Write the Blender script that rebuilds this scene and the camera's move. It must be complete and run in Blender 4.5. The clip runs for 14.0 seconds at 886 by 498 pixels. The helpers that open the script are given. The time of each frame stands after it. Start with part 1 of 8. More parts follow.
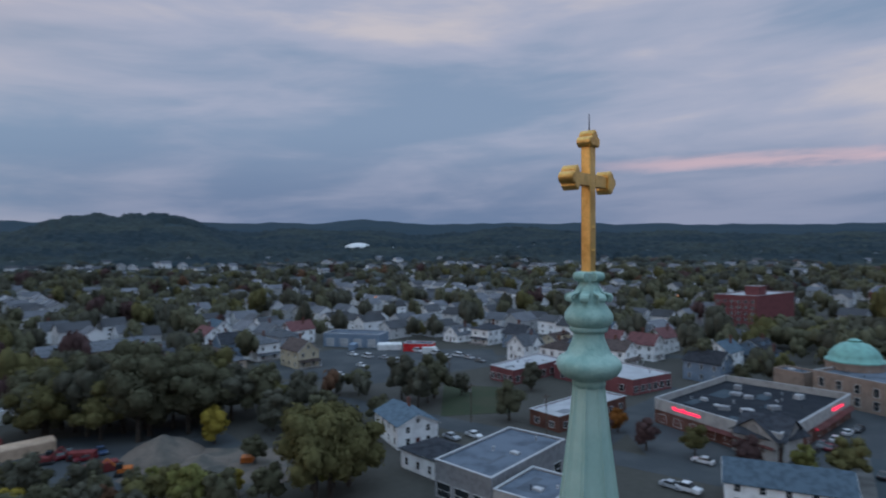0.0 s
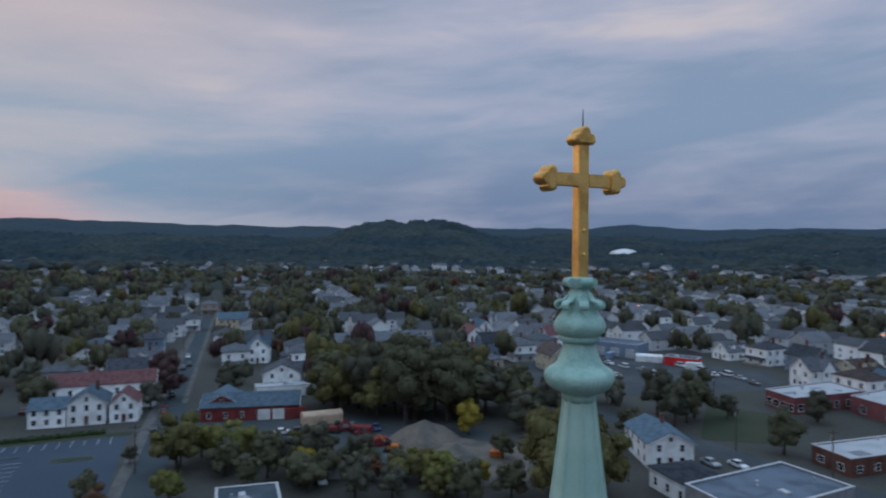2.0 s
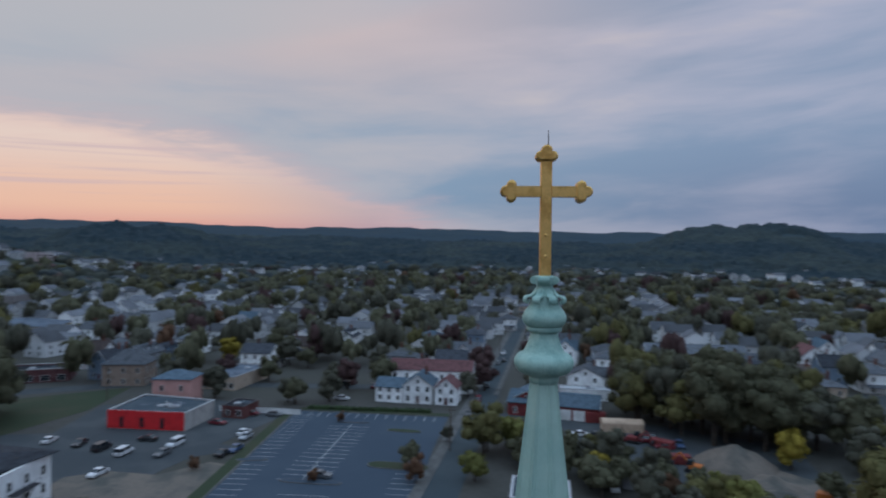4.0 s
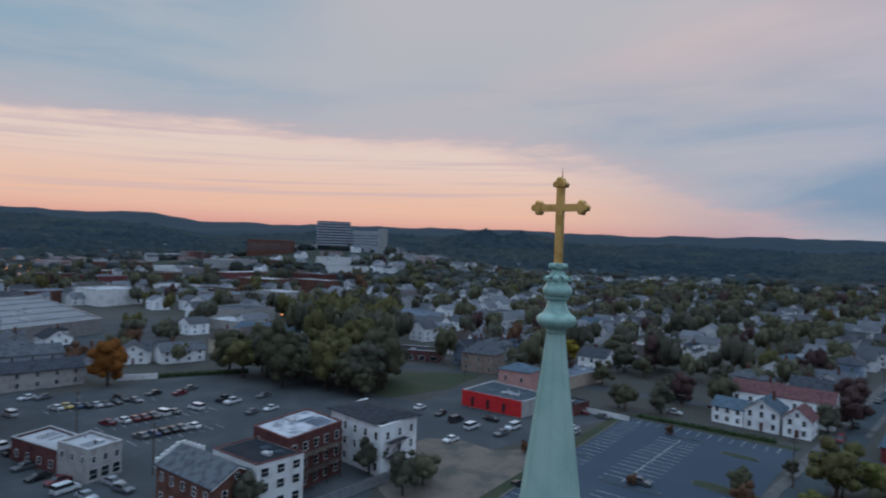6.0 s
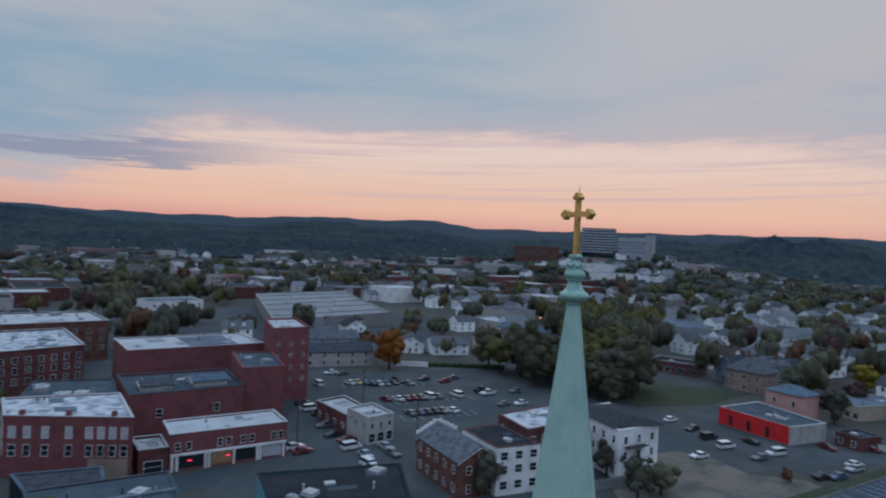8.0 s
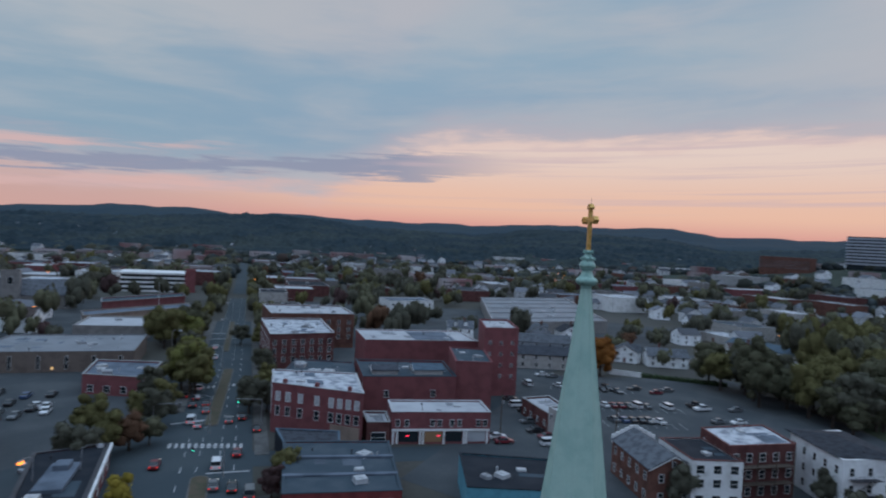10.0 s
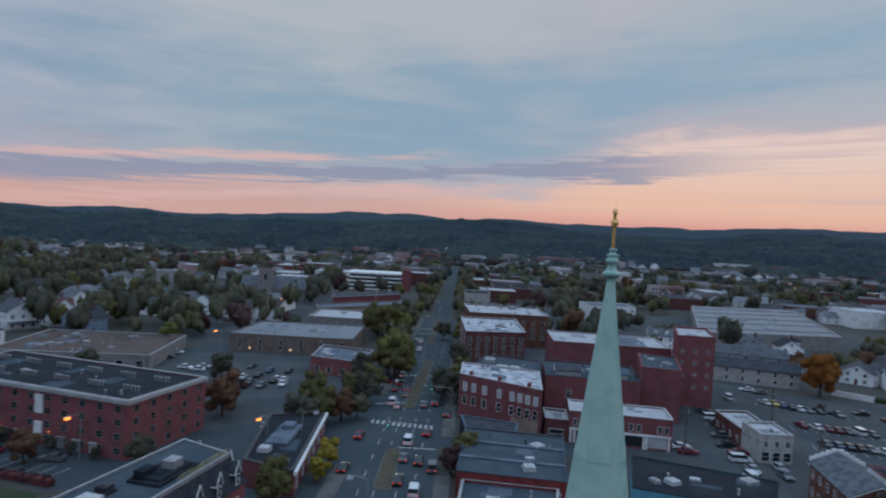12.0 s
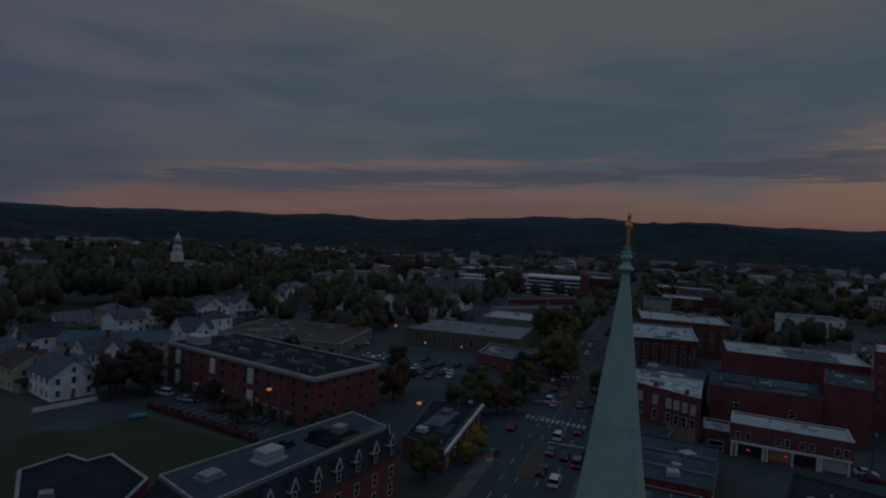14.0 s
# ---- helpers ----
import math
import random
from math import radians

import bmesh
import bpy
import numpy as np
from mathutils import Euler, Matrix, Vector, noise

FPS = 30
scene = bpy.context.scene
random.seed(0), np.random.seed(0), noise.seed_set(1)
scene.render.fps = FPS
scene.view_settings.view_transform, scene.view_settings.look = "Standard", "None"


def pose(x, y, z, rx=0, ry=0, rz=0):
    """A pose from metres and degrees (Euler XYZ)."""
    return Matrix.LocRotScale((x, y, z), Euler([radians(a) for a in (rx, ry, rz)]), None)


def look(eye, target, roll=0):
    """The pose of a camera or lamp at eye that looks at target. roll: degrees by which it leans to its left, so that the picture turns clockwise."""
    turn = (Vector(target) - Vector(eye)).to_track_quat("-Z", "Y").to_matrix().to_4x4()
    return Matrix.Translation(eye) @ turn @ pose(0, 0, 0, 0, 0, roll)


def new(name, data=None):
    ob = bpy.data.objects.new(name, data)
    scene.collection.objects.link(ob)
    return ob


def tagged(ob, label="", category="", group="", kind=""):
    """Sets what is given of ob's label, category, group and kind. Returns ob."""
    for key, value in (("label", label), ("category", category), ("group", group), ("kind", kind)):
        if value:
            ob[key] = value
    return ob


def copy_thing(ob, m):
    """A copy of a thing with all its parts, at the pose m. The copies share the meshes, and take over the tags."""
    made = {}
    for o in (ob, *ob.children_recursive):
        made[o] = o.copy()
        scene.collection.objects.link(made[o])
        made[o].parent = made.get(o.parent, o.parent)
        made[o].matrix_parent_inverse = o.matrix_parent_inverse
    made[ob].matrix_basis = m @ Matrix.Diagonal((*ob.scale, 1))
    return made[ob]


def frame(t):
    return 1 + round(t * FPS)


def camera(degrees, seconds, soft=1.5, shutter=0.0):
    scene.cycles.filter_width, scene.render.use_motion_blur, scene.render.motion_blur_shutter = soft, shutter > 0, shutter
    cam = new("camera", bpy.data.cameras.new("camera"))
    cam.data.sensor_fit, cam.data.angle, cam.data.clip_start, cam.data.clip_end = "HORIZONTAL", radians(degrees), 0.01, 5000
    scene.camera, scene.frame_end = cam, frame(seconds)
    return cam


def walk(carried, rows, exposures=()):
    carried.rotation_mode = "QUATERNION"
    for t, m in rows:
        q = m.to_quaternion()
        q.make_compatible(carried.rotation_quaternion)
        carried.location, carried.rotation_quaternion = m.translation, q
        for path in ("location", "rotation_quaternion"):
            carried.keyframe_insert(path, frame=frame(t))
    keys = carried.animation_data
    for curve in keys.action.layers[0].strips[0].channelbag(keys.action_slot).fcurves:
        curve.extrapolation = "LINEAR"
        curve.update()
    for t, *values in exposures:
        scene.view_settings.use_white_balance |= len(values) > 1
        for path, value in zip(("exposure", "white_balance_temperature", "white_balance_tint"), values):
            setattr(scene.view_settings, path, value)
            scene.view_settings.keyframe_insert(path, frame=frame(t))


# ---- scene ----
cam = camera(71.3, 14.0, soft=2.1, shutter=0.5)
PATH = [
    (0, (-1.889, -8.805, 47.441), (-1.929, -6.805, 47.416), -0.3),
    (0.5, (-0.944, -8.891, 47.438), (-1.213, -6.909, 47.418), -0.1),
    (1, (-0.085, -8.766, 47.429), (-0.568, -6.826, 47.414), 0.0),
    (1.5, (0.927, -8.529, 47.398), (0.241, -6.651, 47.387), 0.2),
    (2, (1.888, -8.21, 47.397), (1.028, -6.405, 47.389), 0.4),
    (4.5, (8.461, -6.268, 47.37), (6.674, -5.37, 47.373), 1.0),
    (5, (10.345, -5.601, 47.321), (8.438, -5.0, 47.324), 1.4),
    (5.5, (12.391, -4.735, 47.278), (10.418, -4.41, 47.282), 1.8),
    (6, (14.164, -3.614, 47.218), (12.168, -3.485, 47.22), 2.1),
    (6.5, (15.714, -2.186, 47.171), (13.716, -2.274, 47.171), 2.3),
    (7, (17.263, -0.506, 47.137), (15.288, -0.821, 47.133), 2.5),
    (7.5, (18.819, 1.137, 47.114), (16.892, 0.601, 47.106), 2.6),
    (8, (20.052, 3.068, 47.096), (18.183, 2.356, 47.084), 2.7),
    (10.5, (24.122, 15.817, 47.014), (22.756, 14.356, 46.985), 3.3),
    (11, (23.978, 18.476, 47.054), (22.735, 16.909, 47.019), 3.3),
    (11.5, (23.559, 21.101, 47.12), (22.453, 19.436, 47.08), 3.3),
    (12, (22.811, 23.733, 47.23), (21.857, 21.976, 47.182), 3.3),
    (12.5, (21.935, 26.379, 47.247), (21.136, 24.546, 47.193), 3.3),
    (13, (20.839, 28.968, 47.302), (20.205, 27.072, 47.242), 3.2),
    (13.5, (19.433, 31.711, 47.418), (18.938, 29.774, 47.354), 3.2),
    (14, (18.05, 34.323, 47.502), (17.664, 32.362, 47.435), 3.2),
]
walk(cam, [(t, look(eye, target, roll)) for t, eye, target, roll in PATH],
     exposures=[(0.0, 0.0), (12.0, 0.0), (12.5, -0.25), (13.0, -0.85), (13.5, -1.5), (14.0, -2.3)])

# ---- world and light ----
def sock(tree, node, i, v):
    s = node.inputs[i]
    if isinstance(v, bpy.types.NodeSocket):
        tree.links.new(v, s)
    else:
        s.default_value = v


def N(tree, kind, *ins, **props):
    """A node with its inputs set or linked in order; None skips one."""
    n = tree.nodes.new(kind)
    for k, v in props.items():
        if k == "operation":
            n.operation = v
        elif k == "data_type":
            n.data_type = v
        elif k == "blend_type":
            n.blend_type = v
        elif k == "interpolation_type":
            n.interpolation_type = v
    for i, v in enumerate(ins):
        if v is not None:
            sock(tree, n, i, v)
    return n


def mth(tree, op, a, b=0.0, c=0.0):
    return N(tree, "ShaderNodeMath", a, b, c, operation=op).outputs[0]


def smooth(tree, v, a, b):
    """0 below a, 1 above b, smoothly between."""
    n = N(tree, "ShaderNodeMapRange", v, a, b, 0.0, 1.0, interpolation_type="SMOOTHSTEP")
    return n.outputs[0]


def blend(tree, f, a, b, mode="MIX"):
    n = tree.nodes.new("ShaderNodeMix")
    n.data_type, n.blend_type = "RGBA", mode
    sock(tree, n, 0, f)
    sock(tree, n, 6, a if isinstance(a, bpy.types.NodeSocket) else (*a, 1))
    sock(tree, n, 7, b if isinstance(b, bpy.types.NodeSocket) else (*b, 1))
    return n.outputs[2]


world = bpy.data.worlds.new("dusk_sky")
scene.world = world
world.use_nodes = True
wt = world.node_tree
wt.nodes.clear()
coord = wt.nodes.new("ShaderNodeTexCoord").outputs["Generated"]
xyz = N(wt, "ShaderNodeSeparateXYZ", coord)
dx, dy, dz = xyz.outputs
elev = mth(wt, "MULTIPLY", mth(wt, "ARCSINE", dz), 57.2958)
# angle from the sunset's middle, which lies at SUNSET degrees from +x
SUNSET = 194.0
ca, sa = math.cos(radians(SUNSET)), math.sin(radians(SUNSET))
along = mth(wt, "ADD", mth(wt, "MULTIPLY", dx, ca), mth(wt, "MULTIPLY", dy, sa))
across = mth(wt, "ADD", mth(wt, "MULTIPLY", dx, -sa), mth(wt, "MULTIPLY", dy, ca))
azim = mth(wt, "MULTIPLY", mth(wt, "ARCTAN2", across, along), 57.2958)


def cloud(wide, tall, detail, rough, shift, tilt=0.03, warp=0.4):
    """Cloud in long level bands: wide and tall are a lump's size in degrees."""
    up = mth(wt, "ADD", elev, mth(wt, "MULTIPLY", azim, tilt))
    v = N(wt, "ShaderNodeCombineXYZ", mth(wt, "DIVIDE", azim, wide), mth(wt, "DIVIDE", up, tall), shift).outputs[0]
    n = wt.nodes.new("ShaderNodeTexNoise")
    n.inputs["Scale"].default_value, n.inputs["Detail"].default_value, n.inputs["Roughness"].default_value = 1.0, detail, rough
    n.inputs["Distortion"].default_value = warp
    wt.links.new(v, n.inputs["Vector"])
    return n.outputs["Fac"]


big = cloud(38, 9, 3, 0.5, 3.1, 0.05)
mid = cloud(15, 3.2, 5, 0.55, 7.7, 0.04)
fine = cloud(6, 0.9, 5, 0.6, 1.3, 0.05)
tex = mth(wt, "ADD", mth(wt, "MULTIPLY", big, 0.60), mth(wt, "ADD", mth(wt, "MULTIPLY", mid, 0.32), mth(wt, "MULTIPLY", fine, 0.08)))
# clear evening sky: rose on the horizon, then peach, then pale; violet beside the sunset
rose = blend(wt, smooth(wt, elev, 0.8, 3.6), (0.66, 0.30, 0.28), (0.80, 0.50, 0.38))
warm = blend(wt, smooth(wt, elev, 3.0, 9.0), rose, (0.76, 0.61, 0.55))
side = blend(wt, smooth(wt, elev, 1.0, 8.0), (0.40, 0.34, 0.43), (0.32, 0.43, 0.55))
clear = blend(wt, mth(wt, "SUBTRACT", 1.0, smooth(wt, azim, -54.0, -24.0)), warm, side)
pinkish = blend(wt, smooth(wt, elev, 1.0, 6.0), (0.60, 0.37, 0.34), (0.52, 0.42, 0.42))
clear = blend(wt, smooth(wt, azim, 30.0, 62.0), clear, pinkish)
# cloud deck: blue grey, lilac and pale, bluer away from the sunset
away = blend(wt, smooth(wt, tex, 0.37, 0.58), (0.225, 0.31, 0.455), (0.38, 0.415, 0.545))
away = blend(wt, smooth(wt, tex, 0.54, 0.67), away, (0.54, 0.515, 0.57))
low = blend(wt, smooth(wt, tex, 0.42, 0.58), (0.15, 0.215, 0.35), (0.27, 0.31, 0.44))
away = blend(wt, smooth(wt, elev, 2.0, 11.0), low, away)
over = blend(wt, smooth(wt, tex, 0.38, 0.60), (0.25, 0.36, 0.49), (0.44, 0.45, 0.505))
over = blend(wt, mth(wt, "MULTIPLY", smooth(wt, azim, 20.0, 70.0), 0.8), over, blend(wt, smooth(wt, tex, 0.38, 0.60), (0.25, 0.375, 0.475), (0.42, 0.475, 0.52)))
blush = mth(wt, "SUBTRACT", 1.0, smooth(wt, azim, -14.0, 8.0))
over = blend(wt, mth(wt, "MULTIPLY", blush, smooth(wt, elev, 9.0, 20.0)), over, (0.58, 0.49, 0.50))
haze = mth(wt, "MULTIPLY", smooth(wt, cloud(60, 16, 2, 0.5, 9.4, 0.1), 0.46, 0.62), smooth(wt, elev, 8.0, 18.0))
over = blend(wt, mth(wt, "MULTIPLY", haze, 0.4), over, (0.30, 0.44, 0.53))
deck = blend(wt, smooth(wt, mth(wt, "ABSOLUTE", mth(wt, "SUBTRACT", azim, 12.0)), 42.0, 96.0), over, away)
# the deck's lower edge: high over the sunset, sinking to the horizon beside it
edge = mth(wt, "MULTIPLY_ADD", smooth(wt, azim, -65.0, -22.0), 11.8, -2.2)
edge = mth(wt, "SUBTRACT", edge, mth(wt, "MULTIPLY", smooth(wt, azim, 27.0, 41.0), 5.6))
edge = mth(wt, "SUBTRACT", edge, mth(wt, "MULTIPLY", smooth(wt, azim, 84.0, 112.0), 8.0))
ragged = mth(wt, "ADD", mth(wt, "MULTIPLY", mth(wt, "SUBTRACT", fine, 0.5), 3.4), mth(wt, "ADD", mth(wt, "MULTIPLY", mth(wt, "SUBTRACT", big, 0.5), 5.0), mth(wt, "MULTIPLY", mth(wt, "SUBTRACT", mid, 0.5), 6.0)))
gap = mth(wt, "SUBTRACT", mth(wt, "ADD", elev, ragged), edge)
cover = smooth(wt, gap, -0.5, 1.3)
sky = blend(wt, cover, clear, deck)
# the deck's rim catches the light
rim = mth(wt, "MULTIPLY", smooth(wt, gap, -1.6, 0.2), mth(wt, "SUBTRACT", 1.0, smooth(wt, gap, 0.4, 3.0)))
sky = blend(wt, mth(wt, "MULTIPLY", rim, 0.32), sky, (0.66, 0.46, 0.46))
# low bars of cloud in the afterglow
wave = mth(wt, "ADD", mth(wt, "MULTIPLY", mth(wt, "SUBTRACT", mid, 0.5), 1.6), mth(wt, "MULTIPLY_ADD", azim, -0.075, 9.3))
off = mth(wt, "ABSOLUTE", mth(wt, "SUBTRACT", elev, wave))
torn = mth(wt, "ADD", mth(wt, "MULTIPLY", mth(wt, "SUBTRACT", cloud(9, 0.55, 6, 0.6, 4.4, 0.015, 0.5), 0.5), 3.2), mth(wt, "MULTIPLY", mth(wt, "SUBTRACT", big, 0.5), 1.6))
bars = smooth(wt, mth(wt, "ADD", mth(wt, "SUBTRACT", 0.85, off), torn), -0.12, 0.34)
bars = mth(wt, "MULTIPLY", bars, smooth(wt, azim, 18.0, 34.0))
bars = mth(wt, "MULTIPLY", bars, mth(wt, "MULTIPLY", smooth(wt, elev, 1.8, 3.0), mth(wt, "SUBTRACT", 1.0, smooth(wt, elev, 7.6, 9.0))))
for lift, thick, start, power in ((1.35, 0.42, 44.0, 0.75), (-1.75, 0.50, 38.0, 0.6)):
    split = mth(wt, "ABSOLUTE", mth(wt, "SUBTRACT", mth(wt, "SUBTRACT", elev, wave), lift))
    split = smooth(wt, mth(wt, "ADD", mth(wt, "SUBTRACT", thick, split), mth(wt, "MULTIPLY", torn, 0.8)), -0.25, 0.35)
    split = mth(wt, "MULTIPLY", split, mth(wt, "MULTIPLY", smooth(wt, azim, start, start + 12.0), mth(wt, "SUBTRACT", 1.0, smooth(wt, azim, 76.0, 92.0))))
    sky = blend(wt, mth(wt, "MULTIPLY", split, power), sky, (0.70, 0.46, 0.44))
sky = blend(wt, mth(wt, "MULTIPLY", bars, 0.9), sky, (0.27, 0.30, 0.41))
# thin veils drawn out over the afterglow
veil = smooth(wt, cloud(30, 0.7, 5, 0.6, 12.4, 0.03, 0.3), 0.50, 0.66)
veil = mth(wt, "MULTIPLY", veil, mth(wt, "MULTIPLY", smooth(wt, elev, 2.0, 5.0), mth(wt, "SUBTRACT", 1.0, cover)))
sky = blend(wt, mth(wt, "MULTIPLY", veil, 0.55), sky, (0.56, 0.44, 0.48))
# a rosy streak low in the sky away from the sunset
streak = mth(wt, "SUBTRACT", 0.55, mth(wt, "ABSOLUTE", mth(wt, "SUBTRACT", mth(wt, "ADD", elev, mth(wt, "MULTIPLY", mth(wt, "SUBTRACT", mid, 0.5), 1.6)), 6.4)))
streak = smooth(wt, mth(wt, "ADD", streak, mth(wt, "MULTIPLY", mth(wt, "SUBTRACT", fine, 0.5), 1.2)), -0.3, 0.6)
reach = mth(wt, "MULTIPLY", smooth(wt, azim, -150.0, -138.0), mth(wt, "SUBTRACT", 1.0, smooth(wt, azim, -126.0, -112.0)))
sky = blend(wt, mth(wt, "MULTIPLY", mth(wt, "MULTIPLY", streak, reach), 0.8), sky, (0.62, 0.46, 0.52))
# higher up the overcast thins towards a pale blue zenith
sky = blend(wt, smooth(wt, elev, 21.0, 46.0), sky, (0.70, 0.97, 1.33))
# below the horizon the land's own dark
sky = blend(wt, smooth(wt, elev, -2.0, -0.2), (0.03, 0.035, 0.04), sky)
bg = N(wt, "ShaderNodeBackground", sky, 1.0)
wo = wt.nodes.new("ShaderNodeOutputWorld")
wt.links.new(bg.outputs[0], wo.inputs[0])

# the last glow of the sun just under the horizon
sun = new("sun", bpy.data.lights.new("sun", "SUN"))
sun.data.energy, sun.data.angle, sun.data.color = 0.25, radians(40), (1.0, 0.72, 0.55)
sun.matrix_world = look((0, 0, 0), (-math.cos(radians(SUNSET)), -math.sin(radians(SUNSET)), -0.10))


# ---- materials ----
MATS = {}


def mat(name, base, rough=0.8, metal=0.0, vary=0.25, scale=0.6, fine=6.0, bump=0.15, tint=None, rand=0.0, island=0.0, stripe=0.0, spec=0.3):
    """A surface with large stains and fine grain; tint is the stain's colour; rand varies it from object to object."""
    m = bpy.data.materials.new(name)
    m.use_nodes = True
    t = m.node_tree
    bsdf = t.nodes["Principled BSDF"]
    pos = t.nodes.new("ShaderNodeNewGeometry")
    a = t.nodes.new("ShaderNodeTexNoise")
    a.inputs["Scale"].default_value, a.inputs["Detail"].default_value = scale, 5
    b = t.nodes.new("ShaderNodeTexNoise")
    b.inputs["Scale"].default_value, b.inputs["Detail"].default_value = fine, 4
    t.links.new(pos.outputs["Position"], a.inputs["Vector"])
    t.links.new(pos.outputs["Position"], b.inputs["Vector"])
    stain = tint or tuple(c * (1 - vary * 1.6) for c in base)
    col = blend(t, smooth(t, a.outputs[0], 0.40, 0.68), base, stain)
    grain = mth(t, "MULTIPLY_ADD", b.outputs[0], vary * 1.6, 1 - vary * 0.8)
    if rand:
        info = t.nodes.new("ShaderNodeObjectInfo")
        grain = mth(t, "MULTIPLY", grain, mth(t, "MULTIPLY_ADD", info.outputs["Random"], rand * 2, 1 - rand))
    if island:
        grain = mth(t, "MULTIPLY", grain, mth(t, "MULTIPLY_ADD", pos.outputs["Random Per Island"], island * 2, 1 - island))
    h = b.outputs[0]
    if stripe:
        sep = N(t, "ShaderNodeSeparateXYZ", pos.outputs["Position"])
        saw = mth(t, "FRACT", mth(t, "DIVIDE", sep.outputs[2], stripe))
        h = mth(t, "ADD", h, mth(t, "MULTIPLY", saw, 2.0))
        grain = mth(t, "MULTIPLY", grain, mth(t, "MULTIPLY_ADD", smooth(t, saw, 0.0, 0.25), 0.14, 0.86))
    g3 = N(t, "ShaderNodeCombineXYZ", grain, grain, grain).outputs[0]
    t.links.new(blend(t, 1.0, col, g3, "MULTIPLY"), bsdf.inputs["Base Color"])
    bsdf.inputs["Roughness"].default_value, bsdf.inputs["Metallic"].default_value = rough, metal
    bsdf.inputs["Specular IOR Level"].default_value = spec
    if bump:
        bn = t.nodes.new("ShaderNodeBump")
        bn.inputs["Strength"].default_value, bn.inputs["Distance"].default_value = bump, 0.03
        t.links.new(h, bn.inputs["Height"])
        t.links.new(bn.outputs[0], bsdf.inputs["Normal"])
    MATS[name] = m
    return m


def glow(name, col, strength):
    m = bpy.data.materials.new(name)
    m.use_nodes = True
    b = m.node_tree.nodes["Principled BSDF"]
    b.inputs["Base Color"].default_value = (*(c * 0.15 for c in col), 1)
    b.inputs["Emission Color"].default_value = (*col, 1)
    b.inputs["Emission Strength"].default_value = strength
    MATS[name] = m
    return m


mat("gold", (0.82, 0.51, 0.17), 0.40, 0.85, 0.26, 4.5, 30, 0.12, (0.58, 0.32, 0.09))
mat("copper", (0.40, 0.56, 0.49), 0.55, 0.1, 0.10, 1.3, 14, 0.25, (0.33, 0.495, 0.435))
mat("copper_finial", (0.33, 0.50, 0.44), 0.5, 0.1, 0.16, 5.0, 22, 0.35, (0.23, 0.39, 0.345))
mat("copper_seam", (0.33, 0.49, 0.44), 0.55, 0.1, 0.2, 2.0, 14, 0.2, (0.20, 0.35, 0.32))
mat("iron", (0.05, 0.05, 0.06), 0.5, 0.6, 0.2)
mat("brick", (0.205, 0.074, 0.078), 0.9, 0, 0.22, 0.35, 3.5, 0.3, (0.160, 0.060, 0.064), rand=0.08, spec=0.1)
mat("brick_dark", (0.13, 0.055, 0.052), 0.9, 0, 0.22, 0.4, 3.5, 0.3, rand=0.1, spec=0.1)
mat("brick_brown", (0.150, 0.071, 0.056), 0.9, 0, 0.22, 0.4, 3.5, 0.3, rand=0.1, spec=0.1)
mat("stone_tan", (0.288, 0.216, 0.176), 0.85, 0, 0.15, 0.5, 4, 0.25)
mat("library_stone", (0.165, 0.130, 0.112), 0.88, 0, 0.15, 0.4, 4, 0.2)
mat("concrete", (0.240, 0.224, 0.216), 0.85, 0, 0.15, 0.4, 4, 0.2)
mat("concrete_pale", (0.336, 0.336, 0.336), 0.85, 0, 0.12, 0.3, 4, 0.2)
mat("office_panel", (0.34, 0.36, 0.40), 0.8, 0, 0.12, 0.2, 3, 0.1)
mat("stucco", (0.391, 0.374, 0.357), 0.9, 0, 0.12, 0.5, 5, 0.25, (0.289, 0.281, 0.272))
mat("white_paint", (0.72, 0.72, 0.72), 0.6, 0, 0.08, 0.4, 4, 0.1, (0.55, 0.55, 0.54))
mat("white_siding", (0.907, 0.919, 0.930), 0.7, 0, 0.08, 0.4, 4, 0.2, (0.704, 0.704, 0.714), rand=0.12, stripe=0.22)
mat("grey_siding", (0.33, 0.36, 0.40), 0.7, 0, 0.1, 0.4, 4, 0.2, rand=0.15, stripe=0.22)
mat("cream_siding", (0.55, 0.47, 0.34), 0.7, 0, 0.1, 0.4, 4, 0.2, rand=0.12, stripe=0.22)
mat("blue_siding", (0.20, 0.27, 0.36), 0.7, 0, 0.1, 0.4, 4, 0.2, rand=0.15, stripe=0.22)
mat("tan_siding", (0.42, 0.33, 0.26), 0.7, 0, 0.1, 0.4, 4, 0.2, rand=0.15, stripe=0.22)
mat("pink_siding", (0.55, 0.30, 0.27), 0.7, 0, 0.1, 0.4, 4, 0.2, stripe=0.22)
mat("red_paint", (0.60, 0.025, 0.03), 0.6, 0, 0.12, 0.6, 5, 0.1)
mat("red_wood", (0.208, 0.040, 0.040), 0.8, 0, 0.2, 0.5, 5, 0.2, stripe=0.3)
mat("shingle_grey", (0.112, 0.120, 0.136), 0.9, 0, 0.25, 0.8, 5, 0.4, rand=0.3, spec=0.1)
mat("shingle_dark", (0.055, 0.06, 0.072), 0.9, 0, 0.25, 0.8, 5, 0.4, rand=0.3, spec=0.1)
mat("shingle_brown", (0.088, 0.068, 0.064), 0.9, 0, 0.25, 0.8, 5, 0.4, rand=0.3, spec=0.1)
mat("shingle_red", (0.150, 0.064, 0.066), 0.9, 0, 0.25, 0.8, 5, 0.4, rand=0.15)
mat("shingle_blue", (0.090, 0.128, 0.165), 0.9, 0, 0.2, 0.8, 5, 0.4, rand=0.15, spec=0.1)
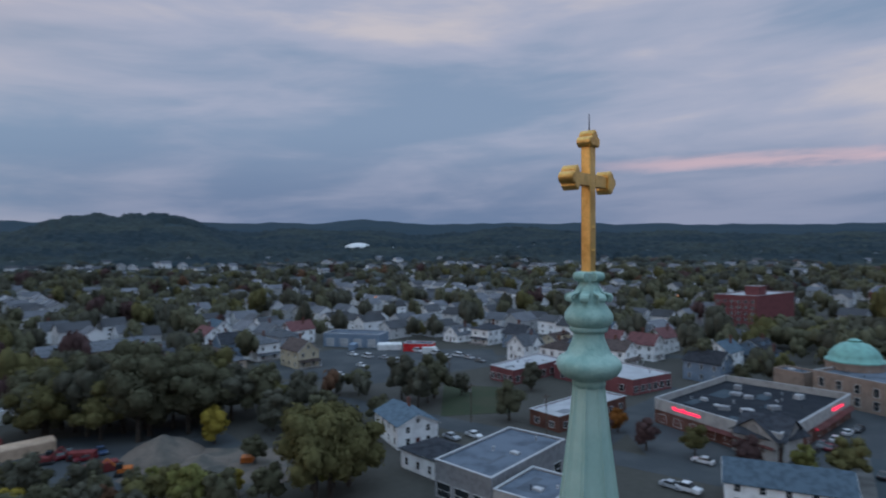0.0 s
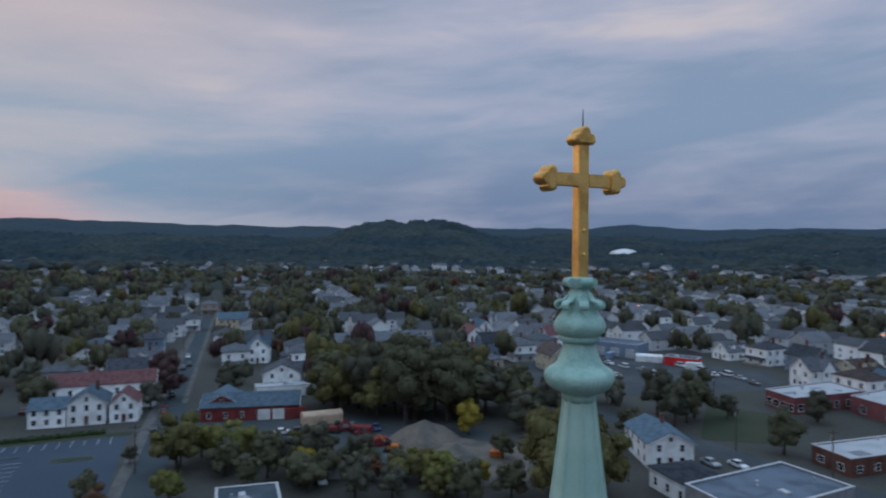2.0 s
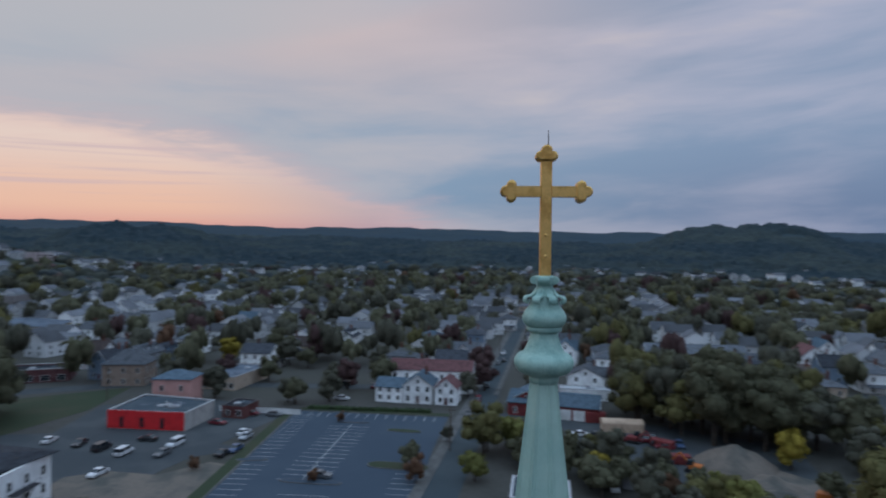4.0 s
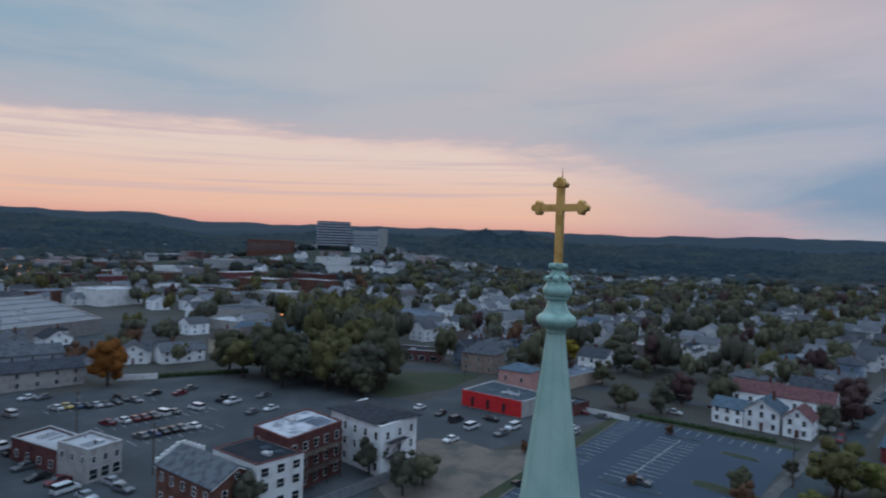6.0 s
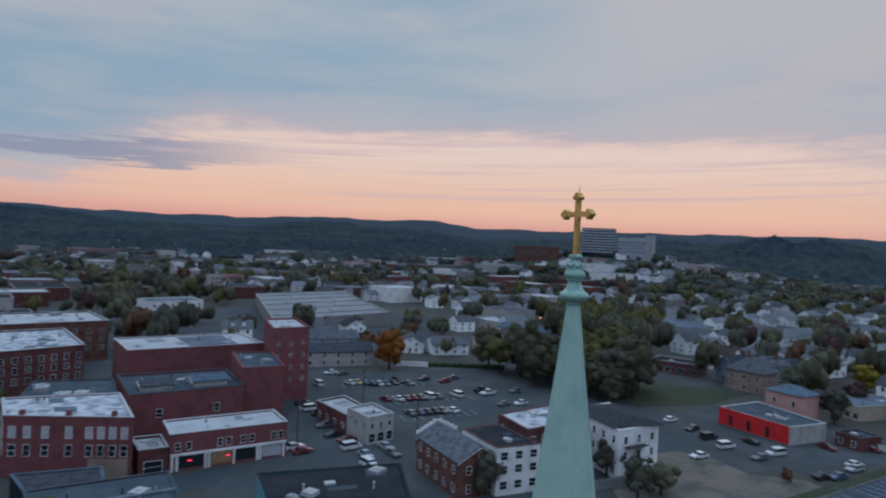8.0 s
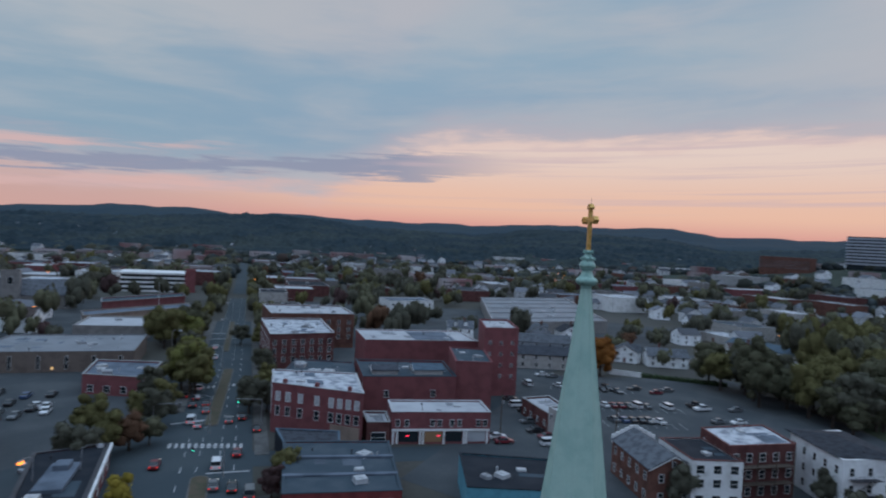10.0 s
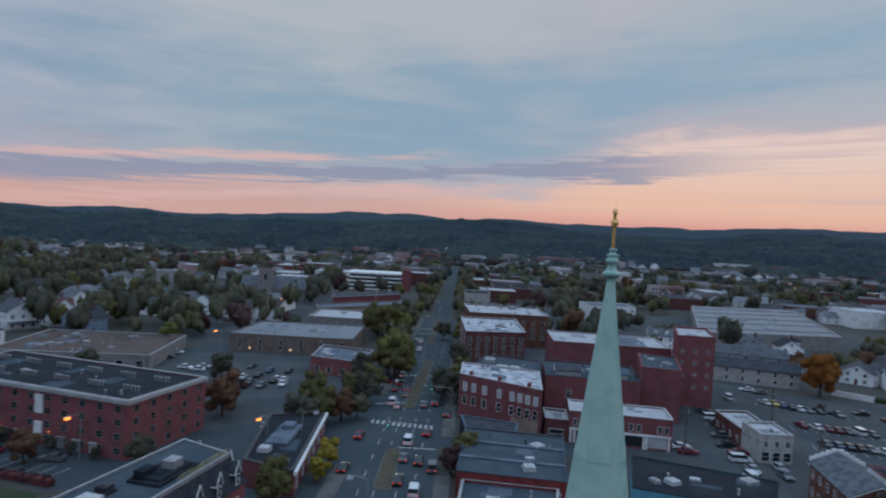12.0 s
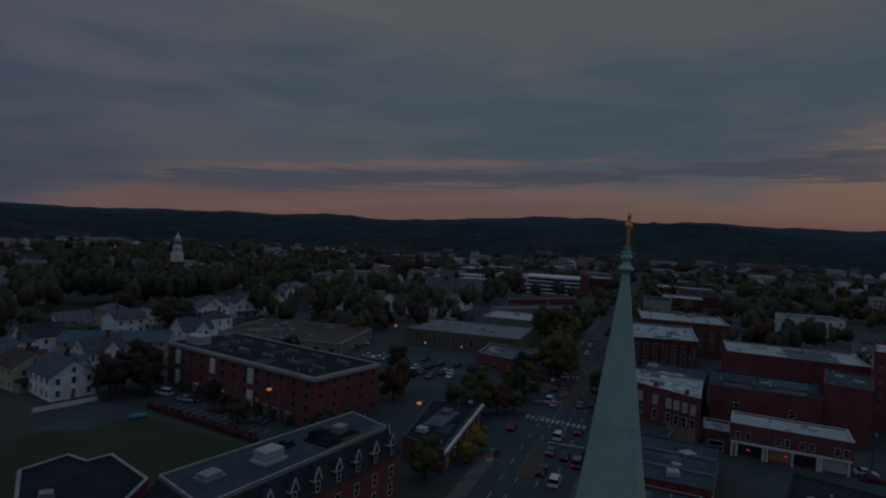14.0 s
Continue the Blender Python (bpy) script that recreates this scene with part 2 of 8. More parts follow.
mat("roof_black", (0.017, 0.021, 0.028), 0.85, 0, 0.3, 0.25, 3, 0.2, (0.026, 0.030, 0.037), spec=0.1)
mat("roof_grey", (0.126, 0.151, 0.189), 0.85, 0, 0.25, 0.2, 3, 0.2, (0.077, 0.095, 0.121), spec=0.1)
mat("roof_blue", (0.044, 0.063, 0.080), 0.8, 0, 0.25, 0.2, 3, 0.2, (0.064, 0.082, 0.098), spec=0.1)
mat("roof_mid", (0.100, 0.119, 0.146), 0.85, 0, 0.2, 0.2, 3, 0.2, spec=0.1)
mat("roof_white", (0.392, 0.400, 0.421), 0.75, 0, 0.12, 0.2, 3, 0.15, (0.323, 0.329, 0.351))
mat("roof_pale", (0.195, 0.205, 0.222), 0.8, 0, 0.18, 0.1, 2, 0.15, (0.150, 0.160, 0.176))
mat("roof_brown", (0.109, 0.080, 0.071), 0.85, 0, 0.2, 0.15, 2, 0.2, spec=0.1)
mat("roof_patched", (0.459, 0.476, 0.508), 0.75, 0, 0.15, 0.45, 2.5, 0.15, (0.164, 0.180, 0.213))
mat("copper_roof", (0.20, 0.42, 0.37), 0.6, 0.1, 0.15, 0.6, 5, 0.15)
mat("glass", (0.02, 0.025, 0.03), 0.08, 0, 0.1, 0.5, 3, 0, spec=0.6)
mat("metal_grey", (0.34, 0.35, 0.37), 0.5, 0.5, 0.15, 1, 8, 0.1)
mat("metal_white", (0.432, 0.439, 0.454), 0.5, 0.1, 0.12, 1, 8, 0.1)
mat("asphalt", (0.047, 0.061, 0.070), 0.9, 0, 0.26, 0.06, 2.5, 0.2, (0.060, 0.073, 0.080), spec=0.1)
mat("asphalt_old", (0.056, 0.063, 0.069), 0.92, 0, 0.3, 0.08, 2.0, 0.2, (0.078, 0.084, 0.088), spec=0.1)
mat("asphalt_new", (0.048, 0.066, 0.090), 0.9, 0, 0.18, 0.05, 2.5, 0.2, (0.057, 0.076, 0.099), spec=0.1)
mat("paving", (0.122, 0.119, 0.116), 0.9, 0, 0.2, 0.3, 2.0, 0.2, spec=0.1)
mat("road_paint", (0.425, 0.425, 0.425), 0.8, 0, 0.3, 1.2, 8, 0.1, (0.272, 0.272, 0.281))
mat("yellow_paint", (0.45, 0.38, 0.16), 0.8, 0, 0.3, 1.2, 8, 0.1)
mat("dirt", (0.150, 0.122, 0.102), 0.95, 0, 0.35, 0.16, 1.2, 0.6, (0.076, 0.074, 0.066))
mat("grass", (0.028, 0.042, 0.020), 0.95, 0, 0.3, 0.08, 2.0, 0.5, (0.044, 0.047, 0.026))
mat("town_ground", (0.054, 0.052, 0.044), 0.95, 0, 0.35, 0.02, 0.6, 0.4, (0.063, 0.060, 0.055))
mat("dry_grass", (0.085, 0.066, 0.045), 0.95, 0, 0.3, 0.5, 3.0, 0.5, (0.060, 0.058, 0.036))
mat("wood_pole", (0.10, 0.075, 0.06), 0.9, 0, 0.25, 2, 10, 0.3)
mat("bark", (0.07, 0.055, 0.045), 0.95, 0, 0.3, 2, 9, 0.5)
mat("lamp_housing", (0.50, 0.14, 0.03), 0.6, 0, 0.15, 0.8, 6, 0.1)
mat("cyan_paint", (0.10, 0.30, 0.38), 0.7, 0, 0.15, 0.6, 5, 0.15)
mat("blue_tarp", (0.05, 0.22, 0.38), 0.6, 0, 0.15, 0.8, 6, 0.2)
mat("tarp_tan", (0.50, 0.36, 0.26), 0.7, 0, 0.12, 0.8, 6, 0.15)
mat("rubber", (0.02, 0.02, 0.022), 0.85, 0, 0.2)
mat("hedge_red", (0.10, 0.030, 0.030), 0.95, 0, 0.35, 0.8, 5, 0.6, island=0.35)
mat("hedge_green", (0.035, 0.055, 0.022), 0.95, 0, 0.35, 0.8, 5, 0.6, island=0.35)


def leaf_mat(name, base, rand, island, scale):
    """Foliage: thin leaves that let part of the light through."""
    m = mat(name, base, 0.9, 0, 0.2, scale, 3, 0.0, rand=rand, island=island, spec=0.06)
    t = m.node_tree
    bsdf = t.nodes["Principled BSDF"]
    thin = N(t, "ShaderNodeBsdfTranslucent", bsdf.inputs["Base Color"].links[0].from_socket)
    both = N(t, "ShaderNodeMixShader", 0.22, bsdf.outputs[0], thin.outputs[0])
    t.links.new(both.outputs[0], t.nodes["Material Output"].inputs[0])


for leaf, base in (("woods_green", (0.070, 0.076, 0.064)), ("woods_dark", (0.054, 0.064, 0.066)), ("woods_olive", (0.082, 0.080, 0.058)), ("woods_rust", (0.088, 0.066, 0.058))):
    mat(leaf, base, 0.95, 0, 0.3, 0.012, 0.12, 0.0, island=0.25, spec=0.05)
for leaf, base in (("leaf_green", (0.124, 0.120, 0.076)), ("leaf_dark", (0.107, 0.104, 0.078)), ("leaf_olive", (0.148, 0.134, 0.058)),
                   ("leaf_yellow", (0.320, 0.245, 0.048)), ("leaf_lime", (0.190, 0.188, 0.064)), ("leaf_rust", (0.158, 0.088, 0.056)),
                   ("leaf_maroon", (0.108, 0.066, 0.064)), ("leaf_orange", (0.270, 0.108, 0.030))):
    leaf_mat(leaf, base, 0.14, 0.10, 0.35)
for car, base in (("car_white", (0.62, 0.63, 0.65)), ("car_silver", (0.34, 0.36, 0.39)), ("car_black", (0.02, 0.022, 0.026)),
                  ("car_red", (0.15, 0.014, 0.024)), ("car_blue", (0.04, 0.08, 0.17)), ("car_grey", (0.11, 0.12, 0.13)), ("car_gold", (0.45, 0.33, 0.07))):
    mat(car, base, 0.28, 0.1, 0.05, 0.8, 5, 0, spec=0.5)
glow("lamp_white", (1.0, 0.92, 0.78), 3.0)
glow("lamp_orange", (1.0, 0.30, 0.05), 2.4)
glow("lamp_red", (1.0, 0.05, 0.04), 0.9)
glow("lamp_green", (0.05, 0.9, 0.55), 3.0)
glow("sign_red", (1.0, 0.03, 0.10), 1.6)
glow("sign_warm", (1.0, 0.62, 0.22), 1.3)
glow("shop_light", (1.0, 0.66, 0.40), 0.03)


def forest_mat(name, a, b, c):
    m = mat(name, a, 0.95, 0, 0.3, 0.006, 0.09, 0.0, b, spec=0.05)
    t = m.node_tree
    bsdf = t.nodes["Principled BSDF"]
    pos = t.nodes.new("ShaderNodeNewGeometry")
    # crown relief painted in: each cell darkens outwards like the shade between crowns
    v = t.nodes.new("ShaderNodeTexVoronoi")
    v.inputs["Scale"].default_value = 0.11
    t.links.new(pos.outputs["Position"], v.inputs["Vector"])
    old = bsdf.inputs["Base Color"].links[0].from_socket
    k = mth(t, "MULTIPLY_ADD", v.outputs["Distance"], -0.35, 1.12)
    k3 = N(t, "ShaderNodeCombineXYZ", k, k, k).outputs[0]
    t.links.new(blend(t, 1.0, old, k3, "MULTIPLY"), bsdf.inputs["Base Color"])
    return m


# distance haze is put into the base colours: the two farther grounds are bluer
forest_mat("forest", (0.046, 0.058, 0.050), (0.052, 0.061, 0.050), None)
forest_mat("hazed_mid_forest", (0.036, 0.056, 0.068), (0.044, 0.062, 0.070), None)
forest_mat("hazed_hill_forest", (0.030, 0.052, 0.070), (0.038, 0.058, 0.070), None)


# ---- mesh tools ----
class Mesh:
    """Gathers vertices and faces; a face may carry a material slot."""

    def __init__(self):
        self.v, self.f, self.s = [], [], []

    def add(self, verts, faces, slot=0):
        o = len(self.v)
        self.v += [tuple(p) for p in verts]
        self.f += [tuple(o + i for i in f) for f in faces]
        self.s += [slot] * len(faces)
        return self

    def box(self, x0, x1, y0, y1, z0, z1, slot=0, b=0.0):
        """A box; with b its upper edges are bevelled."""
        if b:
            ring = [(x0, y0, z0), (x1, y0, z0), (x1, y1, z0), (x0, y1, z0), (x0, y0, z1 - b), (x1, y0, z1 - b), (x1, y1, z1 - b), (x0, y1, z1 - b),
                    (x0 + b, y0 + b, z1), (x1 - b, y0 + b, z1), (x1 - b, y1 - b, z1), (x0 + b, y1 - b, z1)]
            fs = [(3, 2, 1, 0), (8, 9, 10, 11)]
            for k in (0, 4):
                fs += [(k + i, k + (i + 1) % 4, k + 4 + (i + 1) % 4, k + 4 + i) for i in range(4)]
            return self.add(ring, fs, slot)
        vs = [(x, y, z) for z in (z0, z1) for x, y in ((x0, y0), (x1, y0), (x1, y1), (x0, y1))]
        return self.add(vs, [(3, 2, 1, 0), (4, 5, 6, 7), (0, 1, 5, 4), (1, 2, 6, 5), (2, 3, 7, 6), (3, 0, 4, 7)], slot)

    def prism(self, poly, z0, z1, slot=0, top=True, bottom=True):
        n = len(poly)
        vs = [(x, y, z0) for x, y in poly] + [(x, y, z1) for x, y in poly]
        fs = [(i, (i + 1) % n, n + (i + 1) % n, n + i) for i in range(n)]
        if top:
            fs.append(tuple(range(n, 2 * n)))
        if bottom:
            fs.append(tuple(range(n - 1, -1, -1)))
        return self.add(vs, fs, slot)

    def lathe(self, rows, n=16, turn=0.0, slot=0, cx=0.0, cy=0.0):
        """rows: (z, radius), from the bottom up."""
        vs, fs = [], []
        for z, r in rows:
            vs += [(cx + r * math.cos(turn + 2 * math.pi * i / n), cy + r * math.sin(turn + 2 * math.pi * i / n), z) for i in range(n)]
        for k in range(len(rows) - 1):
            fs += [(k * n + i, k * n + (i + 1) % n, (k + 1) * n + (i + 1) % n, (k + 1) * n + i) for i in range(n)]
        fs += [tuple(range(n - 1, -1, -1)), tuple((len(rows) - 1) * n + i for i in range(n))]
        return self.add(vs, fs, slot)

    def rod(self, p, q, r, n=6, r2=None, slot=0):
        p, q = Vector(p), Vector(q)
        d = (q - p).normalized()
        u = d.orthogonal().normalized()
        w = d.cross(u)
        vs = []
        for c, rr in ((p, r), (q, r if r2 is None else r2)):
            vs += [c + rr * (math.cos(2 * math.pi * i / n) * u + math.sin(2 * math.pi * i / n) * w) for i in range(n)]
        fs = [(i, (i + 1) % n, n + (i + 1) % n, n + i) for i in range(n)] + [tuple(range(n - 1, -1, -1)), tuple(range(n, 2 * n))]
        return self.add(vs, fs, slot)

    def data(self, name, *mats, soft=False):
        me = bpy.data.meshes.new(name)
        me.from_pydata(self.v, [], self.f)
        for m in mats:
            me.materials.append(MATS[m] if isinstance(m, str) else m)
        if any(self.s):
            me.polygons.foreach_set("material_index", self.s)
        if soft:
            me.polygons.foreach_set("use_smooth", [True] * len(self.f))
        me.update()
        return me


def part(name, mesh, material, parent, label="", m=None, soft=False):
    """One mesh under a thing or a part; mesh may be a Mesh or mesh data that is shared."""
    ob = new(name, mesh.data(name, *([material] if isinstance(material, str) else material), soft=soft) if isinstance(mesh, Mesh) else mesh)
    ob.parent = parent
    if m is not None:
        ob.matrix_local = m
    if label:
        tagged(ob, label)
    return ob


def thing(name, label, category, x, y, z=0.0, turn=0.0, group=""):
    ob = new(name)
    ob.empty_display_size = 0.2
    ob.matrix_world = pose(x, y, z, 0, 0, turn)
    return tagged(ob, label, category, group)


def setting(name, mesh, material, label="", category="", soft=False):
    ob = new(name, mesh.data(name, *([material] if isinstance(material, str) else material), soft=soft))
    return tagged(ob, label, category, kind="structure")


# ---- the land ----
def swell(az, c, w):
    d = (az - c + 180) % 360 - 180
    return math.exp(-(d / w) ** 2)


def ridge_angle(az):
    """How high the skyline stands over eye level, in degrees, by direction."""
    e = 1.72 - 1.25 * swell(az, -82, 34) - 0.6 * swell(az, -66, 10) - 0.5 * swell(az, 55, 22)
    e += 0.45 * swell(az, -157, 3.5) + 0.25 * swell(az, -148, 4) + 0.28 * swell(az, -124, 4) + 0.45 * swell(az, -110, 6)
    e += 0.35 * swell(az, 98, 3) + 0.25 * swell(az, -91.5, 2.5) + 0.32 * swell(az, 170, 7) + 0.25 * swell(az, 149, 9) + 0.2 * swell(az, 182, 7) + 0.2 * swell(az, -150, 5) + 0.25 * swell(az, -115, 2.5) + 0.12 * swell(az, -157, 2.0) - 0.2 * swell(az, -95, 2.5) - 0.15 * swell(az, 92.8, 2)
    e += 0.05 * math.sin(az * 0.9) + 0.04 * math.sin(az * 2.3 + 1) + 0.03 * math.sin(az * 4.1 + 2)
    return e


def land(x, y):
    r = math.hypot(x, y)
    if r < 420:
        return 0.0
    az = math.degrees(math.atan2(y, x))
    k = min(1.0, (r - 420) / 3700)
    top = 47.3 + 4120 * math.tan(radians(ridge_angle(az)))
    n = noise.noise(Vector((x / 900, y / 900, 0.3))) * 14 + noise.noise(Vector((x / 330, y / 330, 2.3))) * 5
    z = top * (0.30 * k + 0.70 * k ** 2.1) + n * min(1.0, (r - 420) / 900) * (1 - 0.8 * k)
    # flat-topped wooded hills before the far ridge, and lower swells between them
    for c, w, h, dist, deep in ((118.5, 7.6, 76, 1800, 360), (104, 3.4, 26, 2300, 300), (170.5, 6.4, 52, 1550, 260), (238, 12, 34, 2100, 420), (208, 9, 26, 2500, 380)):
        d = ((az - c + 180) % 360 - 180) / w
        z += h * math.exp(-d ** 4) * math.exp(-((r - dist) / deep) ** 2) * (1 + 0.16 * noise.noise(Vector((az * 0.5, c, 0.7))))
    if 1000 < r < 3900:
        roll = noise.noise(Vector((x / 520, y / 520, 4.1))) + 0.5 * noise.noise(Vector((x / 210, y / 210, 8.6)))
        z += 26 * roll * math.sin(math.pi * (r - 1000) / 2900)
    z += 34 * math.exp(-((x + 860) ** 2 + (y + 95) ** 2) / 190 ** 2)
    if r > 4150:
        z -= (r - 4150) * 0.12
    return max(z, 0.0) if r < 4150 else z


def build_land():
    g = Mesh()
    radii = [0, 60, 120, 200, 300, 380] + [420 * (4800 / 420) ** (i / 95) for i in range(96)]
    n = 300
    vs = [(0, 0, 0)]
    for r in radii[1:]:
        for i in range(n):
            a = 2 * math.pi * i / n
            x, y = r * math.cos(a), r * math.sin(a)
            vs.append((x, y, land(x, y)))
    fs = [(0, 1 + i, 1 + (i + 1) % n) for i in range(n)]
    sl = [0] * n
    for k in range(len(radii) - 2):
        o, p = 1 + k * n, 1 + (k + 1) * n
        fs += [(o + i, p + i, p + (i + 1) % n, o + (i + 1) % n) for i in range(n)]
        # outer rings take the bluer slots that stand in for haze
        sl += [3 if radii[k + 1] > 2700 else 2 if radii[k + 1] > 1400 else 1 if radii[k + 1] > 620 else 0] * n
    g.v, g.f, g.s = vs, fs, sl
    setting("ground", g, ("town_ground", "forest", "hazed_mid_forest", "hazed_hill_forest"), "grassy town ground rising into wooded hills tinted bluer outwards for haze", "ground", soft=True)


build_land()


# ---- the spire ----
def gold_cross(z0, az):
    """Gilded cross with trefoil ends on the tip of the spire; az is the direction of its arms."""
    ob = thing("spire_cross", "gilded metal cross with trefoil ends on the spire's tip", "cross", 0, 0, z0, az)
    w, d, c = 0.086, 0.075, 1.29

    def lobe_end(m, cx, cz, ux, uz):
        """Three round lobes round the end of a bar that points along (ux, uz), as one outline."""
        px, pz = -uz, ux
        pts = []
        for lx, lp, r, a0, a1 in ((0.05, -0.095, 0.075, -170, 10), (0.135, 0.0, 0.085, -75, 75), (0.05, 0.095, 0.075, -10, 170)):
            for k in range(9):
                a = radians(a0 + (a1 - a0) * k / 8)
                s, q = lx + r * math.cos(a), lp + r * math.sin(a)
                pts.append((cx + ux * s + px * q, cz + uz * s + pz * q))
        n = len(pts)
        for y0, y1, k in ((-d - 0.022, d + 0.022, 1.0),):
            vs = [(x, y0, z) for x, z in pts] + [(x, y1, z) for x, z in pts]
            mx, mz = sum(p[0] for p in pts) / n, sum(p[1] for p in pts) / n
            vs += [(mx + (x - mx) * 0.8, y0 - 0.015, mz + (z - mz) * 0.8) for x, z in pts] + [(mx + (x - mx) * 0.8, y1 + 0.015, mz + (z - mz) * 0.8) for x, z in pts]
            fs = [(i, (i + 1) % n, n + (i + 1) % n, n + i) for i in range(n)]
            fs += [(2 * n + i, 2 * n + (i + 1) % n, (i + 1) % n, i) for i in range(n)]
            fs += [(n + i, n + (i + 1) % n, 3 * n + (i + 1) % n, 3 * n + i) for i in range(n)]
            fs += [tuple(range(3 * n - 1, 2 * n - 1, -1)), tuple(range(3 * n, 4 * n))]
            m.add(vs, fs)

    def bar(m, x0, x1, z0b, z1b):
        b = 0.014
        poly = [(x0 + b, -d), (x1 - b, -d), (x1, -d + b), (x1, d - b), (x1 - b, d), (x0 + b, d), (x0, d - b), (x0, -d + b)]
        m.prism(poly, z0b, z1b)

    shaft = Mesh()
    bar(shaft, -w, w, -0.05, 1.86)
    part("shaft", shaft, "gold", ob)
    for sx in (-1, 1):
        arm = Mesh()
        arm.box(min(sx * w, sx * 0.56), max(sx * w, sx * 0.56), -d + 0.003, d - 0.003, c - 0.082, c + 0.082)
        part("arm", arm, "gold", ob)
        end = Mesh()
        lobe_end(end, sx * 0.48, c, sx, 0)
        part("trefoil_end", end, "gold", ob)
    end = Mesh()
    lobe_end(end, 0, 1.78, 0, 1)
    part("trefoil_end", end, "gold", ob)
    for z in (0.62, 0.30):
        stud = Mesh()
        stud.lathe([(0, 0.03), (0.012, 0.026), (0.02, 0.01)], 8)
        for v in range(len(stud.v)):
            x, y, q = stud.v[v]
            stud.v[v] = (x, -d - q, z + y)
        part("rivet", stud, "gold", ob)
    rod = Mesh()
    rod.rod((0.03, 0, 1.95), (0.03, 0, 2.24), 0.011, 6, 0.005)
    part("lightning_rod", rod, "iron", ob, "thin dark lightning rod")


def copper_spire():
    ob = thing("church_spire", "tall octagonal spire clad in green weathered copper with a bulbous finial", "spire", 0, 0)
    n8 = math.pi / 8
    prof = [(26.8, 3.05), (28.5, 2.62), (30.7, 2.20), (33.0, 1.84), (34.6, 1.61), (36.3, 1.385), (38.0, 1.165), (40.0, 0.905), (41.4, 0.715), (42.6, 0.555), (43.8, 0.405), (44.7, 0.290), (45.46, 0.205)]
    body = Mesh()
    body.lathe(prof, 8, n8)
    part("spire_cladding", body, "copper", ob)

    def radius(z):
        for (z0, r0), (z1, r1) in zip(prof, prof[1:]):
            if z <= z1:
                return r0 + (r1 - r0) * (z - z0) / (z1 - z0)
        return prof[-1][1]

    for i in range(8):
        a = n8 + i * math.pi / 4
        rib = Mesh()
        for (z0, r0), (z1, r1) in zip(prof, prof[1:]):
            rib.rod((r0 * math.cos(a), r0 * math.sin(a), z0), (r1 * math.cos(a), r1 * math.sin(a), z1), 0.012 + 0.012 * r0 / 3, 6, 0.012 + 0.012 * r1 / 3)
        part("corner_rib", rib, "copper", ob)
        f = i * math.pi / 4
        seam = Mesh()
        for (z0, r0), (z1, r1) in zip(prof, prof[1:]):
            k = math.cos(n8)
            for o in (-0.28, 0.28) if z1 > 41 else ():
                p = [(r * k * math.cos(f) - o * r * math.sin(f) * 0.9, r * k * math.sin(f) + o * r * math.cos(f) * 0.9, z) for r, z in ((r0, z0), (r1, z1))]
                seam.rod(p[0], p[1], 0.008, 4)
        part("standing_seam", seam, "copper", ob)
        # pointed hood in relief over the seam ring
        hood = Mesh()
        z0, zt = 36.33, 37.9
        r0, rt = radius(z0) * math.cos(n8) + 0.03, radius(zt) * math.cos(n8) + 0.012
        hw = radius(z0) * math.sin(n8) * 0.92
        c, s = math.cos(f), math.sin(f)
        tri = [(r0 * c + hw * s, r0 * s - hw * c, z0), (r0 * c - hw * s, r0 * s + hw * c, z0), (rt * c, rt * s, zt)]
        inn = [((r0 - 0.09) * c + hw * s, (r0 - 0.09) * s - hw * c, z0), ((r0 - 0.09) * c - hw * s, (r0 - 0.09) * s + hw * c, z0), ((rt - 0.09) * c, (rt - 0.09) * s, zt)]
        hood.add(tri + inn, [(0, 1, 2), (5, 4, 3), (0, 3, 4, 1), (1, 4, 5, 2), (2, 5, 3, 0)])
        part("hood_panel", hood, "copper", ob)
    for z in (36.3, 31.2):
        ring = Mesh()
        r = radius(z)
        ring.lathe([(z - 0.04, r + 0.006), (z - 0.03, r + 0.022), (z + 0.02, r + 0.018), (z + 0.04, r - 0.004)], 8, n8)
        part("seam_ring", ring, "copper", ob)
    # finial, from the lower bulb to the crown of scrolls
    low = Mesh()
    low.lathe([(45.36, 0.212), (45.40, 0.238), (45.44, 0.242), (45.47, 0.225), (45.51, 0.335), (45.55, 0.405), (45.60, 0.448), (45.66, 0.472), (45.72, 0.470), (45.77, 0.442), (45.805, 0.395), (45.83, 0.345), (45.86, 0.318), (45.92, 0.284), (46.00, 0.250), (46.08, 0.226), (46.16, 0.222)], 48)
    for k in range(len(low.v)):
        x, y, z = low.v[k]
        a = math.atan2(y, x)
        k8 = a - round(a / (math.pi / 4)) * math.pi / 4
        b = 0.985 * (0.25 + 0.75 * math.cos(n8) / math.cos(k8)) + 0.028 * abs(math.cos(4 * a)) ** 0.5 + 0.026 * noise.noise(Vector((x * 6, y * 6, z * 6)))
        low.v[k] = (x * b, y * b, z)
    part("lower_bulb", low, "copper_finial", ob, soft=True)
    collar = Mesh()
    collar.lathe([(46.14, 0.22), (46.16, 0.262), (46.20, 0.272), (46.23, 0.258), (46.24, 0.22)], 24)
    part("collar", collar, "copper_seam", ob, soft=True)
    up = Mesh()
    up.lathe([(46.21, 0.225), (46.235, 0.285), (46.28, 0.330), (46.34, 0.352), (46.40, 0.345), (46.46, 0.310), (46.52, 0.262), (46.58, 0.222), (46.66, 0.205), (46.73, 0.185), (46.80, 0.145), (46.86, 0.122), (46.90, 0.15)], 48)
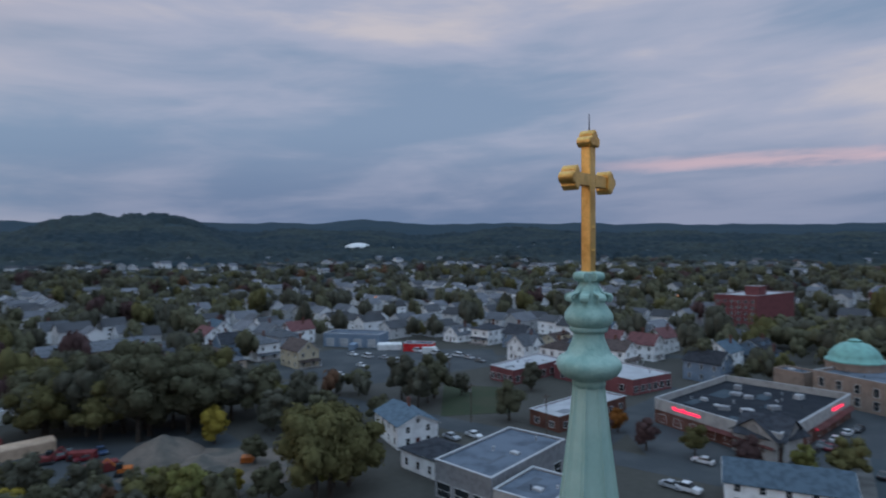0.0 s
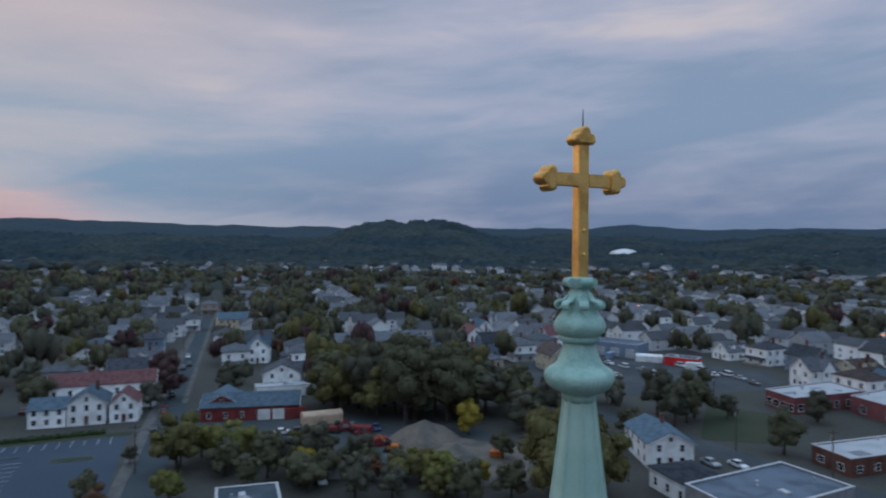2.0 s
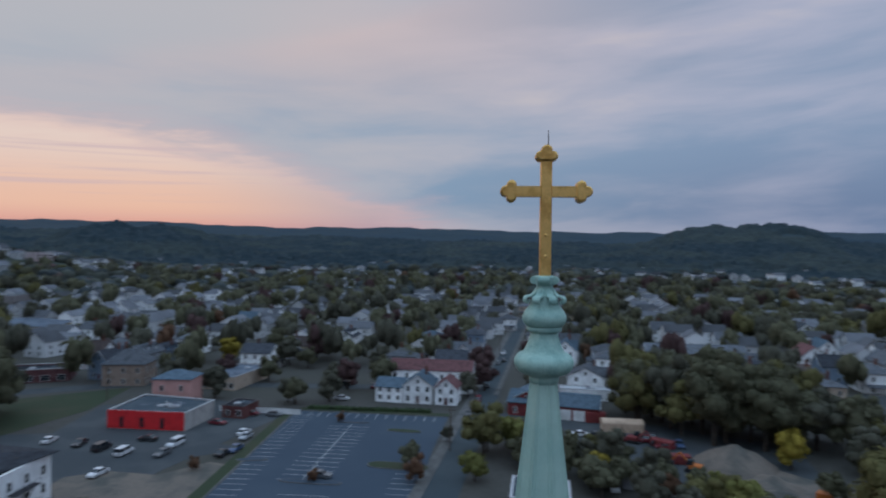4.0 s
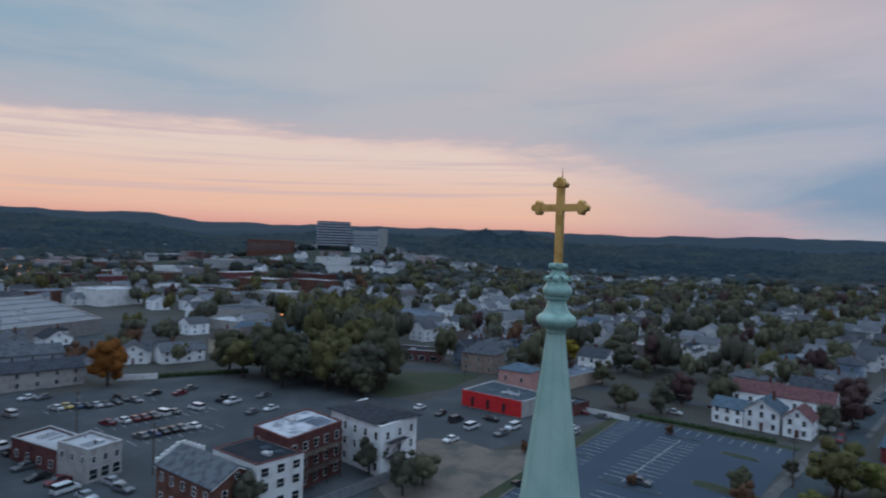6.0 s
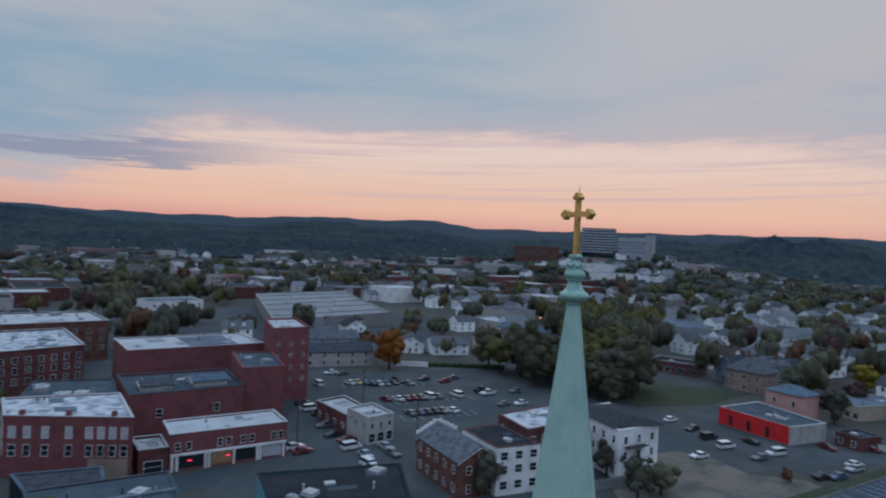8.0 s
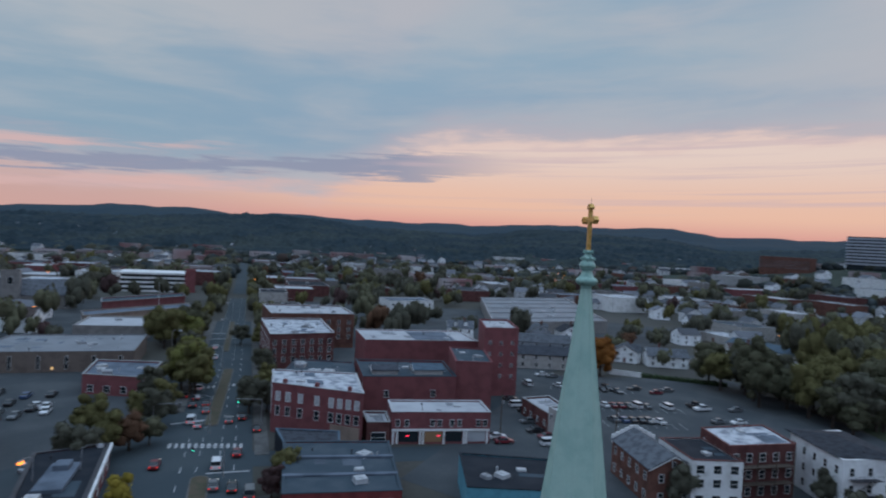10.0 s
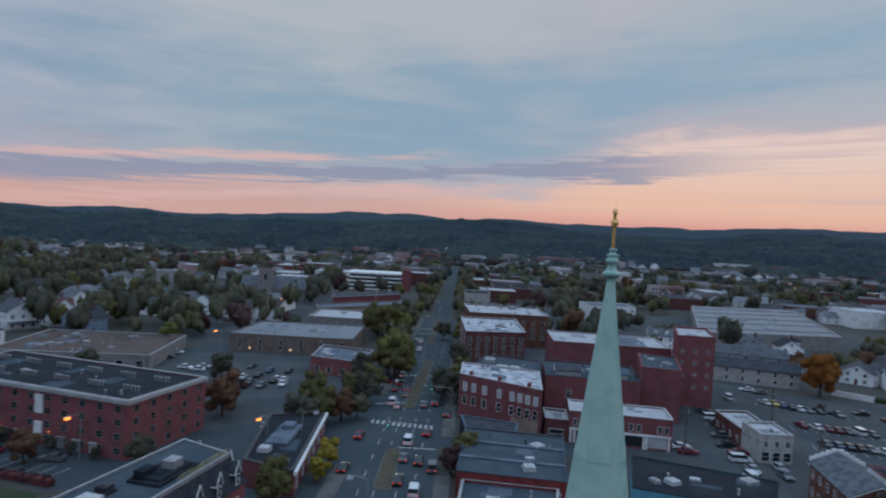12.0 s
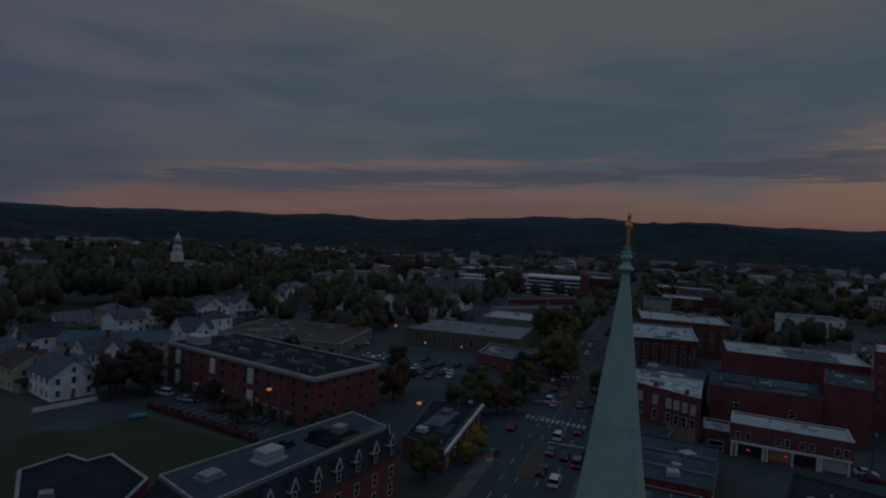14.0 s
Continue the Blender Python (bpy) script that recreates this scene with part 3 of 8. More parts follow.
    for k in range(len(up.v)):
        x, y, z = up.v[k]
        a = math.atan2(y, x)
        k8 = a - round(a / (math.pi / 4)) * math.pi / 4
        b = 0.985 * (0.25 + 0.75 * math.cos(n8) / math.cos(k8)) + 0.028 * abs(math.cos(4 * a)) ** 0.5 + 0.026 * noise.noise(Vector((x * 6, y * 6, z * 6)))
        up.v[k] = (x * b, y * b, z)
    part("upper_bulb", up, "copper_finial", ob, soft=True)
    for i in range(8):
        a = i * math.pi / 4 + n8
        c, s = math.cos(a), math.sin(a)
        # a ribbon that leaves the neck, bends outwards and rolls in on itself
        leaf = Mesh()
        path = [(0.150, 46.80), (0.185, 46.735), (0.225, 46.705), (0.272, 46.70), (0.312, 46.685), (0.334, 46.65), (0.332, 46.61), (0.308, 46.58), (0.276, 46.577), (0.258, 46.60), (0.262, 46.625)]
        wide = [0.035, 0.050, 0.060, 0.062, 0.060, 0.058, 0.056, 0.054, 0.050, 0.046, 0.040]
        vs, fs = [], []
        for k, ((r, z), w) in enumerate(zip(path, wide)):
            (ra, za), (rb, zb) = path[max(k - 1, 0)], path[min(k + 1, len(path) - 1)]
            ln = math.hypot(rb - ra, zb - za)
            nr, nz = (zb - za) / ln * 0.022, -(rb - ra) / ln * 0.022
            for sd, th in ((-1, 0), (1, 0), (1, 1), (-1, 1)):
                rr = r + nr * th
                vs.append((rr * c - sd * w * s, rr * s + sd * w * c, z + nz * th))
        for k in range(len(path) - 1):
            o = 4 * k
            fs += [(o + j, o + (j + 1) % 4, o + 4 + (j + 1) % 4, o + 4 + j) for j in range(4)]
        fs += [(3, 2, 1, 0), tuple(4 * (len(path) - 1) + j for j in range(4))]
        leaf.add(vs, fs)
        part("curled_leaf", leaf, "copper_finial", ob)
    for i in range(4):
        a = radians(40 + 90 * i)
        c, s = math.cos(a), math.sin(a)
        # rolled corner of the capital under the cross
        roll = Mesh()
        roll.rod((0.155 * c + 0.085 * s, 0.155 * s - 0.085 * c, 46.935), (0.155 * c - 0.085 * s, 0.155 * s + 0.085 * c, 46.935), 0.062, 14)
        roll.rod((0.155 * c + 0.092 * s, 0.155 * s - 0.092 * c, 46.935), (0.155 * c - 0.092 * s, 0.155 * s + 0.092 * c, 46.935), 0.030, 10)
        part("scroll_knob", roll, "copper_finial", ob)
        tongue = Mesh()
        c2, s2 = math.cos(a + math.pi / 4), math.sin(a + math.pi / 4)
        tongue.add([(0.165 * c2 - 0.05 * s2, 0.165 * s2 + 0.05 * c2, 46.98), (0.165 * c2 + 0.05 * s2, 0.165 * s2 - 0.05 * c2, 46.98), (0.145 * c2, 0.145 * s2, 46.80), (0.10 * c2, 0.10 * s2, 46.98)], [(0, 1, 2), (1, 0, 3), (2, 1, 3), (0, 2, 3)])
        part("pointed_leaf", tongue, "copper_seam", ob)
    cap = Mesh()
    cap.lathe([(46.85, 0.125), (46.90, 0.15), (46.96, 0.165), (46.99, 0.160), (47.005, 0.11)], 16)
    part("crown_cap", cap, "copper_finial", ob, soft=True)
    # plain tower that carries the spire
    tower = thing("church_tower", "plain square brick tower under the copper spire", "tower", 0, 0)
    b = Mesh()
    b.box(-3.4, 3.4, -3.4, 3.4, 0, 25.6)
    part("shaft", b, "brick", tower)
    cor = Mesh()
    cor.box(-3.75, 3.75, -3.75, 3.75, 25.6, 26.8, 0, 0.2)
    part("cornice", cor, "stone_tan", tower)


copper_spire()
gold_cross(47.0, 52)


# ---- buildings ----
TAKEN = []   # (x, y, radius) of what stands already
SHOWN = []   # (x, y, radius) of buildings that no street tree hides
WINDOWS = {}


def window_data(w, h, trim="white_paint", pane="glass", sash=True):
    key = (round(w, 2), round(h, 2), trim, pane, sash)
    if key not in WINDOWS:
        # one piece: a proud frame with a sash bar round two sunk panes
        b = min(0.07, w * 0.07)
        xs = (-w / 2 - b, -w / 2, w / 2, w / 2 + b)
        zs = (-b * 1.3, 0, h * 0.47, h * 0.47 + 0.05, h, h + b * 1.3) if sash else (-b * 1.3, 0, h, h + b * 1.3)
        k = len(zs)
        m = Mesh()
        vs = [(x, -0.07, z) for z in zs for x in xs]
        fs, sl = [], []
        for j in range(k - 1):
            for i in range(3):
                q = (j * 4 + i, j * 4 + i + 1, j * 4 + i + 5, j * 4 + i + 4)
                if i == 1 and j % 2 == 1:
                    o = len(vs)
                    vs += [(vs[p][0], -0.015, vs[p][2]) for p in q]
                    fs += [(q[a], q[(a + 1) % 4], o + (a + 1) % 4, o + a) for a in range(4)] + [(o, o + 1, o + 2, o + 3)]
                    sl += [0, 0, 0, 0, 1]
                else:
                    fs.append(q)
                    sl.append(0)
        o = len(vs)
        cs = (0, 3, k * 4 - 1, k * 4 - 4)
        vs += [(vs[p][0], 0.03, vs[p][2]) for p in cs]
        fs += [(cs[(a + 1) % 4], cs[a], o + a, o + (a + 1) % 4) for a in range(4)]
        sl += [0] * 4
        m.v, m.f, m.s = vs, fs, sl
        WINDOWS[key] = m.data("window", trim, pane)
    return WINDOWS[key]


def on_wall(p, q, u, z):
    """Place on the wall from p to q: u metres along it, z up, facing outwards."""
    p, q = Vector(p), Vector(q)
    d = (q - p).normalized()
    return Matrix.Translation((p.x + d.x * u, p.y + d.y * u, z)) @ Matrix.Rotation(math.atan2(d.y, d.x), 4, "Z")


def window_rows(ob, p, q, cols, zs, w, h, trim="white_paint", pane="glass", u0=None, u1=None, name="window"):
    ln = math.dist(p, q)
    a = u0 if u0 is not None else ln / max(cols, 1) / 2
    b = u1 if u1 is not None else ln - a
    for z in zs:
        for i in range(cols):
            u = a if cols == 1 else a + (b - a) * i / (cols - 1)
            part(name, window_data(w, h, trim, pane), "", ob, m=on_wall(p, q, u, z))


def inset(poly, d):
    out = []
    n = len(poly)
    for i in range(n):
        p, c, q = Vector(poly[i - 1]), Vector(poly[i]), Vector(poly[(i + 1) % n])
        e, f = (c - p).normalized(), (q - c).normalized()
        n1, n2 = Vector((-e.y, e.x)), Vector((-f.y, f.x))
        b = (n1 + n2)
        b /= max(0.3, b.dot(n1))
        out.append((c.x + b.x * d, c.y + b.y * d))
    return out


def flat_block(name, label, poly, h, wall, roof, category="building", parapet=0.5, rows=(), trim="concrete_pale", units=0, seed=1, coping=0.35, frames="white_paint"):
    """A flat-roofed building on a footprint that runs counterclockwise. rows: (edge, columns, sill heights, width, height[, pane])."""
    cx, cy = sum(p[0] for p in poly) / len(poly), sum(p[1] for p in poly) / len(poly)
    TAKEN.append((cx, cy, max(math.dist(p, (cx, cy)) for p in poly)))
    SHOWN.append(TAKEN[-1])
    ob = thing(name, label, category, cx, cy)
    loc = [(x - cx, y - cy) for x, y in poly]
    body = Mesh()
    body.prism(loc, 0, h - 0.02)
    part("body", body, wall, ob)
    inner = inset(loc, coping)
    n = len(loc)
    ring = Mesh()
    vs = [(x, y, z) for pl, z in ((loc, h - 0.02), (inner, h - 0.02), (loc, h + parapet), (inner, h + parapet)) for x, y in pl]
    fs = []
    for i in range(n):
        j = (i + 1) % n
        fs += [(i, j, 2 * n + j, 2 * n + i), (n + j, n + i, 3 * n + i, 3 * n + j), (2 * n + i, 2 * n + j, 3 * n + j, 3 * n + i), (j, i, n + i, n + j)]
    ring.add(vs, fs)
    part("parapet", ring, wall, ob)
    cap = Mesh()
    o2, i2 = inset(loc, -0.08), inset(loc, coping + 0.08)
    vs = [(x, y, z) for pl, z in ((o2, h + parapet), (i2, h + parapet), (o2, h + parapet + 0.14), (i2, h + parapet + 0.14)) for x, y in pl]
    cap.add(vs, fs)
    part("coping", cap, trim, ob)
    r = Mesh()
    r.prism(inset(loc, coping * 0.9), h - 0.02, h + 0.06, bottom=False)
    part("roof", r, roof, ob)
    if math.hypot(cx, cy) < 270 and len(loc) == 4 and roof in PATCH:
        roof_clutter(ob, inset(loc, coping + 0.8), h + 0.06, roof)
    for edge, cols, zs, w, hh, *rest in rows:
        window_rows(ob, loc[edge], loc[(edge + 1) % n], cols, zs, w, hh, frames, *rest)
    rng = random.Random(seed)
    for k in range(units):
        for _ in range(20):
            i = rng.randrange(n)
            a, b, c = rng.random(), rng.random(), rng.random()
            s = a + b + c
            p, q, o = loc[i], loc[(i + 1) % n], loc[(i + 2) % n]
            x, y = (p[0] * a + q[0] * b + o[0] * c) / s, (p[1] * a + q[1] * b + o[1] * c) / s
            if min(a, b, c) / s > 0.14:
                break
        roof_unit(ob, x, y, h + 0.06, rng)
    return ob


def ccw(poly):
    s = sum(p[0] * q[1] - q[0] * p[1] for p, q in zip(poly, poly[1:] + poly[:1]))
    return poly if s > 0 else poly[::-1]


PATCH = {"roof_black": "roof_blue", "roof_blue": "roof_mid", "roof_grey": "roof_mid", "roof_white": "roof_pale", "roof_patched": "roof_grey", "roof_pale": "roof_grey", "roof_brown": "roof_grey"}


def roof_clutter(ob, quad, z, roof):
    """Pipes, a hatch and mended strips of felt on a flat roof."""
    rg = random.Random(int(abs(quad[0][0] * 31 + quad[2][1] * 17) * 10))
    a, b, c, d = (Vector(p) for p in quad)
    at = lambda u, v: a.lerp(b, u).lerp(d.lerp(c, u), v)
    lu, lv = (b - a).length, (d - a).length
    for k in range(max(2, int(lu * lv / 130))):
        u, v = rg.uniform(0, 0.75), rg.uniform(0, 0.75)
        du, dv = rg.uniform(0.8, 5.0) / lu, rg.uniform(1.5, 6.0) / lv
        q = [at(u, v), at(min(1, u + du), v), at(min(1, u + du), min(1, v + dv)), at(u, min(1, v + dv))]
        m = Mesh()
        m.prism(ccw([(p.x, p.y) for p in q]), z - 0.02, z + 0.012 + 0.004 * k, bottom=False)
        part("roof_patch", m, PATCH[roof], ob, "mended strip of roofing felt")
    for k in range(max(2, int(lu * lv / 90))):
        p = at(rg.uniform(0.05, 0.95), rg.uniform(0.05, 0.95))
        r, hh = rg.uniform(0.08, 0.2), rg.uniform(0.4, 1.0)
        m = Mesh()
        m.lathe([(z, r * 1.6), (z + 0.08, r), (z + hh, r), (z + hh, r * 1.7), (z + hh + 0.15, r * 0.6)], 8, 0, 0, p.x, p.y)
        part("vent_pipe", m, rg.choice(("metal_grey", "metal_white", "iron")), ob)
    p = at(rg.uniform(0.2, 0.8), rg.uniform(0.2, 0.8))
    m = Mesh()
    m.box(-0.9, 0.9, -0.6, 0.6, 0, 0.45, 0, 0.12)
    part("skylight", m, "metal_white", ob, m=pose(p.x, p.y, z, 0, 0, math.degrees(math.atan2((b - a).y, (b - a).x))))


def roof_unit(ob, x, y, z, rng):
    """A plant box on a flat roof, on its curb, with a fan."""
    a = rng.uniform(0.7, 1.5)
    b = a * rng.uniform(0.6, 1.0)
    hh = rng.uniform(0.6, 1.2)
    m = Mesh()
    m.box(-a - 0.1, a + 0.1, -b - 0.1, b + 0.1, 0, 0.2)
    m.box(-a, a, -b, b, 0.2, hh, 0, 0.08)
    m.lathe([(hh, b * 0.55), (hh + 0.12, b * 0.55), (hh + 0.14, b * 0.4)], 10)
    part("roof_unit", m, rng.choice(["metal_grey", "metal_grey", "metal_white"]), ob, "grey metal plant box", pose(x, y, z, 0, 0, rng.uniform(0, 180)))


def gable_roof(w, l, eave, rise, over=0.4, th=0.18):
    """Two sloping slabs with the ridge along y."""
    m = Mesh()
    hw, hl = w / 2 + over, l / 2 + over
    drop = rise * over / (w / 2)
    for s in (-1, 1):
        vs = []
        for y in (-hl, hl):
            vs += [(0, y, eave + rise), (s * hw, y, eave - drop), (s * hw, y, eave - drop + th), (0, y, eave + rise + th)]
        f = [(0, 1, 2, 3), (7, 6, 5, 4), (0, 4, 5, 1), (1, 5, 6, 2), (2, 6, 7, 3), (3, 7, 4, 0)]
        m.add(vs, f if s < 0 else [tuple(reversed(q)) for q in f])
    return m


def hip_roof(w, l, eave, rise, over=0.45, th=0.15):
    m = Mesh()
    hw, hl = w / 2 + over, l / 2 + over
    k = max(0.0, hl - hw)
    kx = max(0.0, hw - hl)
    base = [(-hw, -hl), (hw, -hl), (hw, hl), (-hw, hl)]
    m.add([(x, y, eave) for x, y in base] + [(x, y, eave + th) for x, y in base] + [(-kx, -k, eave + rise), (kx, k, eave + rise)],
          [(3, 2, 1, 0)] + [(i, (i + 1) % 4, 4 + (i + 1) % 4, 4 + i) for i in range(4)] +
          ([(4, 5, 8), (5, 6, 9, 8), (6, 7, 9), (7, 4, 8, 9)] if k >= kx else [(4, 5, 9, 8), (5, 6, 9), (6, 7, 8, 9), (7, 4, 8)]))
    return m


def house(name, label, x, y, turn, w, l, eave, rise, wall, roof, kind="gable", storeys=2, porch=False, cross=False, chimney=True, trim="white_paint", cols=(2, 3), group="", z=0.0, category="house", dormer=False):
    """A house whose front faces local -y, its ridge along y."""
    TAKEN.append((x, y, math.hypot(w, l) / 2))
    SHOWN.append(TAKEN[-1])
    ob = thing(name, label, category, x, y, z, turn, group)
    body = Mesh()
    hw, hl = w / 2, l / 2
    if kind == "gable":
        sec = [(-hw, -0.3), (hw, -0.3), (hw, eave), (0, eave + rise), (-hw, eave)]
        body.add([(px, -hl, pz) for px, pz in sec] + [(px, hl, pz) for px, pz in sec], [(0, 1, 2, 3, 4), (9, 8, 7, 6, 5)] + [(i, 5 + i, 5 + (i + 1) % 5, (i + 1) % 5) for i in range(5)])
    else:
        body.box(-hw, hw, -hl, hl, -0.3, eave)
    part("body", body, wall, ob)
    part("roof", gable_roof(w, l, eave, rise) if kind == "gable" else hip_roof(w, l, eave, rise), roof, ob)
    if kind == "gable":
        for s in (-1, 1):
            t = Mesh()
            for sx in (-1, 1):
                a, b = (0, s * (hl + 0.42), eave + rise - 0.12), (sx * (hw + 0.4), s * (hl + 0.42), eave - rise * 0.4 / hw - 0.12)
                t.rod(a, b, 0.10, 4)
            part("bargeboard", t, trim, ob)
    fh = eave / storeys
    zs = [0.9 + fh * i for i in range(storeys)]
    hwin = min(1.5, fh * 0.52)
    cs = [(-hw, -hl), (hw, -hl), (hw, hl), (-hw, hl)]
    for i in (0, 1, 3):
        n = cols[0] if i % 2 == 0 else cols[1]
        window_rows(ob, cs[i], cs[(i + 1) % 4], n, zs, 0.95, hwin, trim)
    if kind == "gable" and rise > 1.9:
        window_rows(ob, cs[0], cs[1], 1, [eave + rise * 0.15], 0.8, rise * 0.38, trim)
    if cross:
        c = gable_roof(w * 0.62, w * 0.5 + 0.6, eave, rise * 0.85)
        part("cross_roof", c, roof, ob, m=pose(hw * 0.5 + 0.3, hl * 0.2, 0, 0, 0, 90))
        g = Mesh()
        g.box(hw - 0.1, hw + 0.75, hl * 0.2 - w * 0.31, hl * 0.2 + w * 0.31, -0.3, eave)
        g.add([(hw + 0.75, hl * 0.2 - w * 0.31, eave), (hw + 0.75, hl * 0.2 + w * 0.31, eave), (hw + 0.75, hl * 0.2, eave + rise * 0.85)], [(0, 1, 2)])
        part("bay", g, wall, ob)
        window_rows(ob, (hw + 0.75, hl * 0.2 - w * 0.31), (hw + 0.75, hl * 0.2 + w * 0.31), 2, zs, 0.95, hwin, trim)
    if porch:
        p = Mesh()
        p.add([(-hw, -hl - 2.2, 2.65), (hw, -hl - 2.2, 2.65), (hw, -hl, 3.3), (-hw, -hl, 3.3), (-hw, -hl - 2.2, 2.5), (hw, -hl - 2.2, 2.5), (hw, -hl, 3.15), (-hw, -hl, 3.15)],
              [(0, 1, 2, 3), (7, 6, 5, 4), (0, 4, 5, 1), (1, 5, 6, 2), (3, 7, 4, 0)])
        part("porch_roof", p, roof, ob)
        d = Mesh()
        d.box(-hw, hw, -hl - 2.1, -hl, -0.3, 0.45)
        part("porch_deck", d, "concrete", ob)
        for i in range(3):
            c = Mesh()
            c.box(-0.08, 0.08, -0.08, 0.08, 0.45, 2.6)
            part("porch_post", c, trim, ob, m=pose(-hw + 0.2 + i * (w - 0.4) / 2, -hl - 2.0, 0))
    else:
        door = Mesh()
        door.box(-0.5, 0.5, -0.06, 0.02, 0, 2.1)
        part("door", door, "brick_dark", ob, m=on_wall(cs[0], cs[1], w * 0.5, 0.15))
    if chimney:
        c = Mesh()
        c.box(-0.35, 0.35, -0.35, 0.35, 0, rise * 0.9 + 1.0, 0)
        c.box(-0.42, 0.42, -0.42, 0.42, rise * 0.9 + 1.0, rise * 0.9 + 1.15)
        part("chimney", c, "brick_brown", ob, m=pose(hw * 0.35, hl * 0.3, eave + rise * 0.3))
    if dormer:
        for yy in (-hl * 0.4, hl * 0.4):
            dm = Mesh()
            dm.box(-0.85, 0.85, -1.3, 1.2, 0, 1.5)
            dm = part("dormer", dm, wall, ob, m=pose(hw * 0.55, yy, eave + rise * 0.3, 0, 0, 90))
            part("dormer_roof", gable_roof(1.8, 2.6, 1.5, 0.8, 0.2, 0.12), roof, dm)
    return ob


def house_ab(name, label, a, b, depth, eave, rise, wall, roof, ridge="along", **kw):
    """A house whose front wall runs from a to b, the house standing to the left of that way."""
    d = Vector(b) - Vector(a)
    ln = d.length
    d.normalize()
    nrm = Vector((-d.y, d.x))
    c = Vector(a) + d * ln / 2 + nrm * depth / 2
    turn = math.degrees(math.atan2(d.y, d.x))
    if ridge == "along":
        return house(name, label, c.x, c.y, turn + 90, depth, ln, eave, rise, wall, roof, **kw)
    return house(name, label, c.x, c.y, turn, ln, depth, eave, rise, wall, roof, **kw)


# ---- streets, lots and open ground ----
UD, VD = Vector((-0.51, -0.86)).normalized(), Vector((-0.86, 0.51)).normalized()   # along and across the main street


def sheet_of(name, poly, z, material, label, category="ground"):
    m = Mesh()
    m.prism(poly, -0.3, z, bottom=False)
    return setting(name, m, material, label, category)


def strip(a, b, w0, w1):
    """Quad from a to b between the offsets w0 and w1 to the left of the way."""
    a, b = Vector(a), Vector(b)
    d = (b - a).normalized()
    n = Vector((-d.y, d.x))
    q = [a + n * w0, b + n * w0, b + n * w1, a + n * w1]
    return [(p.x, p.y) for p in (q if w0 < w1 else q[::-1])]


def slabs(name, polys, z0, z1, material, label, category):
    m = Mesh()
    for i, p in enumerate(polys):
        m.prism(ccw(p), z0, z1 - 0.004 * i, bottom=False)
    return setting(name, m, material, label, category)


M0, M1 = (95.0, 122.0), (-480.0, -848.0)
slabs("road_main", [strip(M0, (-141.8, -277.5), -8.4, 8.4), strip((-141.8, -277.5), (-212, -396), -5.2, 5.2)], -0.3, 0.03, "asphalt", "worn blue-grey asphalt of a wide main street", "road")
street = Mesh()
way = (Vector(M1) - Vector((-212, -396))).normalized()
rows = [Vector((-212, -396)) + way * (16 * i) for i in range(34)]
side = Vector((-way.y, way.x))
street.add([(p.x + side.x * w, p.y + side.y * w, max(land(p.x + side.x * w, p.y + side.y * w), land(p.x, p.y)) + h) for p in rows for w, h in ((-4.6, -1.0), (-4.5, 0.35), (4.5, 0.35), (4.6, -1.0))],
           [(4 * i + j, 4 * i + 4 + j, 4 * i + 5 + j, 4 * i + 1 + j) for i in range(33) for j in range(3)])
setting("road_main_far", street, "asphalt", "worn blue-grey asphalt of the street climbing out of town", "road")
N0, N1 = (-62.0, 33.4), (-420.0, 404.0)
slabs("road_side", [strip(N0, N1, -3.6, 3.2)], -0.3, 0.03, "asphalt", "narrow asphalt side street between houses", "road")
slabs("road_cross", [strip((-33, -108), (-102, -62), -4.5, 4.5), strip((-28, -112), (30, -150), -3.5, 3.5), strip((-98, -70), (-128, -100), -6, 6), strip((-108, -52), (-128, -40), -5, 5)],
      -0.3, 0.022, "asphalt", "asphalt cross street with kerbside parking", "road")
slabs("road_back", [strip((-250, -110), (-226, 34), -4, 4), strip((-226, 34), (-170, 110), -3.5, 3.5), strip((-250, -110), (-330, -30), -4, 4), strip((-226, 20), (-330, 60), -3, 3)], -0.3, 0.02, "asphalt_old", "pale asphalt back streets", "road")
slabs("road_east", [strip((-40, 176), (72, 100), -4.5, 4.5), strip((-60, 190), (-20, 260), -4, 4), strip((-20, 244), (110, 244), -3.5, 3.5), strip((28, 132), (70, 190), -3.5, 3.5)], -0.3, 0.02, "asphalt_old", "asphalt street behind the shops", "road")
slabs("pavement_main", [strip(M0, (-28.5, -86.5), 8.4, 11.6), strip((-57, -134), (-141.8, -277.5), 8.4, 11.6), strip(M0, (-29, -87), -11.4, -8.4), strip((-40, -105), (-141.8, -277.5), -11.4, -8.4)], -0.3, 0.15, "paving", "concrete pavement with a raised kerb", "pavement")
slabs("pavement_side", [strip(N0, N1, 3.2, 5.8), strip((-150, 122), N1, -5.2, -3.6)], -0.3, 0.14, "paving", "pale concrete pavement beside the side street", "pavement")

WEST_LOT = [(-100, 12), (-66, 38), (-109, 73), (-134, 96.5), (-164, 64)]
sheet_of("parking_lot_west", WEST_LOT, 0.03, "asphalt_new", "dark fresh asphalt parking lot", "parking lot")
sheet_of("parking_lot_centre", [(-137, -98), (-62, -72), (-66, -42), (-92, -16), (-104, -8), (-140, -8), (-138, 42), (-172, 12), (-182, -8), (-226, -60), (-168, -112)], 0.025, "asphalt_old", "worn asphalt of the central parking lots", "parking lot")
sheet_of("parking_lot_red", [(-138, 0), (-128, 14), (-162, 60), (-190, 48), (-200, 18), (-160, -5)], 0.035, "asphalt_old", "worn asphalt lot before the red shop", "parking lot")
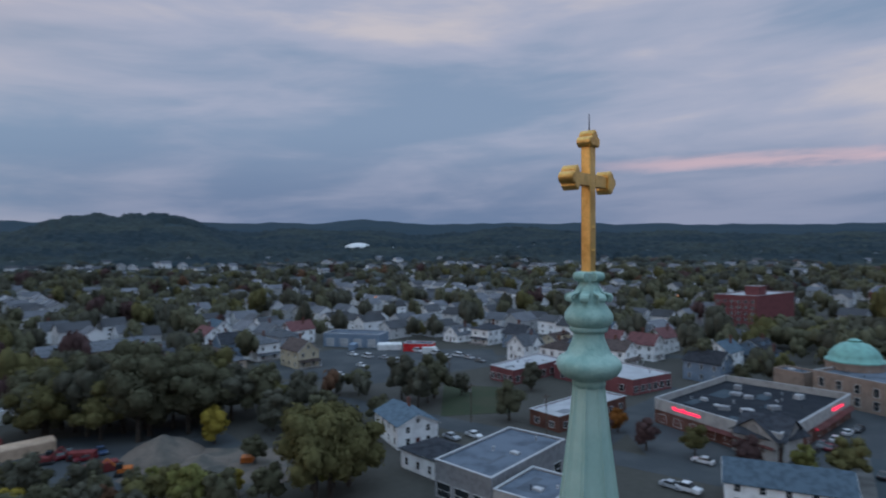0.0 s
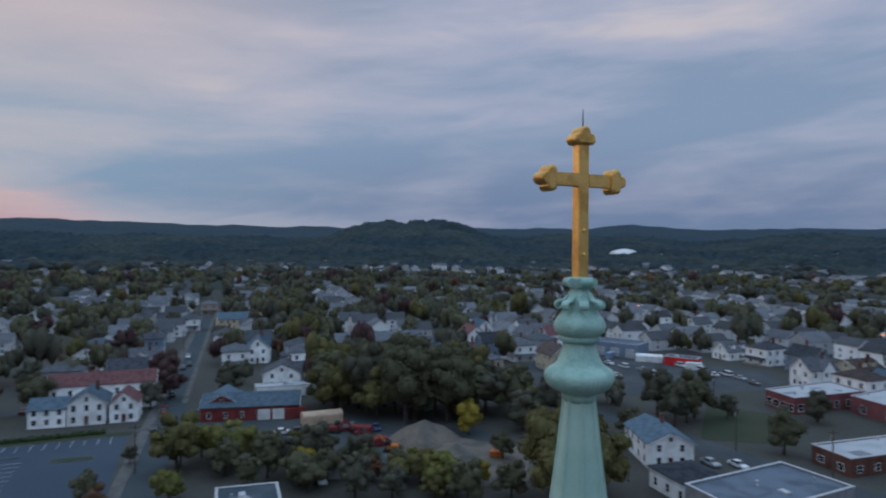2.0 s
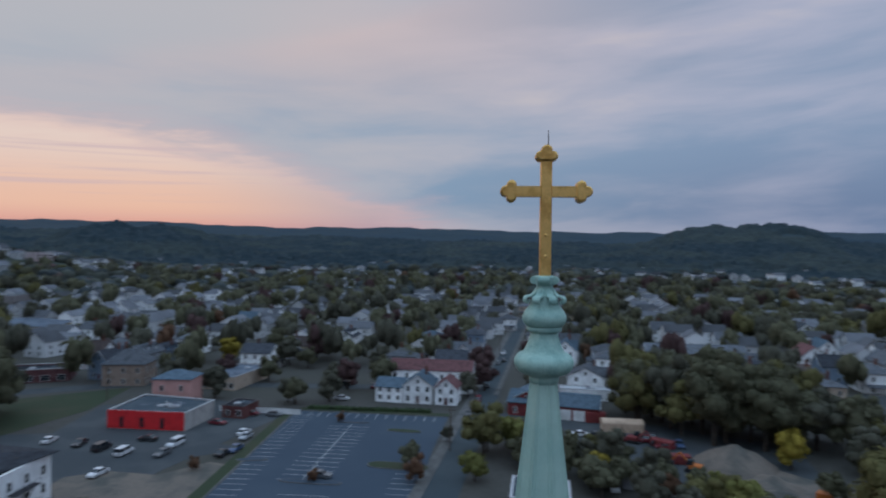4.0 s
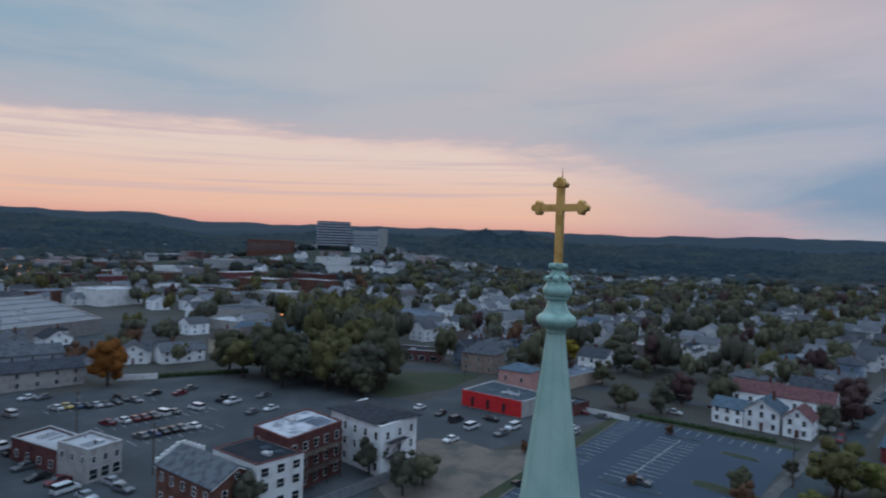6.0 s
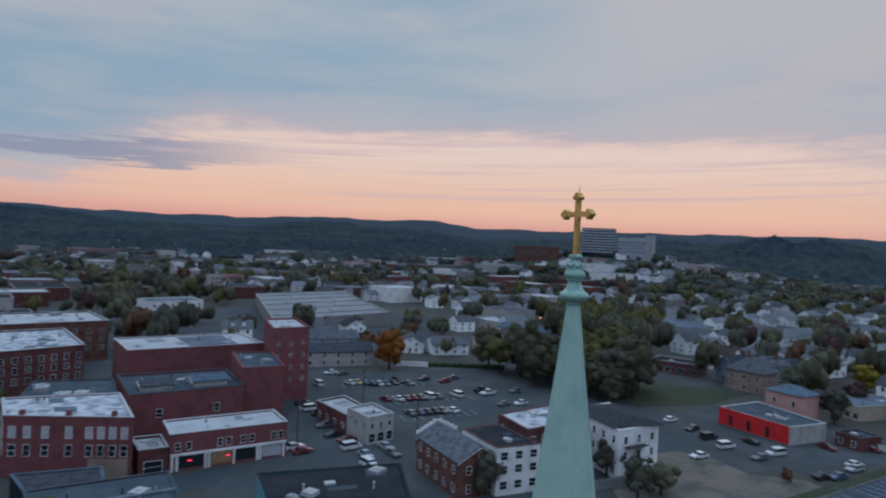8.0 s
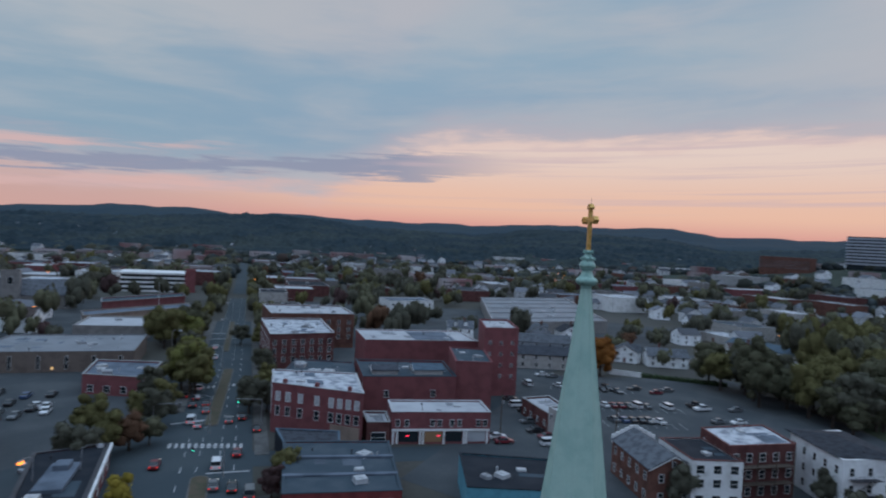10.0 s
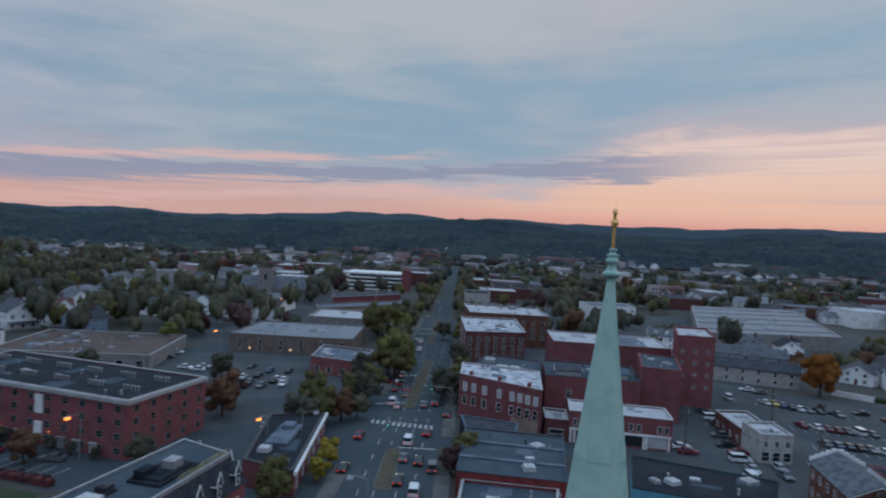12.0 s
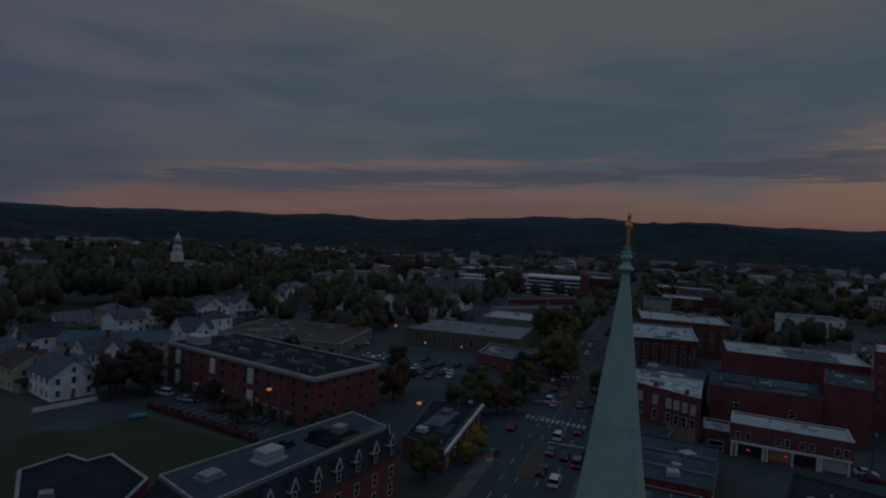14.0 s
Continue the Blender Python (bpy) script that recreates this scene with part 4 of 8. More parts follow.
sheet_of("town_lots", ccw([(-66, -128), (-90, -100), (-137, -98), (-168, -112), (-250, -105), (-330, -120), (-390, -150), (-340, -240), (-235, -340), (-170, -300)]), 0.015, "asphalt_old", "patchwork of worn asphalt yards and car parks", "parking lot")
sheet_of("town_lots_left", ccw([(0, -225), (-45, -245), (-90, -240), (-160, -350), (-100, -400), (0, -330)]), 0.015, "asphalt_old", "worn asphalt yards behind the shops", "parking lot")
sheet_of("parking_lot_library", [(4, -122), (-30, -122), (-72, -190), (-56, -196), (-20, -214), (12, -206), (28, -165)], 0.025, "asphalt_old", "asphalt car park beside the main street", "parking lot")
sheet_of("parking_lot_flats", [(60, -124), (29, -98), (12, -97), (1, -106), (4, -122), (20, -112), (56, -143), (70, -132)], 0.03, "asphalt", "asphalt car park before the brick flats", "parking lot")
sheet_of("parking_lot_pharmacy", [(40, 122), (66, 104), (92, 112), (125, 150), (106, 166), (70, 190), (40, 160)], 0.028, "asphalt_old", "asphalt lot round the corner shop", "parking lot")
sheet_of("yard_barn", [(-132, 106), (-62, 108), (-52, 135), (-66, 152), (-104, 136), (-126, 117)], 0.03, "asphalt_old", "grey work yard with parked vehicles", "yard")
sheet_of("yard_cars", [(-66, 205), (-30, 196), (16, 228), (14, 262), (-56, 262), (-82, 232)], 0.024, "asphalt_old", "asphalt sales yard full of cars", "yard")
sheet_of("dirt_ground", [(-100, -4), (-93, 4), (-93, 9), (-101, 15.2), (-112, 23.6), (-127, 35.5), (-133, 31), (-131, 20), (-139, 12), (-140, 4), (-131, -3), (-122, -6), (-110, -8)], 0.045, "dirt", "bare sandy ground with ruts", "dirt")
sheet_of("dirt_yard", [(-48, 100), (-30, 118), (-40, 132), (-66, 132), (-70, 112)], 0.045, "dirt", "bare earth yard", "dirt")
sheet_of("lawn_west", [(-180, -7), (-196, 14), (-221, 29), (-222, -1), (-200, -22)], 0.05, "grass", "mown grass plot", "lawn")
sheet_of("lawn_south", [(31, -97), (43, -80), (62, -70), (84, -95), (64, -119), (58, -119)], 0.05, "grass", "mown grass lawn", "lawn")
sheet_of("lawn_east", [(-6, 158), (14, 162), (16, 190), (-6, 196)], 0.05, "grass", "rough grass plot", "lawn")


def marks(name, quads, z, material, label):
    m = Mesh()
    for q in quads:
        q = ccw(q)
        m.prism(q, z - 0.01, z, bottom=False)
    return setting(name, m, material, label, "road marking")


def stalls(a, b, depth, pitch, w=0.13):
    """Parking lines to the left of the way from a to b, and the line they start from."""
    a, b = Vector(a), Vector(b)
    d = (b - a).normalized()
    n = Vector((-d.y, d.x))
    out = []
    for i in range(int((b - a).length / pitch) + 1):
        p = a + d * (i * pitch)
        out.append(strip(p, p + n * depth, -w / 2, w / 2))
    return out


lot_lines = stalls((-104, 17.5), (-160, 62), -5.2, 2.75) + stalls((-160, 67), (-136, 93.5), -5.0, 2.75)
lot_lines += stalls((-112, 43.5), (-142, 70.2), 5.2, 2.75) + stalls((-112, 43.5), (-142, 70.2), -5.2, 2.75) + [strip((-112, 43.5), (-142, 70.2), -0.08, 0.08)]
lot_lines += stalls((-84, 43), (-110, 66), -5.0, 2.75) + stalls((-88, 26), (-106, 42), 5.0, 2.75) + stalls((-88, 26), (-106, 42), -5.0, 2.75)
marks("parking_lines", lot_lines, 0.042, "road_paint", "white painted parking lines")
old_lines = stalls((-158, -98), (-176, -77), -5, 2.7) + stalls((-144, -78), (-166, -57), -5, 2.7) + stalls((-134, -66), (-150, -50), -5, 2.7) + stalls((30.5, -104), (54.5, -125.5), -4.8, 2.8) + stalls((12, -100), (2, -107), 4.5, 2.8)
marks("parking_lines_old", old_lines, 0.046, "road_paint", "faded parking lines")
lane = []
for off in (-4.9, -2.0, 2.0, 4.9):
    for i in range(60):
        a = Vector((-8, -52)) + UD * (i * 9.0)
        lane.append(strip(a, a + UD * 3.0, off - 0.07, off + 0.07))
c0 = Vector((-36.0, -117.2))
c1 = Vector((-48.6, -107.2))
for i in range(12):
    p = c0.lerp(c1, (i + 0.5) / 12)
    lane.append(strip(p - UD * 1.5, p + UD * 1.5, -0.33, 0.33))
d0, d1 = Vector((-62, -160)), Vector((-79, -156))
for i in range(12):
    p = d0.lerp(d1, (i + 0.5) / 12)
    lane.append(strip(p - UD * 1.4, p + UD * 1.4, -0.35, 0.35))
lane += [strip((-34.9, -97.8), (-42.0, -93.8), -0.25, 0.25), strip((-43, -131), (-53, -129), -0.3, 0.3), strip((-100, -236), (-115, -231), -0.4, 0.4), strip((-106, -249), (-122, -244), -0.4, 0.4)]
marks("crossing_lines", lane, 0.05, "road_paint", "white crossing bars and lane lines")
for k, (a, b, w) in enumerate((((-22.5, -78), (-33.6, -97.2), 1.75), ((-49.5, -124), (-84, -178), 1.7), ((-98, -206), (-140, -276), 1.3))):
    a, b = Vector(a), Vector(b)
    nose = [(math.cos(q), math.sin(q)) for q in np.linspace(-math.pi / 2, math.pi / 2, 9)]
    lie = (b - a).normalized()
    off = Vector((-lie.y, lie.x))
    rim = [tuple(b - lie * w + lie * (w * c) + off * (w * s)) for c, s in nose] + [tuple(a + lie * w - lie * (w * c) - off * (w * s)) for c, s in nose]
    m = Mesh()
    m.prism(ccw(rim), 0, 0.17, bottom=False)
    setting("median_kerb", m, "paving", "concrete kerb of the street's median", "kerb")
    m = Mesh()
    m.prism(inset(ccw(rim), 0.32), 0.1, 0.21, bottom=False)
    setting("median_grass", m, "dry_grass", "dry grass on the median", "grass")


def island(cx, cy, turn, l, w, green):
    m = Mesh()
    pts = [(l / 2 * math.cos(a) + (l * 0.28 if math.cos(a) > 0 else -l * 0.28) * 0, w / 2 * math.sin(a)) for a in [2 * math.pi * i / 20 for i in range(20)]]
    pts = [(math.copysign(abs(x / (l / 2)) ** 0.45, x) * l / 2, y) for x, y in pts]
    r = Matrix.Rotation(radians(turn), 2)
    pts = [tuple(r @ Vector(p) + Vector((cx, cy))) for p in pts]
    m.prism(pts, 0, 0.17, bottom=False)
    setting("kerb_island", m, "paving", "pale kerbed island in the parking lot", "kerb")
    g = Mesh()
    g.prism(inset(pts, 0.25), 0.1, 0.2, bottom=False)
    setting("island_bed", g, "grass" if green else "asphalt_new", "planted bed of the island" if green else "paved middle of the island", "ground")


for cx, cy, tn, l, w, gr in ((-110, 44.5, 48, 13, 2.2, 0), (-129.5, 39, 60, 7, 1.6, 0), (-144, 71.5, 48, 9, 1.4, 0), (-129.5, 79, 44, 9, 2.6, 1), (-108, 64, 44, 14, 4.5, 1)):
    island(cx, cy, tn, l, w, gr)
slabs("lot_kerb", [strip((-103, 16.5), (-163.5, 63.5), -0.15, 0.35), strip((-163.5, 64), (-134, 96.3), -0.2, 0.3)], 0, 0.16, "paving", "pale kerb round the parking lot", "kerb")
sheet_of("verge_lot", strip((-101, 15), (-164, 64), 0.35, 3.2), 0.12, "grass", "weedy verge beside the lot", "grass")
sheet_of("verge_lot_far", strip((-164, 64.5), (-134, 97), 0.3, 3.0), 0.12, "grass", "weedy verge beside the lot", "grass")


# ---- buildings one by one ----
flat_block("garage_shop", "low commercial block with a grey flat roof and pale trim", [(-5.9, 105.6), (4.0, 96.3), (20.3, 117.2), (9.7, 125.6)], 6.5, "metal_grey", "roof_grey", parapet=0.35,
           rows=[(0, 3, [0.4], 3.4, 2.6), (1, 4, [0.5], 3.0, 2.6)], trim="metal_white")
flat_block("shop_annex", "low annex with a grey flat roof and a pink sign panel", [(4.2, 94.6), (12.5, 88.2), (20.5, 98.5), (12.2, 105.3)], 5.4, "stucco", "roof_grey", rows=[(0, 2, [0.4], 2.6, 2.4)], trim="metal_white", parapet=0.3)
flat_block("brick_workshop", "low brick workshop with a white flat roof", [(17.2, 151.2), (23.5, 143.5), (45.5, 164.3), (39.1, 171.7)], 3.7, "brick_brown", "roof_white", rows=[(0, 2, [0.9], 1.6, 1.4), (1, 6, [0.9], 1.6, 1.4)], parapet=0.25, trim="metal_white")


def corner_shop():
    poly = [(50, 153), (66.5, 122.5), (103, 157), (80, 180)]
    ob = flat_block("corner_pharmacy", "corner shop with dark flat roof and red signs", poly, 4.6, "stucco", "roof_black", "shop", parapet=1.7, trim="metal_white", units=9, seed=5, coping=0.3)
    cx, cy = sum(p[0] for p in poly) / 4, sum(p[1] for p in poly) / 4
    loc = [(x - cx, y - cy) for x, y in poly]
    for e in (0, 1):
        p, q = loc[e], loc[(e + 1) % 4]
        ln = math.dist(p, q)
        band = Mesh()
        band.box(0.1, ln - 0.1, -0.12, 0.0, 3.5, 6.32)
        part("parapet_band", band, "stucco", ob, "pale rendered band", m=on_wall(p, q, 0, 0))
        foot = Mesh()
        foot.box(0.1, ln - 0.1, -0.05, 0.0, 0, 3.5)
        part("brick_facing", foot, "brick_brown", ob, "brown brick facing", m=on_wall(p, q, 0, 0))
        awn = Mesh()
        awn.add([(ln * 0.42, -1.4, 2.9), (ln * 0.98, -1.4, 2.9), (ln * 0.98, -0.12, 3.5), (ln * 0.42, -0.12, 3.5), (ln * 0.42, -1.4, 2.75), (ln * 0.98, -1.4, 2.75), (ln * 0.98, -0.12, 3.35), (ln * 0.42, -0.12, 3.35)],
                [(0, 1, 2, 3), (7, 6, 5, 4), (0, 4, 5, 1), (1, 5, 6, 2), (3, 7, 4, 0)])
        part("awning", awn, "brick_dark", ob, m=on_wall(p, q, 0, 0))
        sign = Mesh()
        u0 = 6 if e == 0 else ln - 16
        for k in range(9):
            hgt = 0.9 if k in (0, 3) else 0.62
            sign.box(u0 + k * 0.95, u0 + k * 0.95 + 0.78, -0.26, -0.12, 4.6, 4.6 + hgt)
        part("sign", sign, "sign_red", ob, "glowing red sign as plain bars", m=on_wall(p, q, 0, 0))
        wl = Mesh()
        wl.box(ln * 0.45, ln * 0.60, -0.1, -0.02, 2.3, 2.75)
        part("light_strip", wl, "sign_warm" if e == 0 else "sign_red", ob, m=on_wall(p, q, 0, 0))
        window_rows(ob, p, q, 7, [0.6], 2.4, 1.9, "white_paint", "glass")
    # corner entrance under two crossing gables
    c = Vector(loc[1])
    for e, turn in ((0, -62), (1, 43)):
        g = gable_roof(11, 10.4, 4.8, 3.6, 0.4)
        part("entrance_roof", g, "shingle_dark", ob, m=pose(c.x + 1.1, c.y + 6.8, 0, 0, 0, turn if e == 0 else turn - 0))
        gw = Mesh()
        gw.add([(-5.4, -5.0, 0), (5.4, -5.0, 0), (5.4, -5.0, 4.8), (0, -5.0, 8.3), (-5.4, -5.0, 4.8), (-5.4, -4.7, 0), (5.4, -4.7, 0), (5.4, -4.7, 4.8), (0, -4.7, 8.3), (-5.4, -4.7, 4.8)],
               [(0, 1, 2, 3, 4), (9, 8, 7, 6, 5), (0, 5, 6, 1), (1, 6, 7, 2), (4, 9, 5, 0)])
        part("entrance_gable", gw, "stucco", ob, m=pose(c.x + 1.1, c.y + 6.8, 0, 0, 0, turn))
        disc = Mesh()
        disc.lathe([(0, 1.1), (0.1, 1.0)], 16)
        for k in range(len(disc.v)):
            x, y, z = disc.v[k]
            disc.v[k] = (x, -5.0 - z, 6.0 + y)
        part("gable_vent", disc, "concrete", ob, m=pose(c.x + 1.1, c.y + 6.8, 0, 0, 0, turn))


corner_shop()


def domed_hall():
    poly = [(104, 176), (117, 148), (150, 163), (137, 191)]
    ob = flat_block("domed_hall", "tan stone hall with a green copper dome", poly, 8.0, "stone_tan", "roof_grey", "hall", rows=[(0, 6, [1.0, 4.6], 1.5, 2.4), (3, 5, [1.0, 4.6], 1.5, 2.4)], trim="concrete_pale", parapet=0.8)
    x, y = 120 - 127, 182 - 169.5
    drum = Mesh()
    drum.lathe([(7.9, 7.9), (9.8, 7.9), (9.9, 8.2), (10.3, 8.2)], 28, 0, 0, x, y)
    part("drum", drum, "stone_tan", ob)
    dome = Mesh()
    dome.lathe([(10.3, 8.1), (10.8, 7.9), (10.9, 7.2), (12.2, 6.9), (13.5, 6.1), (14.6, 5.0), (15.4, 3.8), (15.9, 2.4), (16.1, 1.5)], 32, 0, 0, x, y)
    part("dome", dome, "copper_roof", ob, "green copper dome", soft=True)
    lan = Mesh()
    lan.lathe([(16.0, 1.6), (16.4, 1.6), (16.5, 1.8), (16.7, 1.7), (17.0, 0.9)], 16, 0, 0, x, y)
    part("lantern_cap", lan, "copper_roof", ob)
    an = flat_block("hall_annex", "plain tan block beside the domed hall", [(99, 189), (103.5, 180), (110, 184), (105, 193)], 6.2, "stone_tan", "roof_grey", trim="stone_tan")


domed_hall()
house_ab("long_house", "long grey house with a slate-blue gable roof", (45.5, 100.8), (64, 93.2), 9.5, 4.8, 2.8, "white_siding", "shingle_blue", cols=(2, 5), chimney=False)
house_ab("gabled_house", "pinkish white house with a grey gable roof", (-15.2, 130.6), (-6.2, 135.2), 15, 5.4, 2.2, "white_siding", "shingle_blue", ridge="perp", cols=(2, 4))
house_ab("low_house", "low house with a dark hipped roof", (-13.5, 120.5), (-6.0, 112.8), 10, 3.9, 2.0, "white_siding", "shingle_dark", kind="hip", storeys=1, chimney=False)
for nm, pl in (("strip_shop", [(10, 203), (17, 194), (37, 214), (29, 225)]), ("strip_shop", [(32, 205), (52, 180), (67, 190), (46, 224)])):
    flat_block(nm, "red brick shops with a white roof and arched white windows", pl, 4.6, "brick", "roof_white", "shop", rows=[(0, 4, [0.8], 1.8, 2.0), (1, 6, [0.8], 1.8, 2.0)], trim="metal_white", parapet=0.25)
flat_block("brick_tower_block", "red brick apartment block with a white roof", [(134, 318), (150, 306), (182, 330), (166, 342)], 18.5, "brick", "roof_white", "apartment block", rows=[(0, 6, [3, 6, 9, 12, 15], 1.4, 1.4)], trim="metal_white")
flat_block("stair_tower", "brick stair tower on the apartment block's roof", [(150, 318), (155, 313), (161, 318), (156, 323)], 23.0, "brick", "roof_white", trim="metal_white", parapet=0.2)
flat_block("brick_school", "long red brick building among trees", [(232, 345), (262, 330), (300, 380), (270, 395)], 17, "brick", "roof_grey", rows=[(0, 6, [3, 6, 9, 12], 1.6, 1.5)])
flat_block("workshop_blue", "blue-grey workshop with a low roof", [(-62, 270), (-36, 264), (-33, 277), (-59, 283)], 5.5, "blue_siding", "roof_grey", rows=[(0, 4, [0.5], 3.6, 3.4, "roof_white")], trim="metal_white")
house_ab("long_lodge", "long tan house with a grey roof and a pale cross gable", (-158.9, 220.4), (-130, 250), 12, 4.2, 3.2, "stone_tan", "shingle_grey", cols=(2, 9), cross=True, storeys=1)
house_ab("cream_villa", "wide cream two-storey villa with porch and twin gables", (-256, 246), (-246, 259), 12, 6.2, 3.2, "cream_siding", "shingle_blue", cols=(3, 5), cross=True, storeys=2)
barn = house_ab("red_barn", "long dark red workshop with a slate-blue gable roof", (-127.0, 112.6), (-106.5, 127.8), 13, 3.8, 2.4, "red_wood", "shingle_blue", storeys=1, chimney=False, cols=(2, 6))
for u in (14.8, 18.6):
    gd = Mesh()
    gd.box(u, u + 3.2, -0.1, 0.0, 0, 2.9)
    for k in range(1, 4):
        gd.box(u + 0.05, u + 3.15, -0.14, -0.1, k * 0.72 - 0.28, k * 0.72 + 0.3)
    part("garage_door", gd, "white_paint", barn, "white panelled garage door", m=barn.matrix_world.inverted() @ on_wall((-127.0, 112.6), (-106.5, 127.8), 0, 0))
flat_block("white_shed", "long low shed with a white flat roof", [(-136, 143), (-132, 139.5), (-119, 152), (-123, 155.5)], 3.2, "white_siding", "roof_white", "shed", trim="metal_white", parapet=0.15)
flat_block("blue_roofed_shed", "low shed with a blue-grey flat roof", [(-81.5, 73.5), (-74, 66), (-66, 73), (-73.5, 80.5)], 4.0, "grey_siding", "roof_blue", "shed", trim="metal_white", parapet=0.15, units=1)
house_ab("barn_wing", "dark red gabled front of the workshop with white trim", (-128.6, 114.0), (-119.8, 120.8), 12, 3.8, 3.0, "red_wood", "shingle_blue", ridge="perp", storeys=1, chimney=False, cols=(2, 2))
house_ab("white_house", "white gabled house behind the workshop", (-139, 150), (-129, 157), 12, 5.2, 2.8, "white_siding", "shingle_grey", ridge="perp", cross=True)
house_ab("red_roofed_flats", "long white house with a red roof", (-171, 99), (-152, 119), 11, 7.4, 2.6, "white_siding", "shingle_red", cols=(3, 7), category="apartment house", cross=True)
house_ab("white_front_house", "white two-storey house with its gable to the lot", (-154.5, 94.2), (-148.2, 100.6), 10, 5.8, 3.0, "white_siding", "shingle_blue", ridge="perp", cols=(3, 3))
house_ab("white_front_wing", "lower white wing with a slate-blue roof", (-161, 88.2), (-154.7, 94.0), 8, 4.8, 2.2, "white_siding", "shingle_blue", cols=(2, 3), chimney=False)
house_ab("maroon_roofed_wing", "white gabled wing with a dark maroon roof", (-147.6, 101.2), (-142.8, 106), 9, 5.2, 2.8, "white_siding", "shingle_red", ridge="perp", cols=(2, 2), chimney=False)


def tarp_shed(label, x, y, turn, cloth):
    ob = thing("tarp_shelter", label, "shelter", x, y, 0, turn)
    m = Mesh()
    n = 12
    prof = [(-2.2, 0), (-2.2, 2.2)] + [(2.2 * math.cos(math.pi * (1 - i / n)), 2.2 + 0.9 * math.sin(math.pi * (1 - i / n))) for i in range(1, n)] + [(2.2, 2.2), (2.2, 0)]
    k = len(prof)
    vs = [(-5.3, y, z) for y, z in prof] + [(5.3, y, z) for y, z in prof]
    m.add(vs, [(i, i + 1, k + i + 1, k + i) for i in range(k - 1)] + [tuple(range(k - 1, -1, -1)), tuple(range(k, 2 * k))])
    part("cover", m, cloth, ob)
    for x in (-5.2, -2.6, 0, 2.6, 5.2):
        h = Mesh()
        for (y0, z0), (y1, z1) in zip(prof, prof[1:]):
            h.rod((x, y0 * 1.01, z0 * 1.01), (x, y1 * 1.01, z1 * 1.01), 0.04, 4)
        part("hoop", h, cloth, ob)


tarp_shed("tan tarpaulin shelter with a rounded top in the yard", -98.5, 127.5, 48, "tarp_tan")
tarp_shed("white canvas shelter with a rounded top in the sales yard", -31, 262, 5, "white_paint")
flat_block("red_booth", "low red building beside the white shelter", [(-24.5, 257), (-12, 255), (-11, 262), (-23.5, 264)], 3.2, "red_paint", "roof_grey", "shop", trim="metal_white", parapet=0.2)


def container(x, y, turn, l, h, material, label):
    """A ribbed steel skip or freight box on skids."""
    ob = thing("container", label, "container", x, y, 0, turn)
    b = Mesh()
    b.box(-l / 2, l / 2, -1.15, 1.15, 0.15, h, 0, 0.05)
    part("shell", b, material, ob)
    for s in (-1, 1):
        r = Mesh()
        for k in range(int(l / 0.7)):
            u = -l / 2 + 0.35 + k * 0.7
            r.box(u - 0.08, u + 0.08, s * 1.15 - 0.05, s * 1.15 + 0.05, 0.2, h - 0.1)
        part("rib", r, material, ob)
        k = Mesh()
        k.box(-l / 2, l / 2, s * 0.8 - 0.1, s * 0.8 + 0.1, 0, 0.15)
        part("skid", k, "iron", ob)


def digger(x, y, turn, material, label):
    """A tracked digger with its boom folded forward."""
    ob = thing("digger", label, "digger", x, y, 0, turn)
    for s in (-1, 1):
        t = Mesh()
        t.box(-1.6, 1.6, s * 0.95 - 0.25, s * 0.95 + 0.25, 0, 0.75, 0, 0.2)
        part("track", t, "rubber", ob)
    b = Mesh()
    b.box(-1.7, 0.9, -1.1, 1.1, 0.8, 1.7, 0, 0.15)
    part("body", b, material, ob)
    c = Mesh()
    c.box(-0.1, 1.2, 0.1, 1.1, 1.65, 2.8, 0, 0.15)
    part("cab", c, "glass", ob)
    a = Mesh()
    a.rod((0.9, -0.3, 1.5), (3.0, -0.3, 3.6), 0.22, 6, 0.18)
    a.rod((3.0, -0.3, 3.6), (4.6, -0.3, 1.6), 0.18, 6, 0.14)
    part("boom", a, material, ob)
    k = Mesh()
    k.box(4.2, 5.0, -0.8, 0.2, 0.6, 1.5, 0, 0.2)
    part("bucket", k, "iron", ob)


digger(-90, 121.5, 20, "red_wood", "red tracked digger in the work yard")
digger(-70, 115.5, 200, "lamp_housing", "orange tracked digger beside the earth heap")
container(-75.5, 117, 44, 6.5, 2.0, "red_wood", "dark red steel skip beside the earth heap")
container(-84, 124.5, 10, 5.5, 1.8, "red_wood", "rusty red steel skip in the yard")
container(-107.7, 127.6, 48, 5.5, 2.9, "red_wood", "red box body of a truck beside the workshop")
container(-75.5, 109, 60, 4.0, 1.8, "blue_tarp", "small blue skip at the yard's edge")
container(-73.4, 95.2, 30, 6.0, 2.6, "metal_grey", "grey storage box among the bushes")
container(-47, 123.2, 10, 2.6, 1.3, "lamp_housing", "small orange machine box on bare earth")
container(-13, 251, 10, 6.0, 2.9, "white_paint", "white box trailer in the sales yard")
container(-47, 262, 80, 6.0, 2.6, "blue_siding", "blue-grey freight box in the sales yard")


